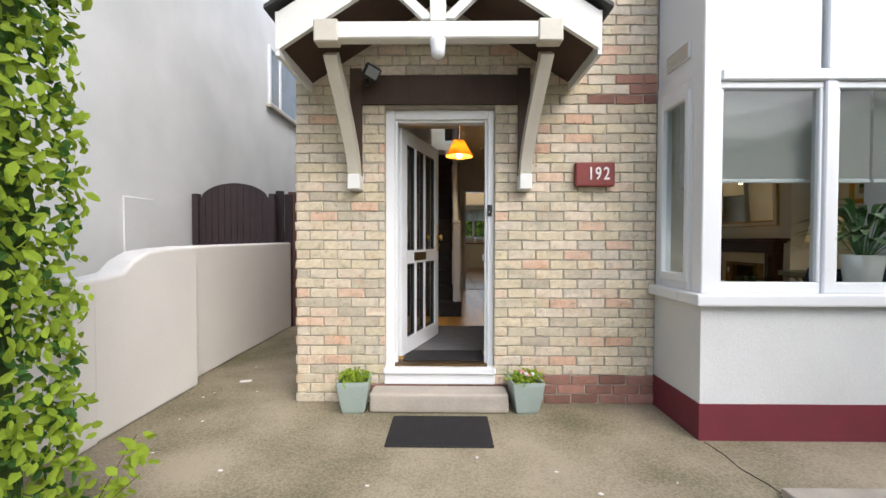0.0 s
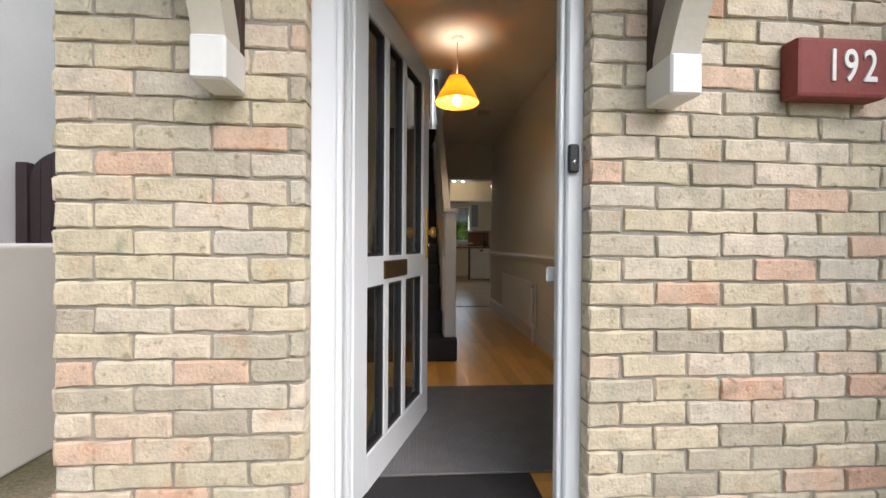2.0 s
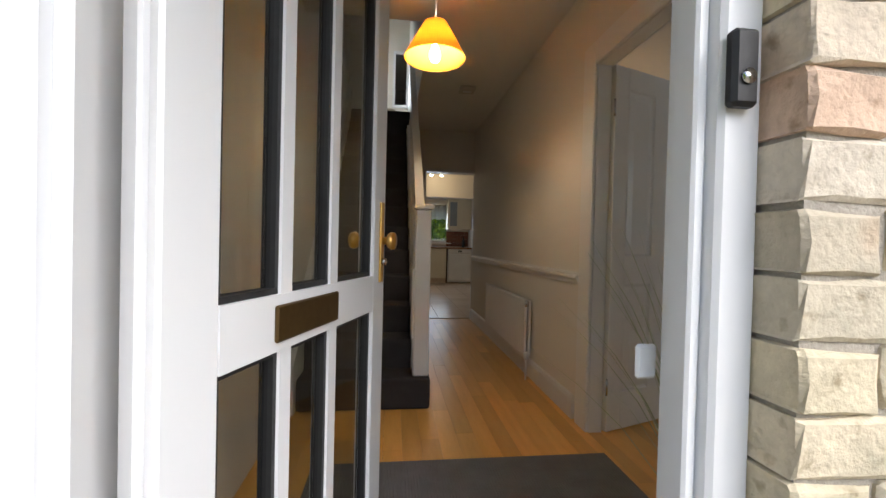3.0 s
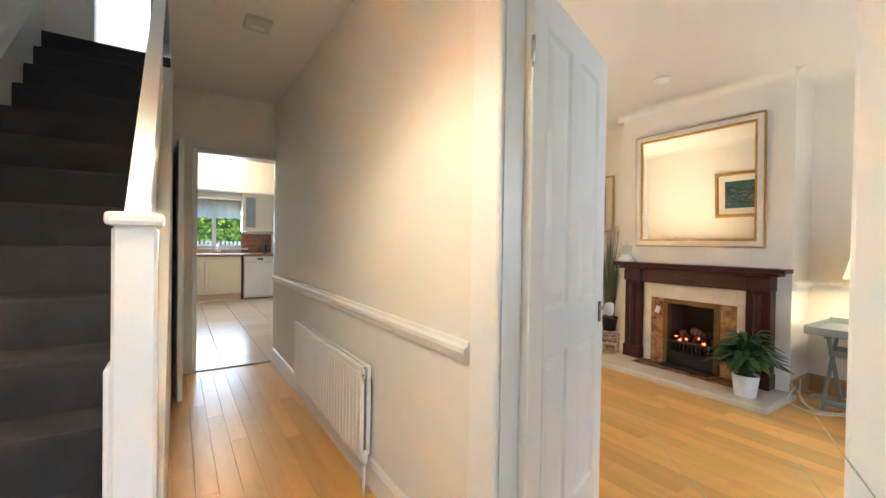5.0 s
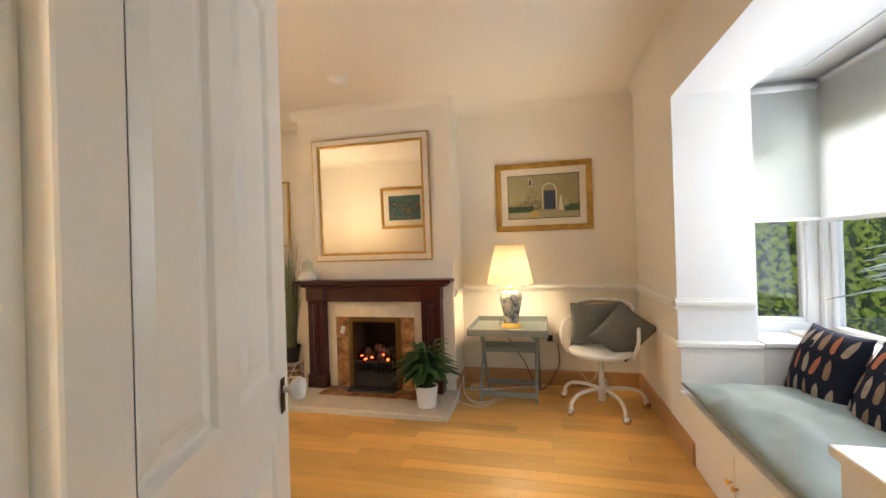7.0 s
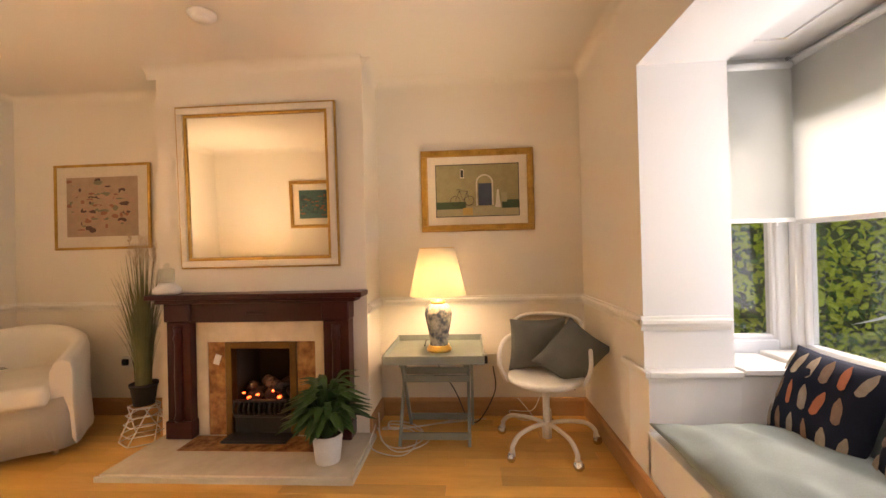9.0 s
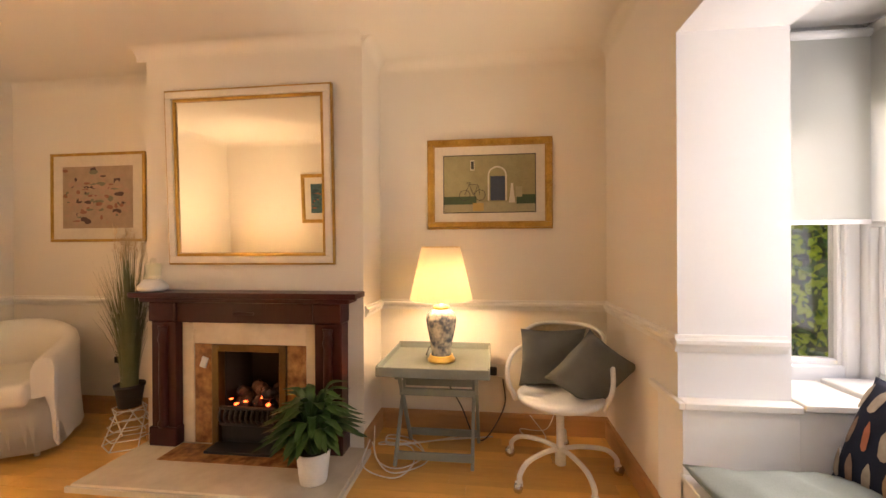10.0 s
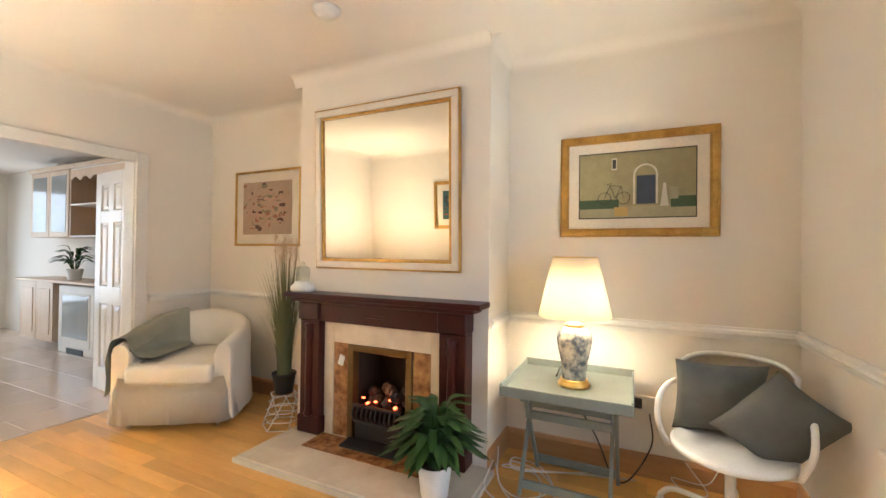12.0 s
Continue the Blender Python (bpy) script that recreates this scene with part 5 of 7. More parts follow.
for i in range(38):
    bm = bmesh.new()
    bmesh.ops.create_icosphere(bm, subdivisions=2, radius=rng.uniform(0.024, 0.042))
    for v in bm.verts:
        v.co *= 1 + 0.35 * noise.noise(v.co * 30 + Vector((i * 3.1, 0, 0)))
    c = (X - 0.03 + rng.uniform(0, 0.18), rng.uniform(2.56, 2.90), 0.26 + 0.03 * (i % 4) + rng.uniform(0, 0.02))
    ob = part("coal", turned(bm, pose(*c)), M_COAL, fp)
for y, z, s in ((2.62, 0.305, 0.018), (2.655, 0.35, 0.02), (2.70, 0.312, 0.014), (2.77, 0.318, 0.015), (2.835, 0.30, 0.018), (2.87, 0.335, 0.013)):
    bm = bmesh.new()
    bmesh.ops.create_icosphere(bm, subdivisions=2, radius=s * 0.62)
    for v in bm.verts:
        v.co = v.co * (1 + 1.3 * noise.noise(v.co * 80 + Vector((y * 50, 0, 0))))
        v.co.z *= 0.7
    part("ember", turned(bm, pose(X - 0.035, y, z - 0.01)), M_EMBER, fp, "glowing orange ember")
lamp("fire_glow", 'POINT', (X - 0.02, 2.73, 0.42), 0.08, (1.0, 0.3, 0.08), 0.06)
he = thing("hearth", "cream marble hearth slab with brown marble inset", "hearth")
part("slab", boxes((3.80, X - 0.0, 1.97, 3.44, 0.0, 0.038), bev=0.006), M_MARBLE, he)
part("inset", boxes((4.08, X - 0.07, 2.27, 3.18, 0.038, 0.042)), M_BROWNMARBLE, he)
part("ash_tray", boxes((4.17, X - 0.06, 2.51, 2.95, 0.042, 0.058), bev=0.003), M_BLACK, he)
part("edge_strip", boxes((3.785, 3.80, 1.955, 3.455, 0, 0.03), (3.80, X, 1.955, 1.97, 0, 0.03)), M_CREAM, he)
sw = thing("fire_switch", "small white switch on the marble slip", "switch", pose(XS + 0.008, 3.04, 0.56))
part("body", turned(boxes((-0.012, 0.0, -0.022, 0.022, -0.035, 0.035), bev=0.004), pose(0, 0, 0, 18, 0, 0)), M_WHITEPOT, sw)


def moulded_frame(th, w, h, bands, depth_sign=1):
    """Nested frame bands, in the y-z plane, facing -x: (outer inset, inner inset, thickness, material, label)."""
    for a, b, t, mm, lab in bands:
        y0, y1, z0, z1 = -w / 2 + a, w / 2 - a, -h / 2 + a, h / 2 - a
        d = b - a
        bm = boxes((-t, 0, y0, y1, z0, z0 + d), (-t, 0, y0, y1, z1 - d, z1), (-t, 0, y0, y0 + d, z0 + d, z1 - d), (-t, 0, y1 - d, y1, z0 + d, z1 - d), bev=min(0.006, d / 3), seg=2)
        part("frame_band", bm, mm, th, lab)


mi = thing("wall_mirror", "large square mirror in a silver and gold frame", "mirror", pose(X - 0.012, 2.745, 1.75, 0, -2, 0))
moulded_frame(mi, 1.135, 1.13, ((0.0, 0.012, 0.03, M_GOLD, "thin gilt rim"), (0.012, 0.055, 0.04, M_SILVER, "silver frame band"), (0.055, 0.075, 0.03, M_GOLD, "gold inner band")))
part("glass", boxes((-0.018, -0.012, -0.4925, 0.4925, -0.49, 0.49), bev=0.004), M_MIRROR, mi, "mirror glass with bevelled edge")


def picture(name, label, m, w, h, bands, mount, art):
    th = thing(name, label, "picture", m)
    moulded_frame(th, w, h, bands)
    b = bands[-1][1]
    part("mount", boxes((-0.012, -0.004, -w / 2 + b, w / 2 - b, -h / 2 + b, h / 2 - b)), M_MOUNT, th)
    a = b + mount
    art(th, w - 2 * a, h - 2 * a)
    return th


def flat(th, name, y0, y1, z0, z1, material, lift):
    part(name, boxes((-0.013 - 0.001 * lift, -0.0125 - 0.001 * (lift - 1), y0, y1, z0, z1)), material, th)


P_WALL, P_DOOR, P_GREEN, P_DARK, P_WHITE, P_YEL, P_FLOOR = (paint("olive_paint", (0.30, 0.27, 0.14)), paint("blue_grey_paint", (0.05, 0.065, 0.10)), paint("deep_green_paint", (0.05, 0.09, 0.04)),
    paint("dark_line_paint", (0.035, 0.035, 0.03)), paint("off_white_paint", (0.62, 0.58, 0.46)), paint("ochre_paint", (0.5, 0.34, 0.1)), paint("pale_olive_paint", (0.36, 0.33, 0.2)))


def art_door(th, w, h):
    # y runs to the left as seen, so the picture's right is -y
    flat(th, "painted_ground", -w / 2, w / 2, -h / 2, h / 2, P_DARK, 1)
    w, h = w - 0.012, h - 0.012
    flat(th, "painted_wall", -w / 2, w / 2, -h * 0.32, h / 2, P_WALL, 2)
    flat(th, "painted_floor", -w / 2, w / 2, -h / 2, -h * 0.32, P_FLOOR, 2)
    flat(th, "painted_hedge", w * 0.14, w / 2, -h * 0.36, -h * 0.22, P_GREEN, 3)
    flat(th, "painted_hedge", -w / 2, -w * 0.3, -h * 0.36, -h * 0.2, P_GREEN, 3)
    cx = -w * 0.09
    def arch(r, top, x):
        pts = [(-r, -h * 0.3), (r, -h * 0.3), (r, top)] + [(r * math.cos(q), top + r * math.sin(q)) for q in [math.pi * i / 12 for i in range(1, 12)]] + [(-r, top)]
        bm = prism([(p[0], p[1]) for p in pts], 0, 0.001)
        return turned(bm, Matrix(((0, 1, 0, x), (1, 0, 0, cx), (0, 0, 1, 0), (0, 0, 0, 1))))
    part("painted_arch", arch(w * 0.105, h * 0.14, -0.0168), P_WHITE, th)
    part("painted_arch", arch(w * 0.088, h * 0.14, -0.0178), P_WALL, th)
    flat(th, "painted_door", cx - w * 0.085, cx + w * 0.075, -h * 0.3, h * 0.13, P_DOOR, 6)
    flat(th, "painted_window", w * 0.16, w * 0.205, h * 0.24, h * 0.42, P_WHITE, 3)
    flat(th, "painted_window", w * 0.166, w * 0.199, h * 0.26, h * 0.4, P_DARK, 4)
    for c in (0.27, 0.10):
        bm = bmesh.new()
        tube(bm, [(-0.018, c * w + w * 0.058 * math.cos(q), -h * 0.2 + w * 0.058 * math.sin(q)) for q in [2 * math.pi * i / 24 for i in range(25)]], 0.0018, 5)
        part("painted_wheel", bm, P_DARK, th)
    bm = bmesh.new()
    for a, b in (((0.27, -0.2), (0.22, 0.0)), ((0.22, 0.0), (0.12, -0.02)), ((0.12, -0.02), (0.1, -0.2)), ((0.22, 0.0), (0.17, -0.2)), ((0.17, -0.2), (0.12, -0.02)), ((0.25, 0.02), (0.2, 0.03))):
        tube(bm, [(-0.018, a[0] * w, a[1] * h), (-0.018, b[0] * w, b[1] * h)], 0.0016, 5)
    part("painted_cycle_frame", bm, P_DARK, th)
    pts = [(-0.035, -0.34), (0.035, -0.34), (0.014, -0.06), (0.012, 0.0), (-0.012, 0.0), (-0.014, -0.06)]
    bm = prism([(p[0] * w, p[1] * h) for p in pts], 0, 0.001)
    part("painted_cone", turned(bm, Matrix(((0, 1, 0, -0.0195), (1, 0, 0, -w * 0.25), (0, 0, 1, 0), (0, 0, 0, 1)))), P_WHITE, th)
    flat(th, "painted_pot", -w * 0.36, -w * 0.29, -h * 0.24, -h * 0.06, P_FLOOR, 5)
    flat(th, "painted_crate", w * 0.06, w * 0.18, -h * 0.48, -h * 0.34, P_YEL, 6)


GB = ((0.0, 0.012, 0.022, M_GOLD, "gilded outer edge"), (0.012, 0.045, 0.03, M_GOLD, "gilded frame band"), (0.045, 0.052, 0.024, M_GOLD, "thin gilded slip"))
picture("painting", "painting of a doorway and bicycle in a gold frame", pose(PARTY - 0.004, 1.218, 1.732), 0.865, 0.63, GB, 0.06, art_door)


def blot_art(seed, base, cols):
    def art(th, w, h):
        flat(th, "painted_ground", -w / 2, w / 2, -h / 2, h / 2, base, 1)
        rg = random.Random(seed)
        for i in range(130):
            c = rg.choice(cols)
            y, z = rg.uniform(-0.46, 0.46) * w, rg.uniform(-0.3, 0.22) * h if i % 3 else rg.uniform(-0.45, 0.45) * h
            a, b = rg.uniform(0.02, 0.09) * w, rg.uniform(0.015, 0.06) * h
            q = [(max(-w / 2, min(w / 2, y + a * math.cos(t) * rg.uniform(0.6, 1))), max(-h / 2, min(h / 2, z + b * math.sin(t) * rg.uniform(0.6, 1)))) for t in [2 * math.pi * k / 9 for k in range(9)]]
            bm = prism(q, 0, 0.0003)
            part("brush_stroke", turned(bm, Matrix(((0, 1, 0, -0.0145 - 0.00004 * i), (1, 0, 0, 0), (0, 0, 1, 0), (0, 0, 0, 1)))), c, th)
    return art


PA, PB, PC, PD2, PE = paint("dusty_pink_paint", (0.46, 0.3, 0.22)), paint("brick_red_paint", (0.32, 0.14, 0.09)), paint("plum_paint", (0.1, 0.055, 0.05)), paint("sand_paint", (0.42, 0.31, 0.22)), paint("grey_green_paint_art", (0.2, 0.2, 0.13))
GB2 = ((0.0, 0.022, 0.022, M_GOLD, "thin gilded frame"),)
picture("painting", "impressionist street scene print in a thin gold frame", pose(PARTY - 0.004, 4.275, 1.70), 0.83, 0.70, GB2, 0.085, blot_art(4, PD2, [PA, PB, PC, PD2, PE, PA, PA]))
PT, PT2, PT3 = paint("teal_paint", (0.04, 0.11, 0.11)), paint("dark_teal_paint", (0.02, 0.06, 0.07)), paint("rust_paint", (0.26, 0.1, 0.05))
picture("painting", "teal abstract painting in a gold frame", pose(HW1 + 0.004, 3.5, 1.79, 0, 0, 180), 0.85, 0.70, GB, 0.09, blot_art(9, PT, [PT2, PT, PT2, PT3]))
sa = thing("smoke_alarm", "round white smoke alarm on the living room ceiling", "alarm", pose(3.76, 2.74, LC))
part("body", lathe([(0.0, -0.045), (0.04, -0.043), (0.055, -0.03), (0.06, -0.015), (0.075, -0.012), (0.075, 0.0)], 28), M_GLOSS, sa)

# jar on the mantelshelf
ja = thing("candle_jar", "glass jar lamp with a cream base on the mantelshelf", "jar", pose(4.26, 3.36, 1.02))
part("base", lathe([(0.07, 0), (0.085, 0.01), (0.085, 0.035), (0.06, 0.06), (0.05, 0.075)], 24), M_WHITEPOT, ja)
part("glass", lathe([(0.042, 0.075), (0.048, 0.1), (0.048, 0.16), (0.042, 0.175), (0.042, 0.172), (0.045, 0.16), (0.045, 0.1)], 24, False), M_CLEAR, ja)
part("stopper", lathe([(0.02, 0.175), (0.03, 0.18), (0.015, 0.19), (0.018, 0.205), (0.0, 0.215)], 16), M_CLEAR, ja)

# tray table
tt = thing("tray_table", "grey-green folding tray table with raised rim", "table", pose(4.385, 1.53, 0))
hx, hy = 0.285, 0.305
part("tray", boxes((-hx, hx, -hy, hy, 0.585, 0.597)), M_SAGE, tt)
for b in ((-hx - 0.012, -hx, -hy - 0.012, hy + 0.012, 0.57, 0.625), (hx, hx + 0.012, -hy - 0.012, hy + 0.012, 0.57, 0.64), (-hx, hx, -hy - 0.012, -hy, 0.57, 0.632), (-hx, hx, hy, hy + 0.012, 0.57, 0.632)):
    part("rim", boxes(b, bev=0.003), M_SAGE, tt)
for y in (-0.225, 0.225):
    for s in (-1, 1):
        yy = y + s * 0.012
        bm = boxes((-0.014, 0.014, yy - 0.010, yy + 0.010, -0.33, 0.335), bev=0.003)
        part("leg", turned(bm, pose(0, 0, 0.292, 0, s * 33, 0)), M_SAGE, tt)
for xx, zz in ((-0.16, 0.075), (0.16, 0.075), (-0.09, 0.425), (0.09, 0.425)):
    part("stretcher", boxes((xx - 0.011, xx + 0.011, -0.225, 0.225, zz - 0.022, zz + 0.022), bev=0.003), M_SAGE, tt)
for y in (-0.2, 0.2):
    part("bearer", boxes((-0.27, 0.27, y - 0.015, y + 0.015, 0.55, 0.57), bev=0.003), M_SAGE, tt)

tl = thing("table_lamp", "blue-grey patterned vase lamp with lit cream shade", "lamp", pose(4.36, 1.51, 0.597))
part("foot", lathe([(0.082, 0), (0.085, 0.012), (0.078, 0.022), (0.072, 0.03), (0.07, 0.04)], 32), M_BRASS, tl)
part("vase", lathe([(0.062, 0.04), (0.06, 0.06), (0.068, 0.12), (0.085, 0.2), (0.093, 0.25), (0.088, 0.285), (0.065, 0.31), (0.048, 0.32)], 36), M_VASE, tl)
part("neck", lathe([(0.05, 0.32), (0.05, 0.335), (0.02, 0.345), (0.014, 0.36), (0.014, 0.4)], 24), M_BRASS, tl)
part("shade", lathe([(0.19, 0.375), (0.191, 0.38), (0.118, 0.695), (0.116, 0.695), (0.187, 0.38)], 44, False), M_SHADE, tl)
part("shade_ring", tube(bmesh.new(), [(0.117 * math.cos(q), 0.117 * math.sin(q), 0.694) for q in [2 * math.pi * i / 32 for i in range(33)]], 0.003, 6), M_BRASS, tl)
part("bulb", turned(lathe([(0.0, 0.06), (0.02, 0.055), (0.03, 0.03), (0.025, 0.0), (0.013, -0.03), (0.013, -0.05)], 16), pose(0, 0, 0.45)), M_BULB, tl)


# side lamp towards the back of the room, whose glow the mirror shows
stb = copy_thing(tt, pose(1.93, 4.3, -0.15, 0, 0, 90))
stb.matrix_basis = pose(1.93, 4.3, 0, 0, 0, 90) @ Matrix.Diagonal((0.9, 0.9, 0.75, 1))
tagged(stb, "low grey-green tray table behind the armchairs", "table")
sl2 = copy_thing(tl, pose(1.95, 4.3, 0.452))
sl2.scale = (0.85, 0.85, 0.85)
tagged(sl2, "small patterned vase lamp lit on the low table", "lamp")


def cable(name, label, pts, r, material):
    return plain(name, tube(bmesh.new(), spline(pts, 8), r, 6), material, label, "cable")


cable("power_cable", "black lamp cable falling behind the table", [(4.46, 1.62, 0.605), (4.68, 1.62, 0.6), (4.72, 1.56, 0.42), (4.7, 1.42, 0.2), (4.66, 1.33, 0.012), (4.6, 1.24, 0.03), (4.72, 1.12, 0.2), (4.73, 1.13, 0.38)], 0.0045, M_CABLE_B)
for q, (dy, dx) in enumerate(((0, 0), (0.05, -0.1), (-0.03, -0.05))):
    cable("extension_cable", "white cable coiled on the floor by the skirting", [(4.42 + dx, 1.95, 0.15 - 0.04 * q), (4.28 + dx, 1.9 + dy, 0.02), (4.2 + dx, 1.75, 0.008), (4.35 + dx, 1.62 + dy, 0.01), (4.55 + dx, 1.72, 0.012), (4.6 + dx, 1.9, 0.014), (4.45, 1.86 + dy, 0.02), (4.55, 1.6, 0.012), (4.66, 1.4 - 0.1 * q, 0.01)], 0.004, M_CABLE_W)
cable("phone_cable", "thin pale cable looped below the chair", [(4.7, 0.95, 0.15), (4.66, 0.85, 0.02), (4.6, 0.95, 0.03), (4.66, 1.02, 0.07), (4.62, 0.86, 0.09), (4.68, 0.78, 0.2)], 0.003, M_CABLE_W)
so = thing("wall_socket", "white double socket with a black plug", "socket", pose(PARTY, 1.16, 0.43))
part("plate", boxes((-0.01, 0.0, -0.073, 0.073, -0.043, 0.043), bev=0.003), M_WHITEPOT, so)
part("plug", boxes((-0.04, -0.01, 0.01, 0.06, -0.028, 0.03), bev=0.008, seg=2), M_BLACK, so)
part("switch", boxes((-0.013, -0.009, -0.03, -0.018, 0.01, 0.03)), M_WHITEPOT, so)
so2 = thing("wall_socket", "white socket low on the alcove wall", "socket", pose(PARTY, 4.1, 0.43))
part("plate", boxes((-0.01, 0.0, -0.043, 0.043, -0.043, 0.043), bev=0.003), M_WHITEPOT, so2)
part("plug", boxes((-0.035, -0.01, -0.025, 0.025, -0.025, 0.025), bev=0.006), M_BLACK, so2)


def pillow_mesh(w, h, t, n=16, pinch=0.08):
    bm = bmesh.new()
    top, bot = [], []
    for j in range(n + 1):
        r1, r2 = [], []
        for i in range(n + 1):
            u, v = 2 * i / n - 1, 2 * j / n - 1
            prof = max(0.0, (1 - abs(u) ** 2.6)) ** 0.6 * max(0.0, (1 - abs(v) ** 2.6)) ** 0.6
            x = u * w / 2 * (1 - pinch * (1 - v * v) * abs(u) ** 3)
            z = v * h / 2 * (1 - pinch * (1 - u * u) * abs(v) ** 3)
            wr = 0.012 * noise.noise(Vector((u * 2.3, v * 2.3, w * 7))) * prof
            r1.append(bm.verts.new((x, -t / 2 * prof + wr, z)))
            r2.append(r1[-1] if i in (0, n) or j in (0, n) else bm.verts.new((x, t / 2 * prof + wr, z)))
        top.append(r1)
        bot.append(r2)
    for g, flip in ((top, 0), (bot, 1)):
        for j in range(n):
            for i in range(n):
                q = (g[j][i], g[j][i + 1], g[j + 1][i + 1], g[j + 1][i])
                f = bm.faces.new(q[::-1] if flip else q)
                f.smooth = True
    return bm


# swivel chair
ch = thing("swivel_chair", "white swivel chair on castors with a woven back", "chair", pose(4.26, 0.82, 0, 0, 0, -106) @ Matrix.Diagonal((1, 1, 0.95, 1)))
# the chair faces -y in its own frame
part("column", lathe([(0.03, 0.06), (0.03, 0.16), (0.022, 0.17), (0.022, 0.40)], 18), M_WHITEMETAL, ch)
for i in range(5):
    a = radians(72 * i + 20)
    c, s = math.cos(a), math.sin(a)
    leg = part("leg", tube(bmesh.new(), spline([(0.02 * c, 0.02 * s, 0.155), (0.12 * c, 0.12 * s, 0.165), (0.25 * c, 0.25 * s, 0.15), (0.31 * c, 0.31 * s, 0.10), (0.315 * c, 0.315 * s, 0.06)], 5), 0.014, 10), M_WHITEMETAL, ch)
    w = part("castor", turned(lathe([(0.0, -0.018), (0.024, -0.018), (0.03, -0.01), (0.03, 0.01), (0.024, 0.018), (0.0, 0.018)], 20), pose(0.325 * c, 0.325 * s, 0.03, 90, 0, 72 * i + 50)), M_CHROME, leg)
    part("castor_hood", turned(boxes((-0.018, 0.018, -0.014, 0.014, 0.03, 0.066), bev=0.008, seg=2), pose(0.32 * c, 0.32 * s, 0, 0, 0, 72 * i + 20)), M_WHITEMETAL, leg)
bm = bmesh.new()
n = 28
rings = []
for r, z in ((0.0, 0.425), (0.12, 0.425), (0.21, 0.435), (0.25, 0.455), (0.252, 0.475), (0.235, 0.485), (0.12, 0.468), (0.0, 0.462)):
    rings.append([bm.verts.new((r * (1.0 if abs(math.cos(2 * math.pi * i / n)) < 2 else 1) * math.cos(2 * math.pi * i / n) * 0.95, r * math.sin(2 * math.pi * i / n), z)) for i in range(n)])
for a, b in zip(rings, rings[1:]):
    for i in range(n):
        bm.faces.new((a[i], a[(i + 1) % n], b[(i + 1) % n], b[i])).smooth = True
bmesh.ops.remove_doubles(bm, verts=bm.verts, dist=0.0005)
part("seat", bm, M_WHITEPOT, ch, "white moulded seat")
bm = bmesh.new()
grid = []
for j in range(9):
    row = []
    for i in range(15):
        a = radians(-62 + 124 * i / 14)
        zz = 0.49 + 0.36 * j / 8
        rad = 0.25 + 0.02 * j / 8
        top = 1 - 0.12 * (abs(i - 7) / 7) ** 4
        row.append(bm.verts.new((rad * math.sin(a) * 0.95, rad * math.cos(a) + 0.03 * j / 8, 0.49 + 0.36 * j / 8 * top)))
    grid.append(row)
for j in range(8):
    for i in range(14):
        bm.faces.new((grid[j][i], grid[j][i + 1], grid[j + 1][i + 1], grid[j + 1][i])).smooth = True
rim = [v.co.copy() for v in grid[0]] and [r[0].co.copy() for r in grid] + [v.co.copy() for v in grid[-1][1:]] + [r[-1].co.copy() for r in grid[-2::-1]]
bmesh.ops.solidify(bm, geom=bm.faces[:], thickness=0.008)
part("backrest", bm, M_RATTAN, ch, "pale woven backrest")
part("back_rim", tube(bmesh.new(), rim, 0.012, 8), M_WHITEMETAL, ch)
for s in (-1, 1):
    part("arm", tube(bmesh.new(), spline([(s * 0.235, -0.08, 0.44), (s * 0.275, -0.1, 0.56), (s * 0.278, -0.06, 0.66), (s * 0.265, 0.05, 0.70), (s * 0.24, 0.14, 0.71)], 6), 0.013, 10), M_WHITEMETAL, ch)


def cushion(label, material, w, h, t, m):
    th = thing("cushion", label, "cushion", m)
    part("cover", pillow_mesh(w, h, t), material, th)
    return th


cushion("square dark grey linen cushion on the chair", M_CUSHION, 0.38, 0.37, 0.12, pose(4.37, 0.85, 0.63, 12, 0, -84))
cushion("dark grey linen cushion tilted against another", M_CUSHION, 0.37, 0.37, 0.13, pose(4.20, 0.66, 0.60, 20, 36, -72))


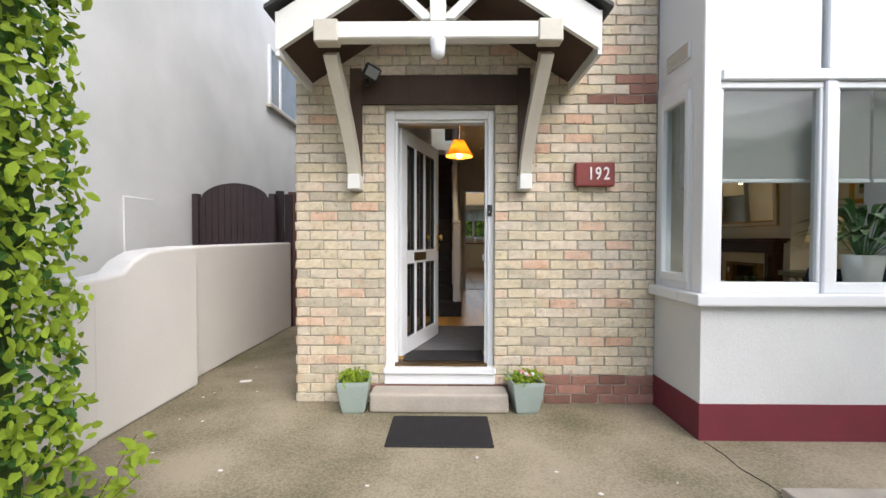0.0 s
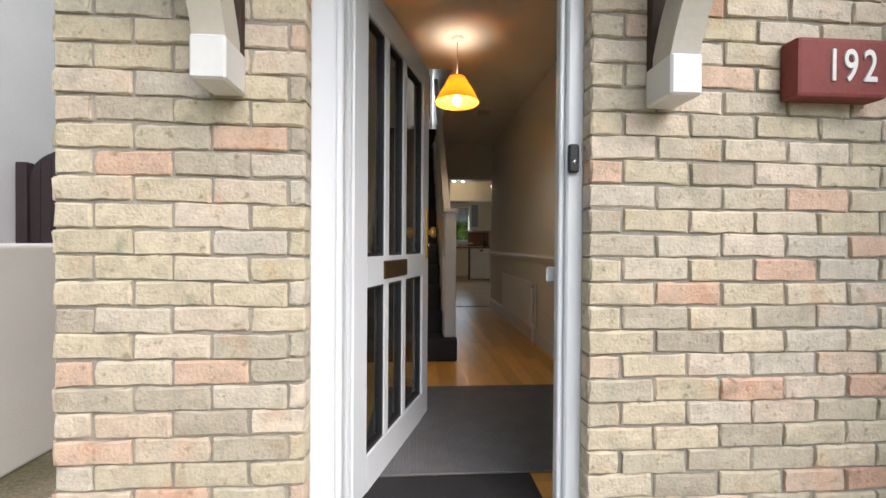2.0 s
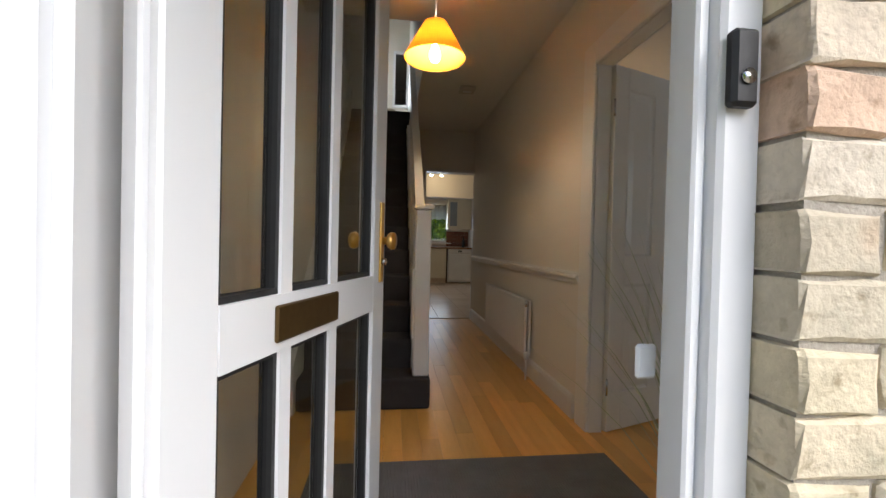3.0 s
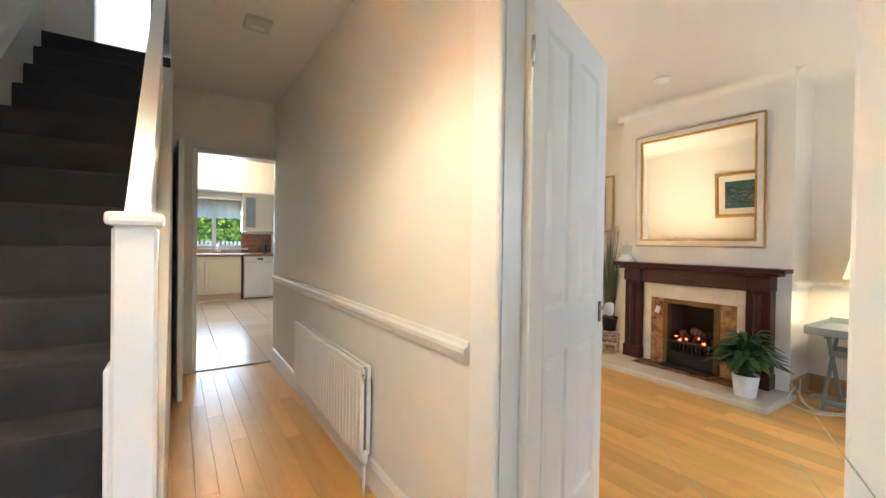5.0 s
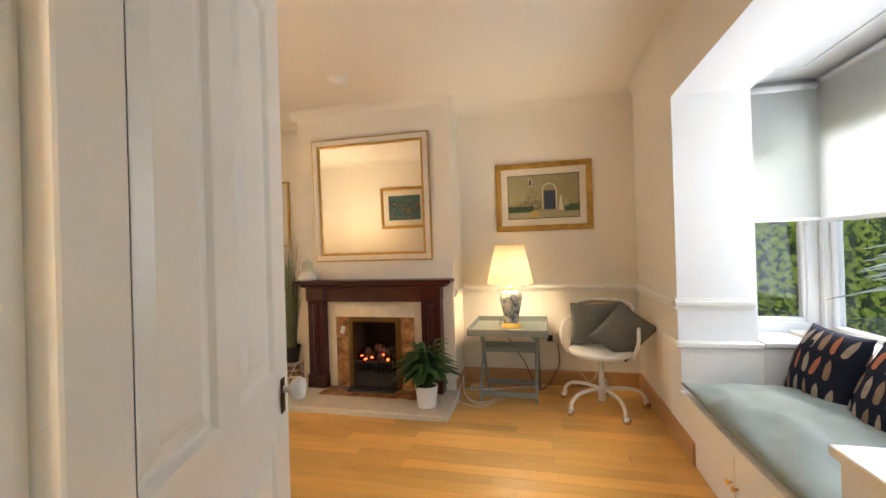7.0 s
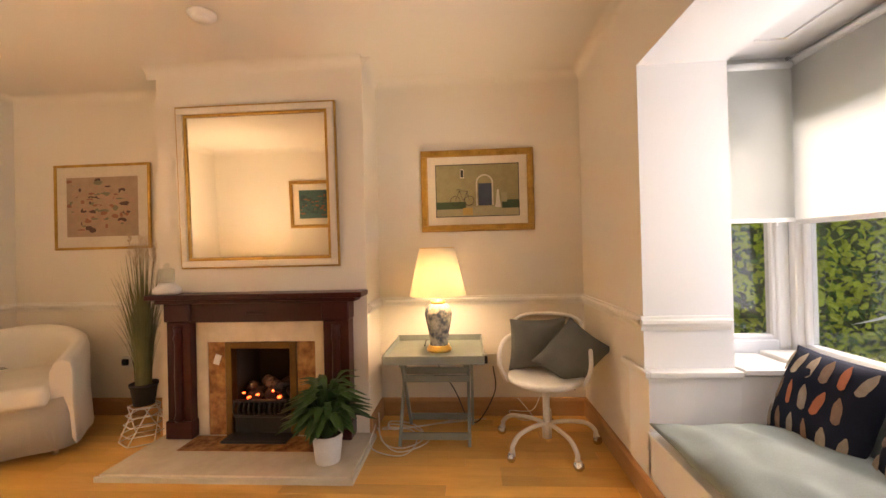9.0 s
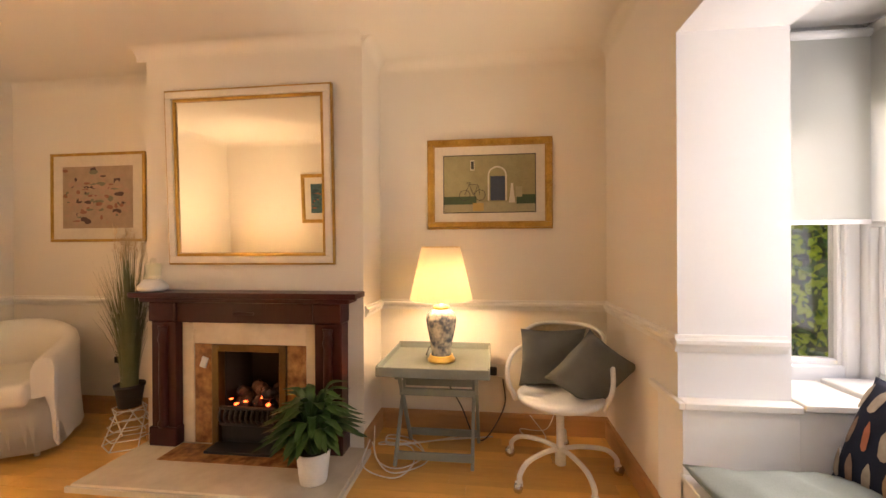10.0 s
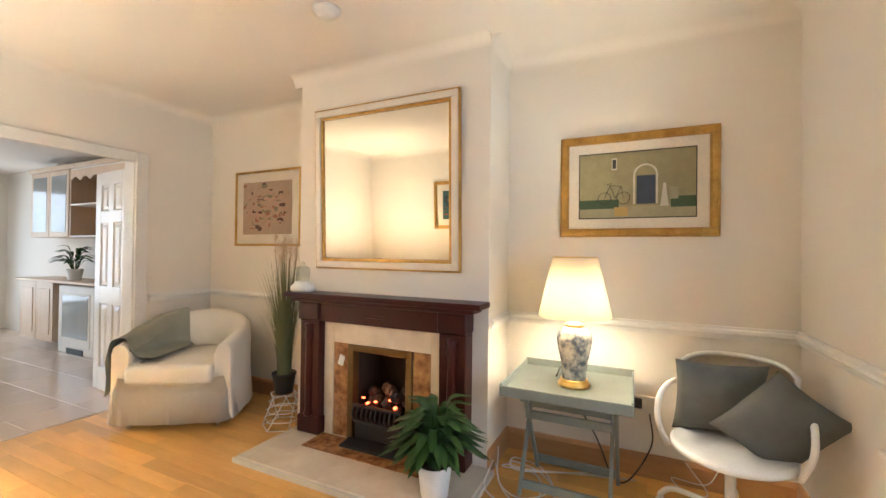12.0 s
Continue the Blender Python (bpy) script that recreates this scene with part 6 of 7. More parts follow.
def leafy_plant(m, label, n, seed, length, pot, pot_h, rad):
    th = thing("potted_plant", label, "plant", m)
    part("pot", lathe([(pot * 0.78, 0), (pot * 0.8, 0.005), (pot, pot_h), (pot * 0.93, pot_h), (pot * 0.9, pot_h * 0.85)], 32), M_WHITEPOT, th)
    part("soil", turned(lathe([(pot * 0.9, 0), (pot * 0.9, 0.008)], 24), pose(0, 0, pot_h * 0.85)), M_SOIL, th)
    rng = np.random.default_rng(seed)
    for i in range(n):
        a = 2.4 * i + rng.normal(0, 0.3)
        el = rng.uniform(0.15, 1.0)
        L = length * rng.uniform(0.7, 1.1)
        d = Vector((math.cos(a), math.sin(a), 0))
        side = Vector((-math.sin(a), math.cos(a), 0))
        bm = bmesh.new()
        reach = rad * (0.35 + 0.65 * (1 - el))
        base = Vector((0, 0, pot_h * 0.85)) + d * 0.02
        tip_h = pot_h + L * (0.25 + 0.75 * el)
        mid = base + d * reach * 0.55 + Vector((0, 0, (tip_h - base.z) * 0.85))
        end = base + d * (reach + L * 0.25) + Vector((0, 0, (tip_h - base.z) * (0.55 + 0.4 * el)))
        curve = spline([tuple(base), tuple(mid), tuple(end)], 7)
        m0 = 5
        tube(bm, curve[:m0 + 2], 0.0025, 5)
        prev = None
        leafpts = curve[m0:]
        for q, p in enumerate(leafpts):
            u = q / (len(leafpts) - 1)
            ww = 0.027 * math.sin(math.pi * min(1, u * 0.97 + 0.03)) ** 0.8 * (1 - 0.25 * u) + 0.0005
            cup = 0.3 * ww
            cur = [bm.verts.new(p - side * ww + Vector((0, 0, cup))), bm.verts.new(p), bm.verts.new(p + side * ww + Vector((0, 0, cup)))]
            if prev:
                for z in (0, 1):
                    bm.faces.new((prev[z], prev[z + 1], cur[z + 1], cur[z])).smooth = True
            prev = cur
        part("leaf", bm, M_LEAF, th)
    return th


leafy_plant(pose(3.98, 2.16, 0.038), "lush green leafy plant in a white pot on the hearth", 130, 21, 0.36, 0.09, 0.165, 0.22)
leafy_plant(pose(2.88, -0.37, 0.69), "green leafy plant in a white pot on the window board", 64, 22, 0.42, 0.115, 0.2, 0.36)
grass_plant(pose(4.33, 3.60, 0.245), "tall green grass plant with beige plumes in a black pot", 1.0, 0.085, 0.15, 300, 17, 0.17, 11)
ws = thing("wire_stand", "white wire plant stand on the floor", "stand", pose(4.33, 3.60, 0))
for zz, r in ((0.006, 0.15), (0.06, 0.137), (0.12, 0.122), (0.18, 0.108), (0.24, 0.095)):
    part("ring", tube(bmesh.new(), [(r * math.cos(q), r * math.sin(q), zz) for q in [2 * math.pi * i / 6 for i in range(7)]], 0.004, 6), M_WHITEMETAL, ws)
for i in range(6):
    a, b = 2 * math.pi * i / 6, 2 * math.pi * (i + 1) / 6
    part("strut", tube(bmesh.new(), [(0.15 * math.cos(a), 0.15 * math.sin(a), 0.006), (0.095 * math.cos(b), 0.095 * math.sin(b), 0.24)], 0.004, 6), M_WHITEMETAL, ws)

# tub armchair: faces -y in its own frame
ac = thing("tub_armchair", "cream slipcovered tub armchair with a throw", "armchair", pose(4.23, 4.47, 0, 0, 0, -58) @ Matrix.Diagonal((1.1, 1.1, 1.08, 1)))
def tub_point(a, q, z):
    """A place on the tub's plan at angle a: round the back, then straight along the arms."""
    if abs(a) <= math.pi / 2:
        return (0.37 * math.sin(a) * q, 0.36 * math.cos(a) * q, z)
    return (math.copysign(0.37 * q, a), -0.36 * (abs(a) - math.pi / 2) / radians(40), z)


bm = bmesh.new()
sec = []
n = 36
for i in range(n + 1):
    a = radians(-128 + 256 * i / n)
    back = max(0.0, math.cos(a * 0.62))
    hh = 0.56 + 0.16 * back ** 1.5
    fold = 0.01 * math.sin(i * 2.1)
    ring = [tub_point(a, q, z) for q, z in ((1.04 + fold, 0.05), (1.0, 0.3), (1.0, hh - 0.07), (0.97, hh - 0.02), (0.88, hh), (0.78, hh - 0.015), (0.72, hh - 0.07), (0.72, 0.3))]
    sec.append([bm.verts.new(p) for p in ring])
for a, b in zip(sec, sec[1:]):
    for q in range(7):
        bm.faces.new((a[q], b[q], b[q + 1], a[q + 1])).smooth = True
bm.faces.new(sec[0])
bm.faces.new(sec[-1][::-1])
bmesh.ops.recalc_face_normals(bm, faces=bm.faces)
part("tub_back", bm, M_SLIP, ac)
bm = boxes((-0.27, 0.27, -0.405, 0.25, 0.31, 0.44), bev=0.045, seg=4)
for f in bm.faces:
    f.smooth = True
part("seat_cushion", bm, M_SLIP, ac)
bm = bmesh.new()
pts = [(-0.37, -0.17), (-0.34, -0.36), (-0.1, -0.385), (0.1, -0.385), (0.34, -0.36), (0.37, -0.17)]
ring = []
curve = spline([(x, y, 0) for x, y in pts], 8)
for i, p in enumerate(curve):
    w = 0.01 * math.sin(i * 0.9) + 0.012 * math.sin(i * 0.37)
    ring.append((bm.verts.new((p.x * 0.96, p.y * 0.96, 0.35)), bm.verts.new((p.x, p.y, 0.25)), bm.verts.new((p.x * (1.04 + w), p.y * (1.03 + w), 0.05))))
for a, b in zip(ring, ring[1:]):
    for q in (0, 1):
        bm.faces.new((a[q], a[q + 1], b[q + 1], b[q])).smooth = True
bmesh.ops.solidify(bm, geom=bm.faces[:], thickness=0.01)
part("skirt", bm, M_SLIP, ac)
part("seat_base", boxes((-0.3, 0.3, -0.34, 0.25, 0.12, 0.31), bev=0.02), M_SLIP, ac)
for x, y in ((-0.28, -0.3), (0.28, -0.3), (-0.25, 0.25), (0.25, 0.25)):
    part("leg", turned(lathe([(0.014, 0), (0.02, 0.12)], 12), pose(x, y, 0)), M_PINE, ac)
# throw over the arm
th = thing("throw_blanket", "grey-green wool throw draped over the armchair", "throw", pose(4.23, 4.47, 0, 0, 0, -58) @ Matrix.Diagonal((1.1, 1.1, 1.08, 1)))
bm = bmesh.new()
rows = []
for j in range(19):
    v = j / 18
    ang = radians(-126 + 92 * v)
    cs, sn = math.sin(ang), math.cos(ang)
    back = max(0.0, math.cos(ang * 0.62))
    hh = 0.56 + 0.16 * back ** 1.5
    low = 0.2 + 0.3 * v
    seat = (0.45, 0.455)
    line = [(1.10, low), (1.09, (low + hh) / 2), (1.06, hh - 0.07), (1.01, hh - 0.005), (0.88, hh + 0.018), (0.76, hh + 0.004), (0.69, hh - 0.07), (0.66, (hh + 0.46) / 2), (0.60, 0.475), (0.42, 0.462), (0.25 - 0.1 * v, 0.46)]
    pts = spline([tub_point(ang, q, z) for q, z in line], 3)
    rows.append([bm.verts.new(p + Vector((cs, sn, 0)) * (0.012 * noise.noise(Vector((v * 7, i * 0.35, 2))) + 0.01) + Vector((0, 0, 0.018 + 0.008 * noise.noise(Vector((v * 6, i * 0.3, 8)))))) for i, p in enumerate(pts)])
for a0, b0 in zip(rows, rows[1:]):
    for q in range(len(a0) - 1):
        bm.faces.new((a0[q], a0[q + 1], b0[q + 1], b0[q])).smooth = True
bmesh.ops.recalc_face_normals(bm, faces=bm.faces)
part("cloth", bm, M_THROW, th)

# window seat
ws2 = tagged(new("bay_bench"), "white panelled bench seat built into the bay", "bench")
part("front", boxes((BR0, 3.66, FRONT - 0.03, FRONT + 0.004, 0.0, 0.335)), M_BAY, ws2)
part("top", boxes((BR0 + 0.004, 3.66, -0.33, FRONT + 0.012, 0.335, 0.36), bev=0.004), M_BAY, ws2)
part("side_wall", boxes((3.64, BR1 + 0.2, 0.0, FRONT + 0.004, 0.0, 0.63)), M_BAY, ws2)
part("side_wall", boxes((3.64, 3.8, -0.33, -0.001, 0.0, 0.63)), M_BAY, ws2)
part("ledge", boxes((3.615, BR1 + 0.25, FRONT + 0.006, FRONT + 0.03, 0.63, 0.66), (3.615, BR1 - 0.006, 0.0, FRONT + 0.006, 0.63, 0.66), bev=0.004), M_GLOSS, ws2)
part("window_board", boxes((BX0 + 0.12, BX1 - 0.1, -0.50, -0.27, 0.655, 0.69), (3.615, BX1 - 0.08, -0.27, -0.001, 0.64, 0.67), bev=0.005), M_GLOSS, ws2)
part("end_cupboard", boxes((BR0 + 0.005, 2.27, -0.27, FRONT, 0.36, 0.635)), M_BAY, ws2)
part("end_top", boxes((BR0 + 0.005, 2.29, -0.268, FRONT + 0.02, 0.635, 0.665), bev=0.004), M_GLOSS, ws2)
for x in (2.92, 2.98):
    part("knob", turned(lathe([(0.006, 0), (0.006, 0.012), (0.013, 0.018), (0.012, 0.026), (0, 0.028)], 14), pose(x, FRONT + 0.004, 0.17, -90, 0, 0)), M_BRASS, ws2)
# strip in a darker cream that draws the shade line between the bench doors
part("door_gap", boxes((2.947, 2.953, FRONT + 0.003, FRONT + 0.0055, 0.03, 0.3)), M_CREAM, ws2)
sc = thing("seat_cushion", "pale grey-green velvet seat pad on the window seat", "cushion", pose(2.93, 0.1, 0.36))
bm = pillow_mesh(1.32, 0.72, 0.16, 34, 0.02)
bm.transform(pose(0, 0, 0.06, -90, 0, 0))
for v in bm.verts:
    v.co.z = max(0.0, v.co.z + 0.022 * noise.noise(Vector((v.co.x * 5, v.co.y * 9, 2))))
part("pad", bm, M_VELVET, sc)


def print_cushion(m, seed):
    th = thing("cushion", "navy cushion with cream feather print", "cushion", m, "window seat cushions")
    w, h, t = 0.46, 0.42, 0.15
    part("cover", pillow_mesh(w, h, t, 18, 0.06), M_NAVY, th)
    rg = random.Random(seed)
    for j in range(3):
        for i in range(6):
            u, v = -0.8 + 0.32 * i + (0.1 if j % 2 else -0.02), -0.62 + 0.62 * j
            if abs(u) > 0.88:
                continue
            bm = bmesh.new()
            ctr = None
            ring = []
            lean, wob = rg.uniform(-0.2, 0.2), rg.uniform(0.7, 1.15)
            def on(uu, vv):
                prof = max(0.0, (1 - abs(uu) ** 2.6)) ** 0.6 * max(0.0, (1 - abs(vv) ** 2.6)) ** 0.6
                return Vector((uu * w / 2, -t / 2 * prof - 0.006, vv * h / 2))
            ctr = bm.verts.new(on(u, v))
            for q in range(14):
                a = 2 * math.pi * q / 14
                ru, rv = 0.085 * (1 - 0.3 * math.sin(a)) * wob * (1 + 0.14 * math.sin(5 * a)), 0.25 * (1 + 0.06 * math.sin(7 * a))
                ring.append(bm.verts.new(on(max(-0.97, min(0.97, u + ru * math.cos(a) + lean * rv * math.sin(a))), max(-0.95, min(0.95, v + rv * math.sin(a))))))
            for q in range(14):
                bm.faces.new((ctr, ring[q], ring[(q + 1) % 14])).smooth = True
            part("printed_feather", bm, rg.choice((M_FEATHER, M_FEATHER, M_FEATHER2, M_FEATHER2, M_CORAL)), th)
    return th


print_cushion(pose(3.36, -0.145, 0.60, -22, 0, 180), 1)
print_cushion(pose(2.88, -0.145, 0.60, -22, 0, 178), 2)

# ---- kitchen and dining room beyond ----
KY = 9.9


def cabinet(name, label, x0, x1, y0, y1, z0, z1, material, doors=1, group="", glass=None):
    """A unit whose doors look towards -y."""
    th = thing(name, label, "cabinet", pose((x0 + x1) / 2, y0, z0), group)
    w, d, h = (x1 - x0), y1 - y0, z1 - z0
    part("body", boxes((-w / 2, w / 2, 0.02, d, 0, h)), material, th)
    for k in range(doors):
        a, b = -w / 2 + w * k / doors + 0.004, -w / 2 + w * (k + 1) / doors - 0.004
        dr = part("door", boxes((a, b, 0.0, 0.02, 0.004, h - 0.004), bev=0.004), material, th)
        if glass and k in glass:
            part("pane", boxes((a + 0.06, b - 0.06, -0.004, 0.0, 0.08, h - 0.08)), M_FROST, dr)
        else:
            part("door_panel", boxes((a + 0.06, b - 0.06, -0.006, 0.0, 0.08, h - 0.08), bev=0.005), material, dr)
    return th


kx = [-0.5, 0.1, 0.72, 1.36]
for a, b in zip(kx, kx[1:]):
    cabinet("base_cabinet", "cream kitchen base unit under the window", a, b - 0.002, KY, 10.49, 0.12, 0.87, M_KCREAM, 1, "kitchen base units")
tagged(plain("kitchen_plinth", boxes((-0.5, 1.38, KY + 0.05, KY + 0.07, 0.0, 0.12)), M_PINE, "pale wood kitchen plinth", "plinth"), kind="structure")
dw = thing("dishwasher", "white dishwasher under the worktop", "dishwasher", pose(1.71, KY, 0))
part("body", boxes((-0.3, 0.3, 0.02, 0.58, 0.02, 0.87)), M_APPL, dw)
part("front", boxes((-0.29, 0.29, 0.0, 0.02, 0.05, 0.74), bev=0.008), M_APPL, dw)
part("control_panel", boxes((-0.29, 0.29, -0.006, 0.02, 0.75, 0.86), bev=0.006), M_APPL, dw)
part("display", boxes((-0.05, 0.05, -0.009, -0.006, 0.79, 0.83)), M_BLACK, dw)
# dark-coloured box put in for the shade of the gap between units
tagged(plain("dark_gap", boxes((1.36, 1.40, KY + 0.03, 10.49, 0.0, 0.87)), M_DARKWOOD, "dark filler for the shaded gap beside the dishwasher", "panel"), kind="structure")
tagged(plain("kitchen_wall_return", boxes((2.03, 2.2, 9.6, 10.5, 0, 2.5)), M_PLASTER, "cream wall end beside the dishwasher", "wall"), kind="structure")
plain("worktop", boxes((-0.5, 2.03, KY - 0.03, 10.49, 0.87, 0.91), bev=0.004), M_WORKTOP, "wood worktop over the kitchen units", "worktop")
spl = tagged(new("splashback"), "terracotta tiled splashback", "splashback", kind="structure")
tm = mesh_of(box(bmesh.new(), 0, 0.098, -0.008, 0, 0, 0.098, 0.002), "tile", M_SPLASH)
for i in range(6):
    for j in range(4):
        ob = new("tile", tm)
        ob.parent, ob.location = spl, (1.42 + 0.1 * i, 10.499, 0.93 + 0.1 * j)
cabinet("wall_cabinet", "cream wall unit with a glazed door", 1.40, 2.02, 10.12, 10.499, 1.38, 2.16, M_KCREAM, 2, "", (0,))
kw = tagged(new("window_kitchen"), "white framed kitchen window above the sink", "window", kind="structure")
part("window_frame", boxes((0.35, 0.41, 10.52, 10.6, 1.02, 1.95), (1.44, 1.5, 10.52, 10.6, 1.02, 1.95), (0.41, 1.44, 10.52, 10.6, 1.02, 1.08), (0.41, 1.44, 10.52, 10.6, 1.89, 1.95), (0.88, 0.95, 10.52, 10.6, 1.08, 1.89), bev=0.005), M_UPVC, kw)
for a, b in ((0.41, 0.88), (0.95, 1.44)):
    q = part("pane", boxes((a, b, 10.555, 10.561, 1.08, 1.89)), M_GLASS, kw)
    q.visible_shadow = False
part("sill", boxes((0.3, 1.55, 10.40, 10.52, 0.99, 1.02), bev=0.004), M_GLOSS, kw)
bm = bmesh.new()
prev = None
for i in range(49):
    u = i / 48
    x, y = 0.36 + 1.13 * u, 10.46 + 0.012 * math.sin(u * 60)
    cur = (bm.verts.new((x, y, 2.0)), bm.verts.new((x, y + 0.004, 1.66 - 0.03 * abs(math.sin(u * math.pi * 6)))))
    if prev:
        bm.faces.new((prev[0], prev[1], cur[1], cur[0])).smooth = True
    prev = cur
plain("window_pelmet", bm, M_BLIND, "white scalloped window valance in the kitchen", "valance")
plain("pelmet_board", boxes((0.2, 1.40, 10.2, 10.45, 2.02, 2.12), bev=0.01), M_KCREAM, "cream pelmet above the kitchen window", "pelmet")
tp = thing("kitchen_tap", "chrome kitchen mixer tap at the sink", "tap", pose(0.95, 10.25, 0.91))
part("spout", tube(bmesh.new(), spline([(0, 0, 0), (0, 0, 0.12), (0, -0.06, 0.18), (0, -0.14, 0.15)], 6), 0.012, 10), M_CHROME, tp)
part("lever", boxes((0.012, 0.07, -0.01, 0.01, 0.05, 0.065), bev=0.003), M_CHROME, tp)
bt = thing("bottle", "dark bottle on the kitchen worktop", "bottle", pose(1.86, 10.3, 0.91))
part("body", lathe([(0.035, 0), (0.038, 0.01), (0.038, 0.16), (0.014, 0.22), (0.014, 0.28)], 16), M_BLACKPOT, bt)
sl = thing("spotlight_bar", "kitchen ceiling spotlight bar with two lit bulbs", "lamp", pose(0.82, 7.6, 2.43))
part("stem", boxes((-0.02, 0.02, -0.02, 0.02, 0.0, 0.07)), M_CHROME, sl)
part("bar", boxes((-0.2, 0.2, -0.02, 0.02, -0.02, 0.0), bev=0.004), M_CHROME, sl)
for x in (-0.1, 0.1):
    part("spot", turned(lathe([(0.02, -0.02), (0.035, -0.09), (0.032, -0.09)], 16, False), pose(x, 0, -0.0)), M_CHROME, sl)
    part("bulb", turned(lathe([(0.0, -0.12), (0.03, -0.105), (0.032, -0.085), (0.0, -0.08)], 16), pose(x, 0, 0)), M_BULB, sl)
gw = tagged(new("window_garden"), "wide glazed garden door at the dining end", "window", kind="structure")
part("window_frame", boxes((2.2, 2.28, 10.55, 10.63, 0, 2.1), (4.22, 4.3, 10.55, 10.63, 0, 2.1), (3.2, 3.3, 10.55, 10.63, 0, 2.1), (2.28, 3.2, 10.55, 10.63, 2.02, 2.1), (3.3, 4.22, 10.55, 10.63, 2.02, 2.1), (2.28, 3.2, 10.55, 10.63, 0, 0.1), (3.3, 4.22, 10.55, 10.63, 0, 0.1), bev=0.005), M_UPVC, gw)
for a, b in ((2.28, 3.2), (3.3, 4.22)):
    q = part("pane", boxes((a, b, 10.58, 10.586, 0.1, 2.02)), M_GLASS, gw)
    q.visible_shadow = False
hedge("hedge", "green hedge at the end of the back garden", -2.5, 7.0, 15.0, 15.8, 2.6, 31, 6000, 0.12, ("y-",), 20)
gf = thing("garden_fence", "white picket fence in the back garden", "fence", pose(1.0, 13.5, G))
for i in range(30):
    part("picket", boxes((-1.5 + 0.1 * i, -1.44 + 0.1 * i, 0, 0.02, 0, 1.45)), M_PAINTWOOD, gf)
part("rail", boxes((-1.5, 1.5, 0.02, 0.05, 1.2, 1.28)), M_PAINTWOOD, gf)

# dresser along the dining wall: units face -x
def side_unit(name, label, y0, y1, z0, z1, depth, material, doors, glass=False, back=5.06, front_material=None):
    th = thing(name, label, "cabinet", pose(back, y0, z0))
    w, h = y1 - y0, z1 - z0
    part("body", boxes((-depth + 0.02, 0.0, 0, w, 0, h)), material, th)
    for k in range(doors):
        a, b = w * k / doors + 0.004, w * (k + 1) / doors - 0.004
        dr = part("door", boxes((-depth, -depth + 0.02, a, b, 0.004, h - 0.004), bev=0.004), front_material or material, th)
        if glass:
            part("pane", boxes((-depth - 0.004, -depth, a + 0.06, b - 0.06, 0.07, h - 0.07)), M_FROST, dr)
        else:
            part("door_panel", boxes((-depth - 0.006, -depth, a + 0.07, b - 0.07, 0.09, h - 0.09), bev=0.006), front_material or material, dr)
    return th


side_unit("base_cabinet", "pale maple dining base unit", 7.95, 8.85, 0.1, 0.87, 0.40, M_PINE, 2)
rc = side_unit("radiator_cover", "white radiator cover with grey mesh panels", 6.2, 7.85, 0.0, 0.84, 0.38, M_PAINTWOOD, 2)
for k in range(2):
    part("mesh_panel", boxes((-0.39, -0.384, 0.12 + 0.82 * k, 0.72 + 0.82 * k, 0.2, 0.72)), M_FROST, rc)
    # no opening is cut: a black slab stands for its dark inside
    part("foot_cutout", boxes((-0.39, -0.379, 0.22 + 0.82 * k, 0.6 + 0.82 * k, 0.0, 0.07)), M_BLACK, rc)
plain("dresser_top", boxes((4.62, 5.06, 6.2, 8.9, 0.87, 0.90), bev=0.004), M_PINE, "pale wood dresser top along the dining wall", "worktop")
side_unit("wall_cabinet", "maple wall unit with glazed doors", 7.75, 8.75, 1.45, 2.32, 0.34, M_PINE, 2, True)
os_ = thing("open_shelf_unit", "maple open shelf unit with scalloped top and brown back", "shelf", pose(5.06, 6.3, 1.45))
part("back_panel", boxes((-0.02, 0, 0, 1.44, 0, 0.87)), M_BROWNBACK, os_)
part("side", boxes((-0.33, -0.02, 0, 0.02, 0, 0.87)), M_PINE, os_)
part("side", boxes((-0.33, -0.02, 1.42, 1.44, 0, 0.87)), M_PINE, os_)
for zz in (0.0, 0.4, 0.85):
    part("shelf", boxes((-0.33, -0.02, 0.02, 1.42, zz, zz + 0.02)), M_PAINTWOOD, os_)
pts = [(0.02, 0.85), (1.42, 0.85)] + [(1.42 - 1.4 * i / 40, 0.70 + 0.06 * abs(math.sin(i / 40 * math.pi * 6))) for i in range(41)]
part("scalloped_rail", turned(prism(pts, -0.34, -0.325), Matrix(((0, 1, 0, 0), (1, 0, 0, 0), (0, 0, 1, 0), (0, 0, 0, 1)))), M_PINE, os_)
leafy_plant(pose(4.84, 7.85, 0.90), "trailing green plant on the dresser top", 40, 44, 0.34, 0.09, 0.14, 0.2)
plain("cornice_top", boxes((4.70, 5.06, 6.25, 8.8, 2.32, 2.38), bev=0.01), M_PINE, "maple cornice over the wall units", "cornice")
panel_door("dining_door", "white six-panel door folded back at the dining opening", 0.62, 2.0, pose(4.10, 5.2, 0.01, 0, 0, 85), False, six=True)

# ---- pieces: planks, tiles, bricks ----
sub = structure("floor", boxes((-0.6, HW1, FRONT, 5.05, -0.08, -0.012), (HW1, 5.06, FRONT, 5.05, -0.08, -0.012), (-0.42, 0.64, 0.1, FRONT, -0.08, -0.012), (HW0, HW1, 0.945, 1.72, -0.08, -0.01)), M_DARKWOOD, "honey oak plank floor", "floor")


def piece_mesh(name, sx, sy, sz, bev, material):
    return mesh_of(box(bmesh.new(), 0, sx, 0, sy, -sz, 0, bev), name, material)


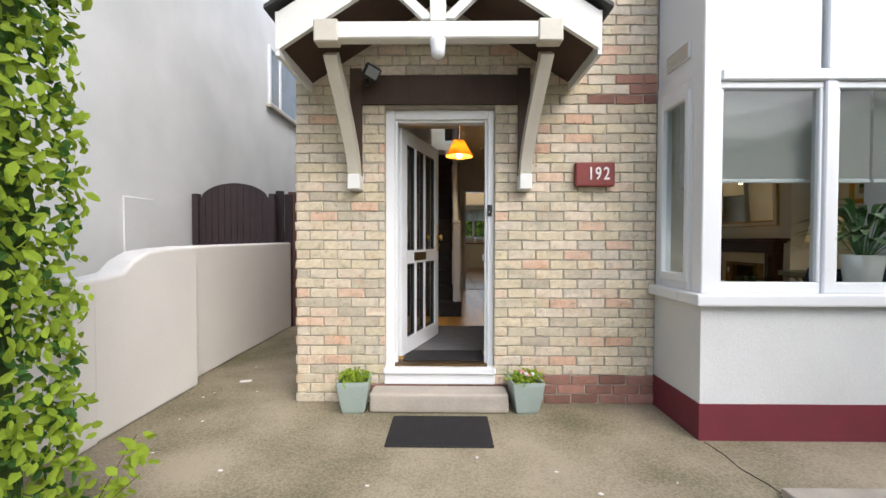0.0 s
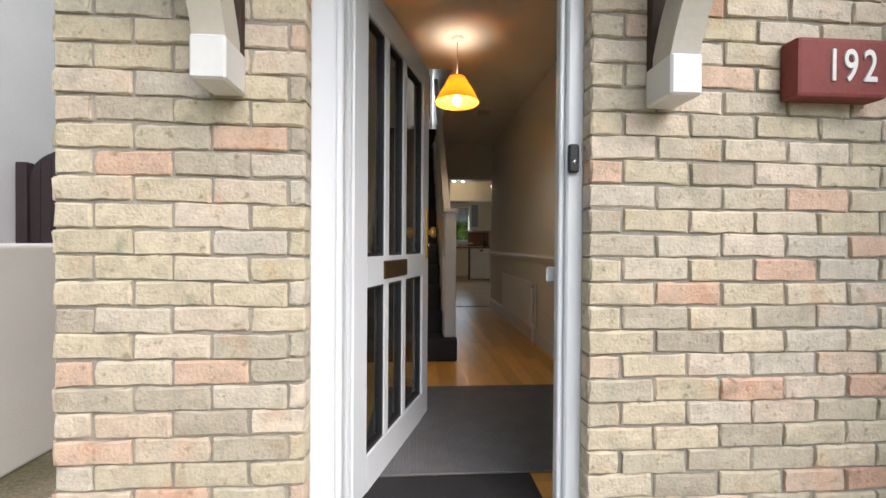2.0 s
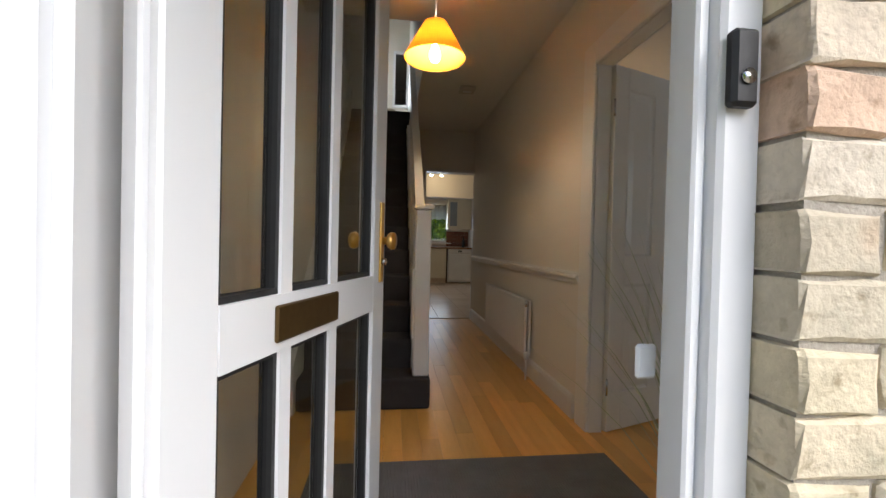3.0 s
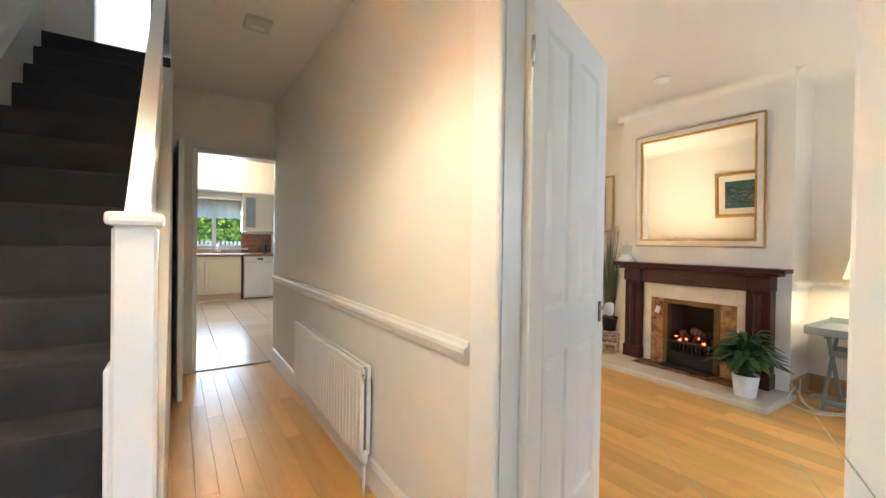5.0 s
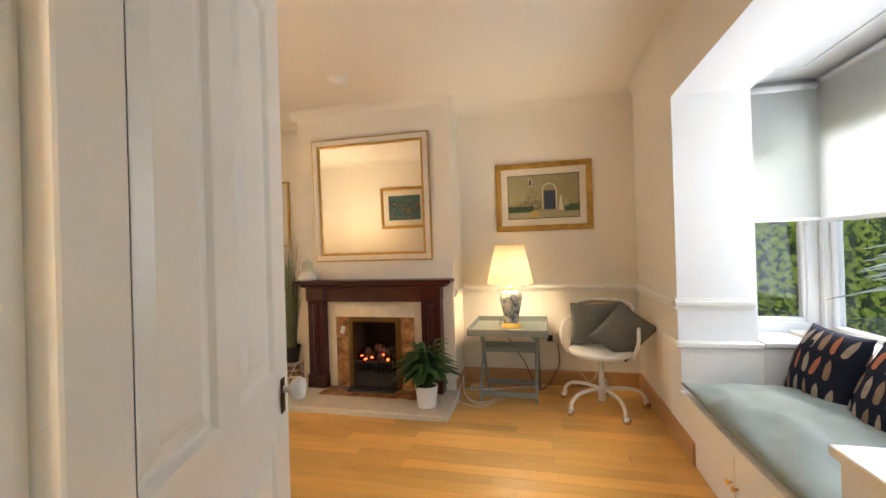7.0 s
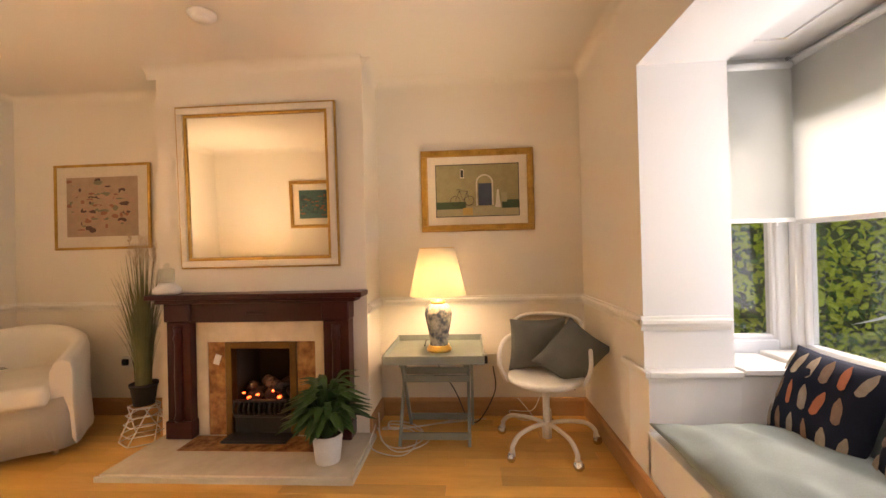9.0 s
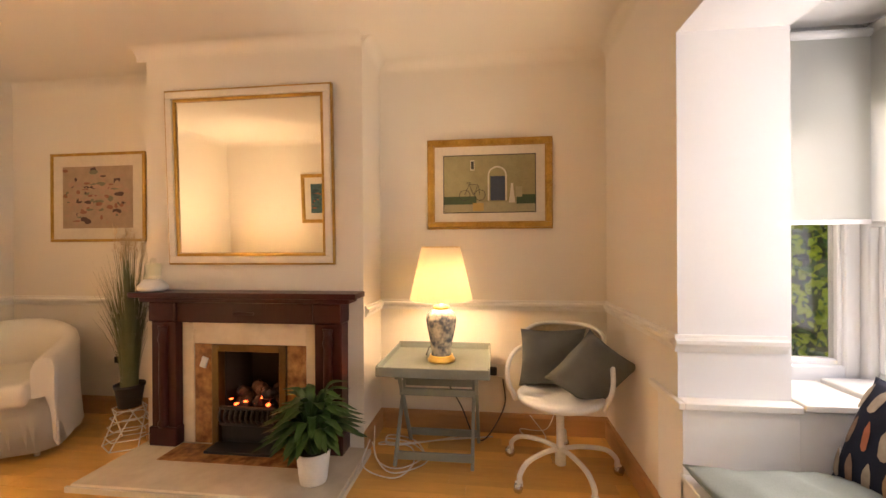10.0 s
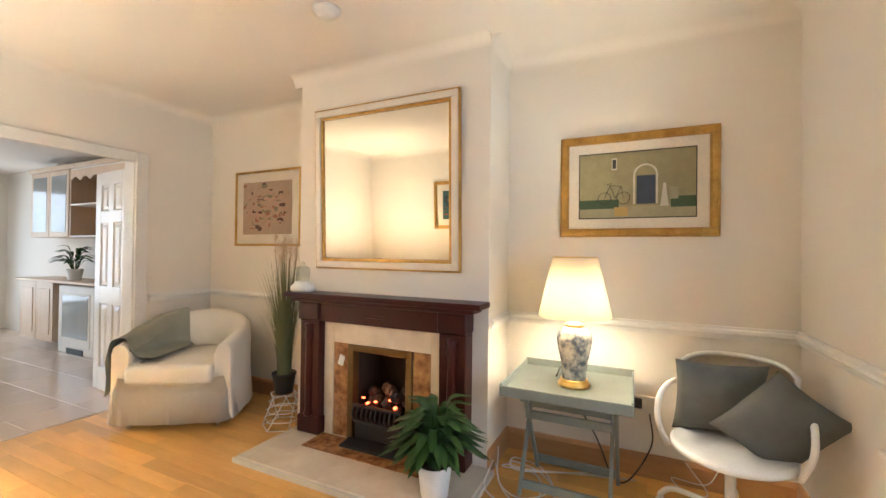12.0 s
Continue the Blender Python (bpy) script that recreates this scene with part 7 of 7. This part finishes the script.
def lay_planks(x0, x1, y0, y1, w, length, parent, along_y=True):
    whole = {}
    rng = random.Random(5)
    n = int(math.ceil((x1 - x0) / w)) if along_y else int(math.ceil((y1 - y0) / w))
    for i in range(n):
        lo, hi = (y0, y1) if along_y else (x0, x1)
        at = lo - rng.random() * length
        edge1 = (x1 if along_y else y1)
        wid = min(w, edge1 - ((x0 if along_y else y0) + i * w))
        while at < hi:
            a, b = max(at, lo), min(at + length, hi)
            at += length
            if b - a < 0.02 or wid < 0.01:
                continue
            key = (round(b - a, 2), round(wid, 3))
            if key not in whole:
                whole[key] = piece_mesh("plank", wid - 0.0006, b - a - 0.0006, 0.012, 0.0006, M_PLANK) if along_y else piece_mesh("plank", b - a - 0.0006, wid - 0.0006, 0.012, 0.0006, M_PLANK)
            ob = new("plank", whole[key])
            ob.parent = parent
            ob.location = (x0 + i * w, a, 0) if along_y else (a, y0 + i * w, 0)


lay_planks(HW1, PARTY, FRONT, BACK, 0.095, 0.9, sub)
lay_planks(-0.6, HW0, FRONT, 5.05, 0.095, 1.2, sub)
lay_planks(HW0, HW1, 0.945, 1.72, 0.12, 0.775, sub)
lay_planks(-0.36, 0.62, 0.18, FRONT, 0.1, 0.74, sub, False)

kf = structure("floor_kitchen", boxes((0.2, 5.06, 5.06, 10.5, -0.08, -0.012)), M_MORTAR, "cream tiled kitchen floor", "floor")
tile_m = piece_mesh("tile", 0.396, 0.396, 0.012, 0.002, M_TILE)
for i in range(12):
    for j in range(14):
        if 0.24 + 0.4 * i < 4.8 and 5.07 + 0.4 * j < 10.5:
            ob = new("tile", tile_m)
            ob.parent, ob.location = kf, (0.24 + 0.4 * i, 5.075 + 0.4 * j, 0)


def brick_mesh(name, length, seed, material, deep=0.03):
    """A hand-made brick: worn arrises, a slightly bellied face and a chipped corner here and there."""
    rng = random.Random(seed)
    bm = bmesh.new()
    h = 0.067
    xs = [0.0, 0.004] + [length * k / 5 for k in range(1, 5)] + [length - 0.004, length] if length > 0.12 else [0.0, 0.006, length / 2, length - 0.006, length]
    zs = [0.0, 0.004, h / 2, h - 0.004, h]
    chip = rng.choice((0, 1, 2, 3, None, None))
    nx, nz = len(xs) - 1, len(zs) - 1
    slope = rng.uniform(-0.0015, 0.0015)
    face = []
    for j, z in enumerate(zs):
        row = []
        for i, x in enumerate(xs):
            rim = i in (0, nx) or j in (0, nz)
            y = 0.003 + rng.uniform(0, 0.003) if rim else rng.uniform(-0.003, 0.0015)
            px = x + rng.uniform(-0.003, 0.003)
            pz = z + rng.uniform(-0.003, 0.003) + slope * (x / length - 0.5) * 2
            corner = (2 if j > nz / 2 else 0) + (1 if i > nx / 2 else 0)
            if chip == corner and (i <= 1 or i >= nx - 1) and (j <= 1 or j >= nz - 1):
                y += 0.0035
                px += (0.0015 if i <= 1 else -0.0015)
            row.append(bm.verts.new((px, y, pz)))
        face.append(row)
    for j in range(nz):
        for i in range(nx):
            bm.faces.new((face[j][i], face[j][i + 1], face[j + 1][i + 1], face[j + 1][i]))
    rim = face[0] + [r[-1] for r in face[1:]] + face[-1][-2::-1] + [r[0] for r in face[-2:0:-1]]
    back = [bm.verts.new((v.co.x, deep, v.co.z)) for v in rim]
    for k in range(len(rim)):
        bm.faces.new((rim[(k + 1) % len(rim)], rim[k], back[k], back[(k + 1) % len(rim)]))
    return mesh_of(bm, name, material)


rng = random.Random(11)
LENGTHS = (0.205, 0.0985, 0.05, 0.15)
variants = {}
for mi, mm in enumerate((M_BRICK, M_REDBRICK)):
    for L in LENGTHS:
        variants[mi, L] = [brick_mesh("brick", L, 100 * mi + int(1000 * L) + s, mm) for s in range(6)]
        variants[mi, L, "deep"] = [brick_mesh("brick", L, 900 + 100 * mi + int(1000 * L) + s, mm, 0.075) for s in range(3)]
front = bpy.data.objects["wall_front"]


def course_runs(z):
    if z + 0.05 > -0.02 and z < 2.0:
        return ((-1.12, -0.425), (0.425, 1.67))
    return ((-1.12, 1.67),)


def add_to(bm, me, m):
    """Joins a copy of a brick, set by a matrix, to a larger mesh."""
    n0 = len(bm.verts)
    bm.from_mesh(me)
    bm.verts.ensure_lookup_table()
    for v in bm.verts[n0:]:
        v.co = m @ v.co


count = 0
extra, extra_red = bmesh.new(), bmesh.new()
row = 0
z = G + 0.002
while z < 2.88:
    for x0, x1 in course_runs(z):
        x = x0 + 0.002
        if row % 2:
            x -= 0.1075
        while x < x1 - 0.02:
            a, b = max(x, x0 + 0.002), min(x + 0.205, x1 - 0.004)
            full = b - a
            if full >= 0.03:
                L = min(LENGTHS, key=lambda q: abs(q - full))
                red = (x > 0.5 and z < -0.08) or (x > 0.95 and 1.98 < z < 2.2 and rng.random() < 0.55) or (z < -0.14 and -0.6 < x < 0.6)
                beside_door = len(course_runs(z)) > 1 and (abs(a - 0.427) < 0.01 or abs(b + 0.429) < 0.01)
                kind = 1 if red else 0
                me = rng.choice(variants[(kind, L, "deep") if beside_door else (kind, L)])
                m = Matrix.Translation((a, rng.uniform(-0.0015, 0.0025), z + rng.uniform(-0.003, 0.003))) @ Matrix.Rotation(rng.uniform(-0.014, 0.014), 4, "Y") @ Matrix.Diagonal((full / L, 1, 1, 1))
                if 0.28 < z < 1.72 and x < 1.4 and count < 300:
                    ob = new("brick", me)
                    ob.parent = front
                    ob.matrix_basis = m
                    count += 1
                else:
                    add_to(extra_red if red else extra, me, m)
            x += 0.215
    z += 0.075
    row += 1
# brick return of the house corner
for zz in range(28):
    for k in range(6):
        y = 0.012 + 0.215 * k + (0.1 if zz % 2 else 0.0)
        add_to(extra, rng.choice(variants[0, 0.205]), Matrix.Translation((-1.134, y + 0.205, G + 0.075 * zz)) @ Matrix.Rotation(radians(-90), 4, 'Z'))
for bm, mm in ((extra, M_BRICK_JOINED), (extra_red, M_REDBRICK_JOINED)):
    joined = part("brickwork", bm, mm, front)
    joined.data.materials.clear()
    joined.data.materials.append(mm)
    joined["kind"] = "stuff"
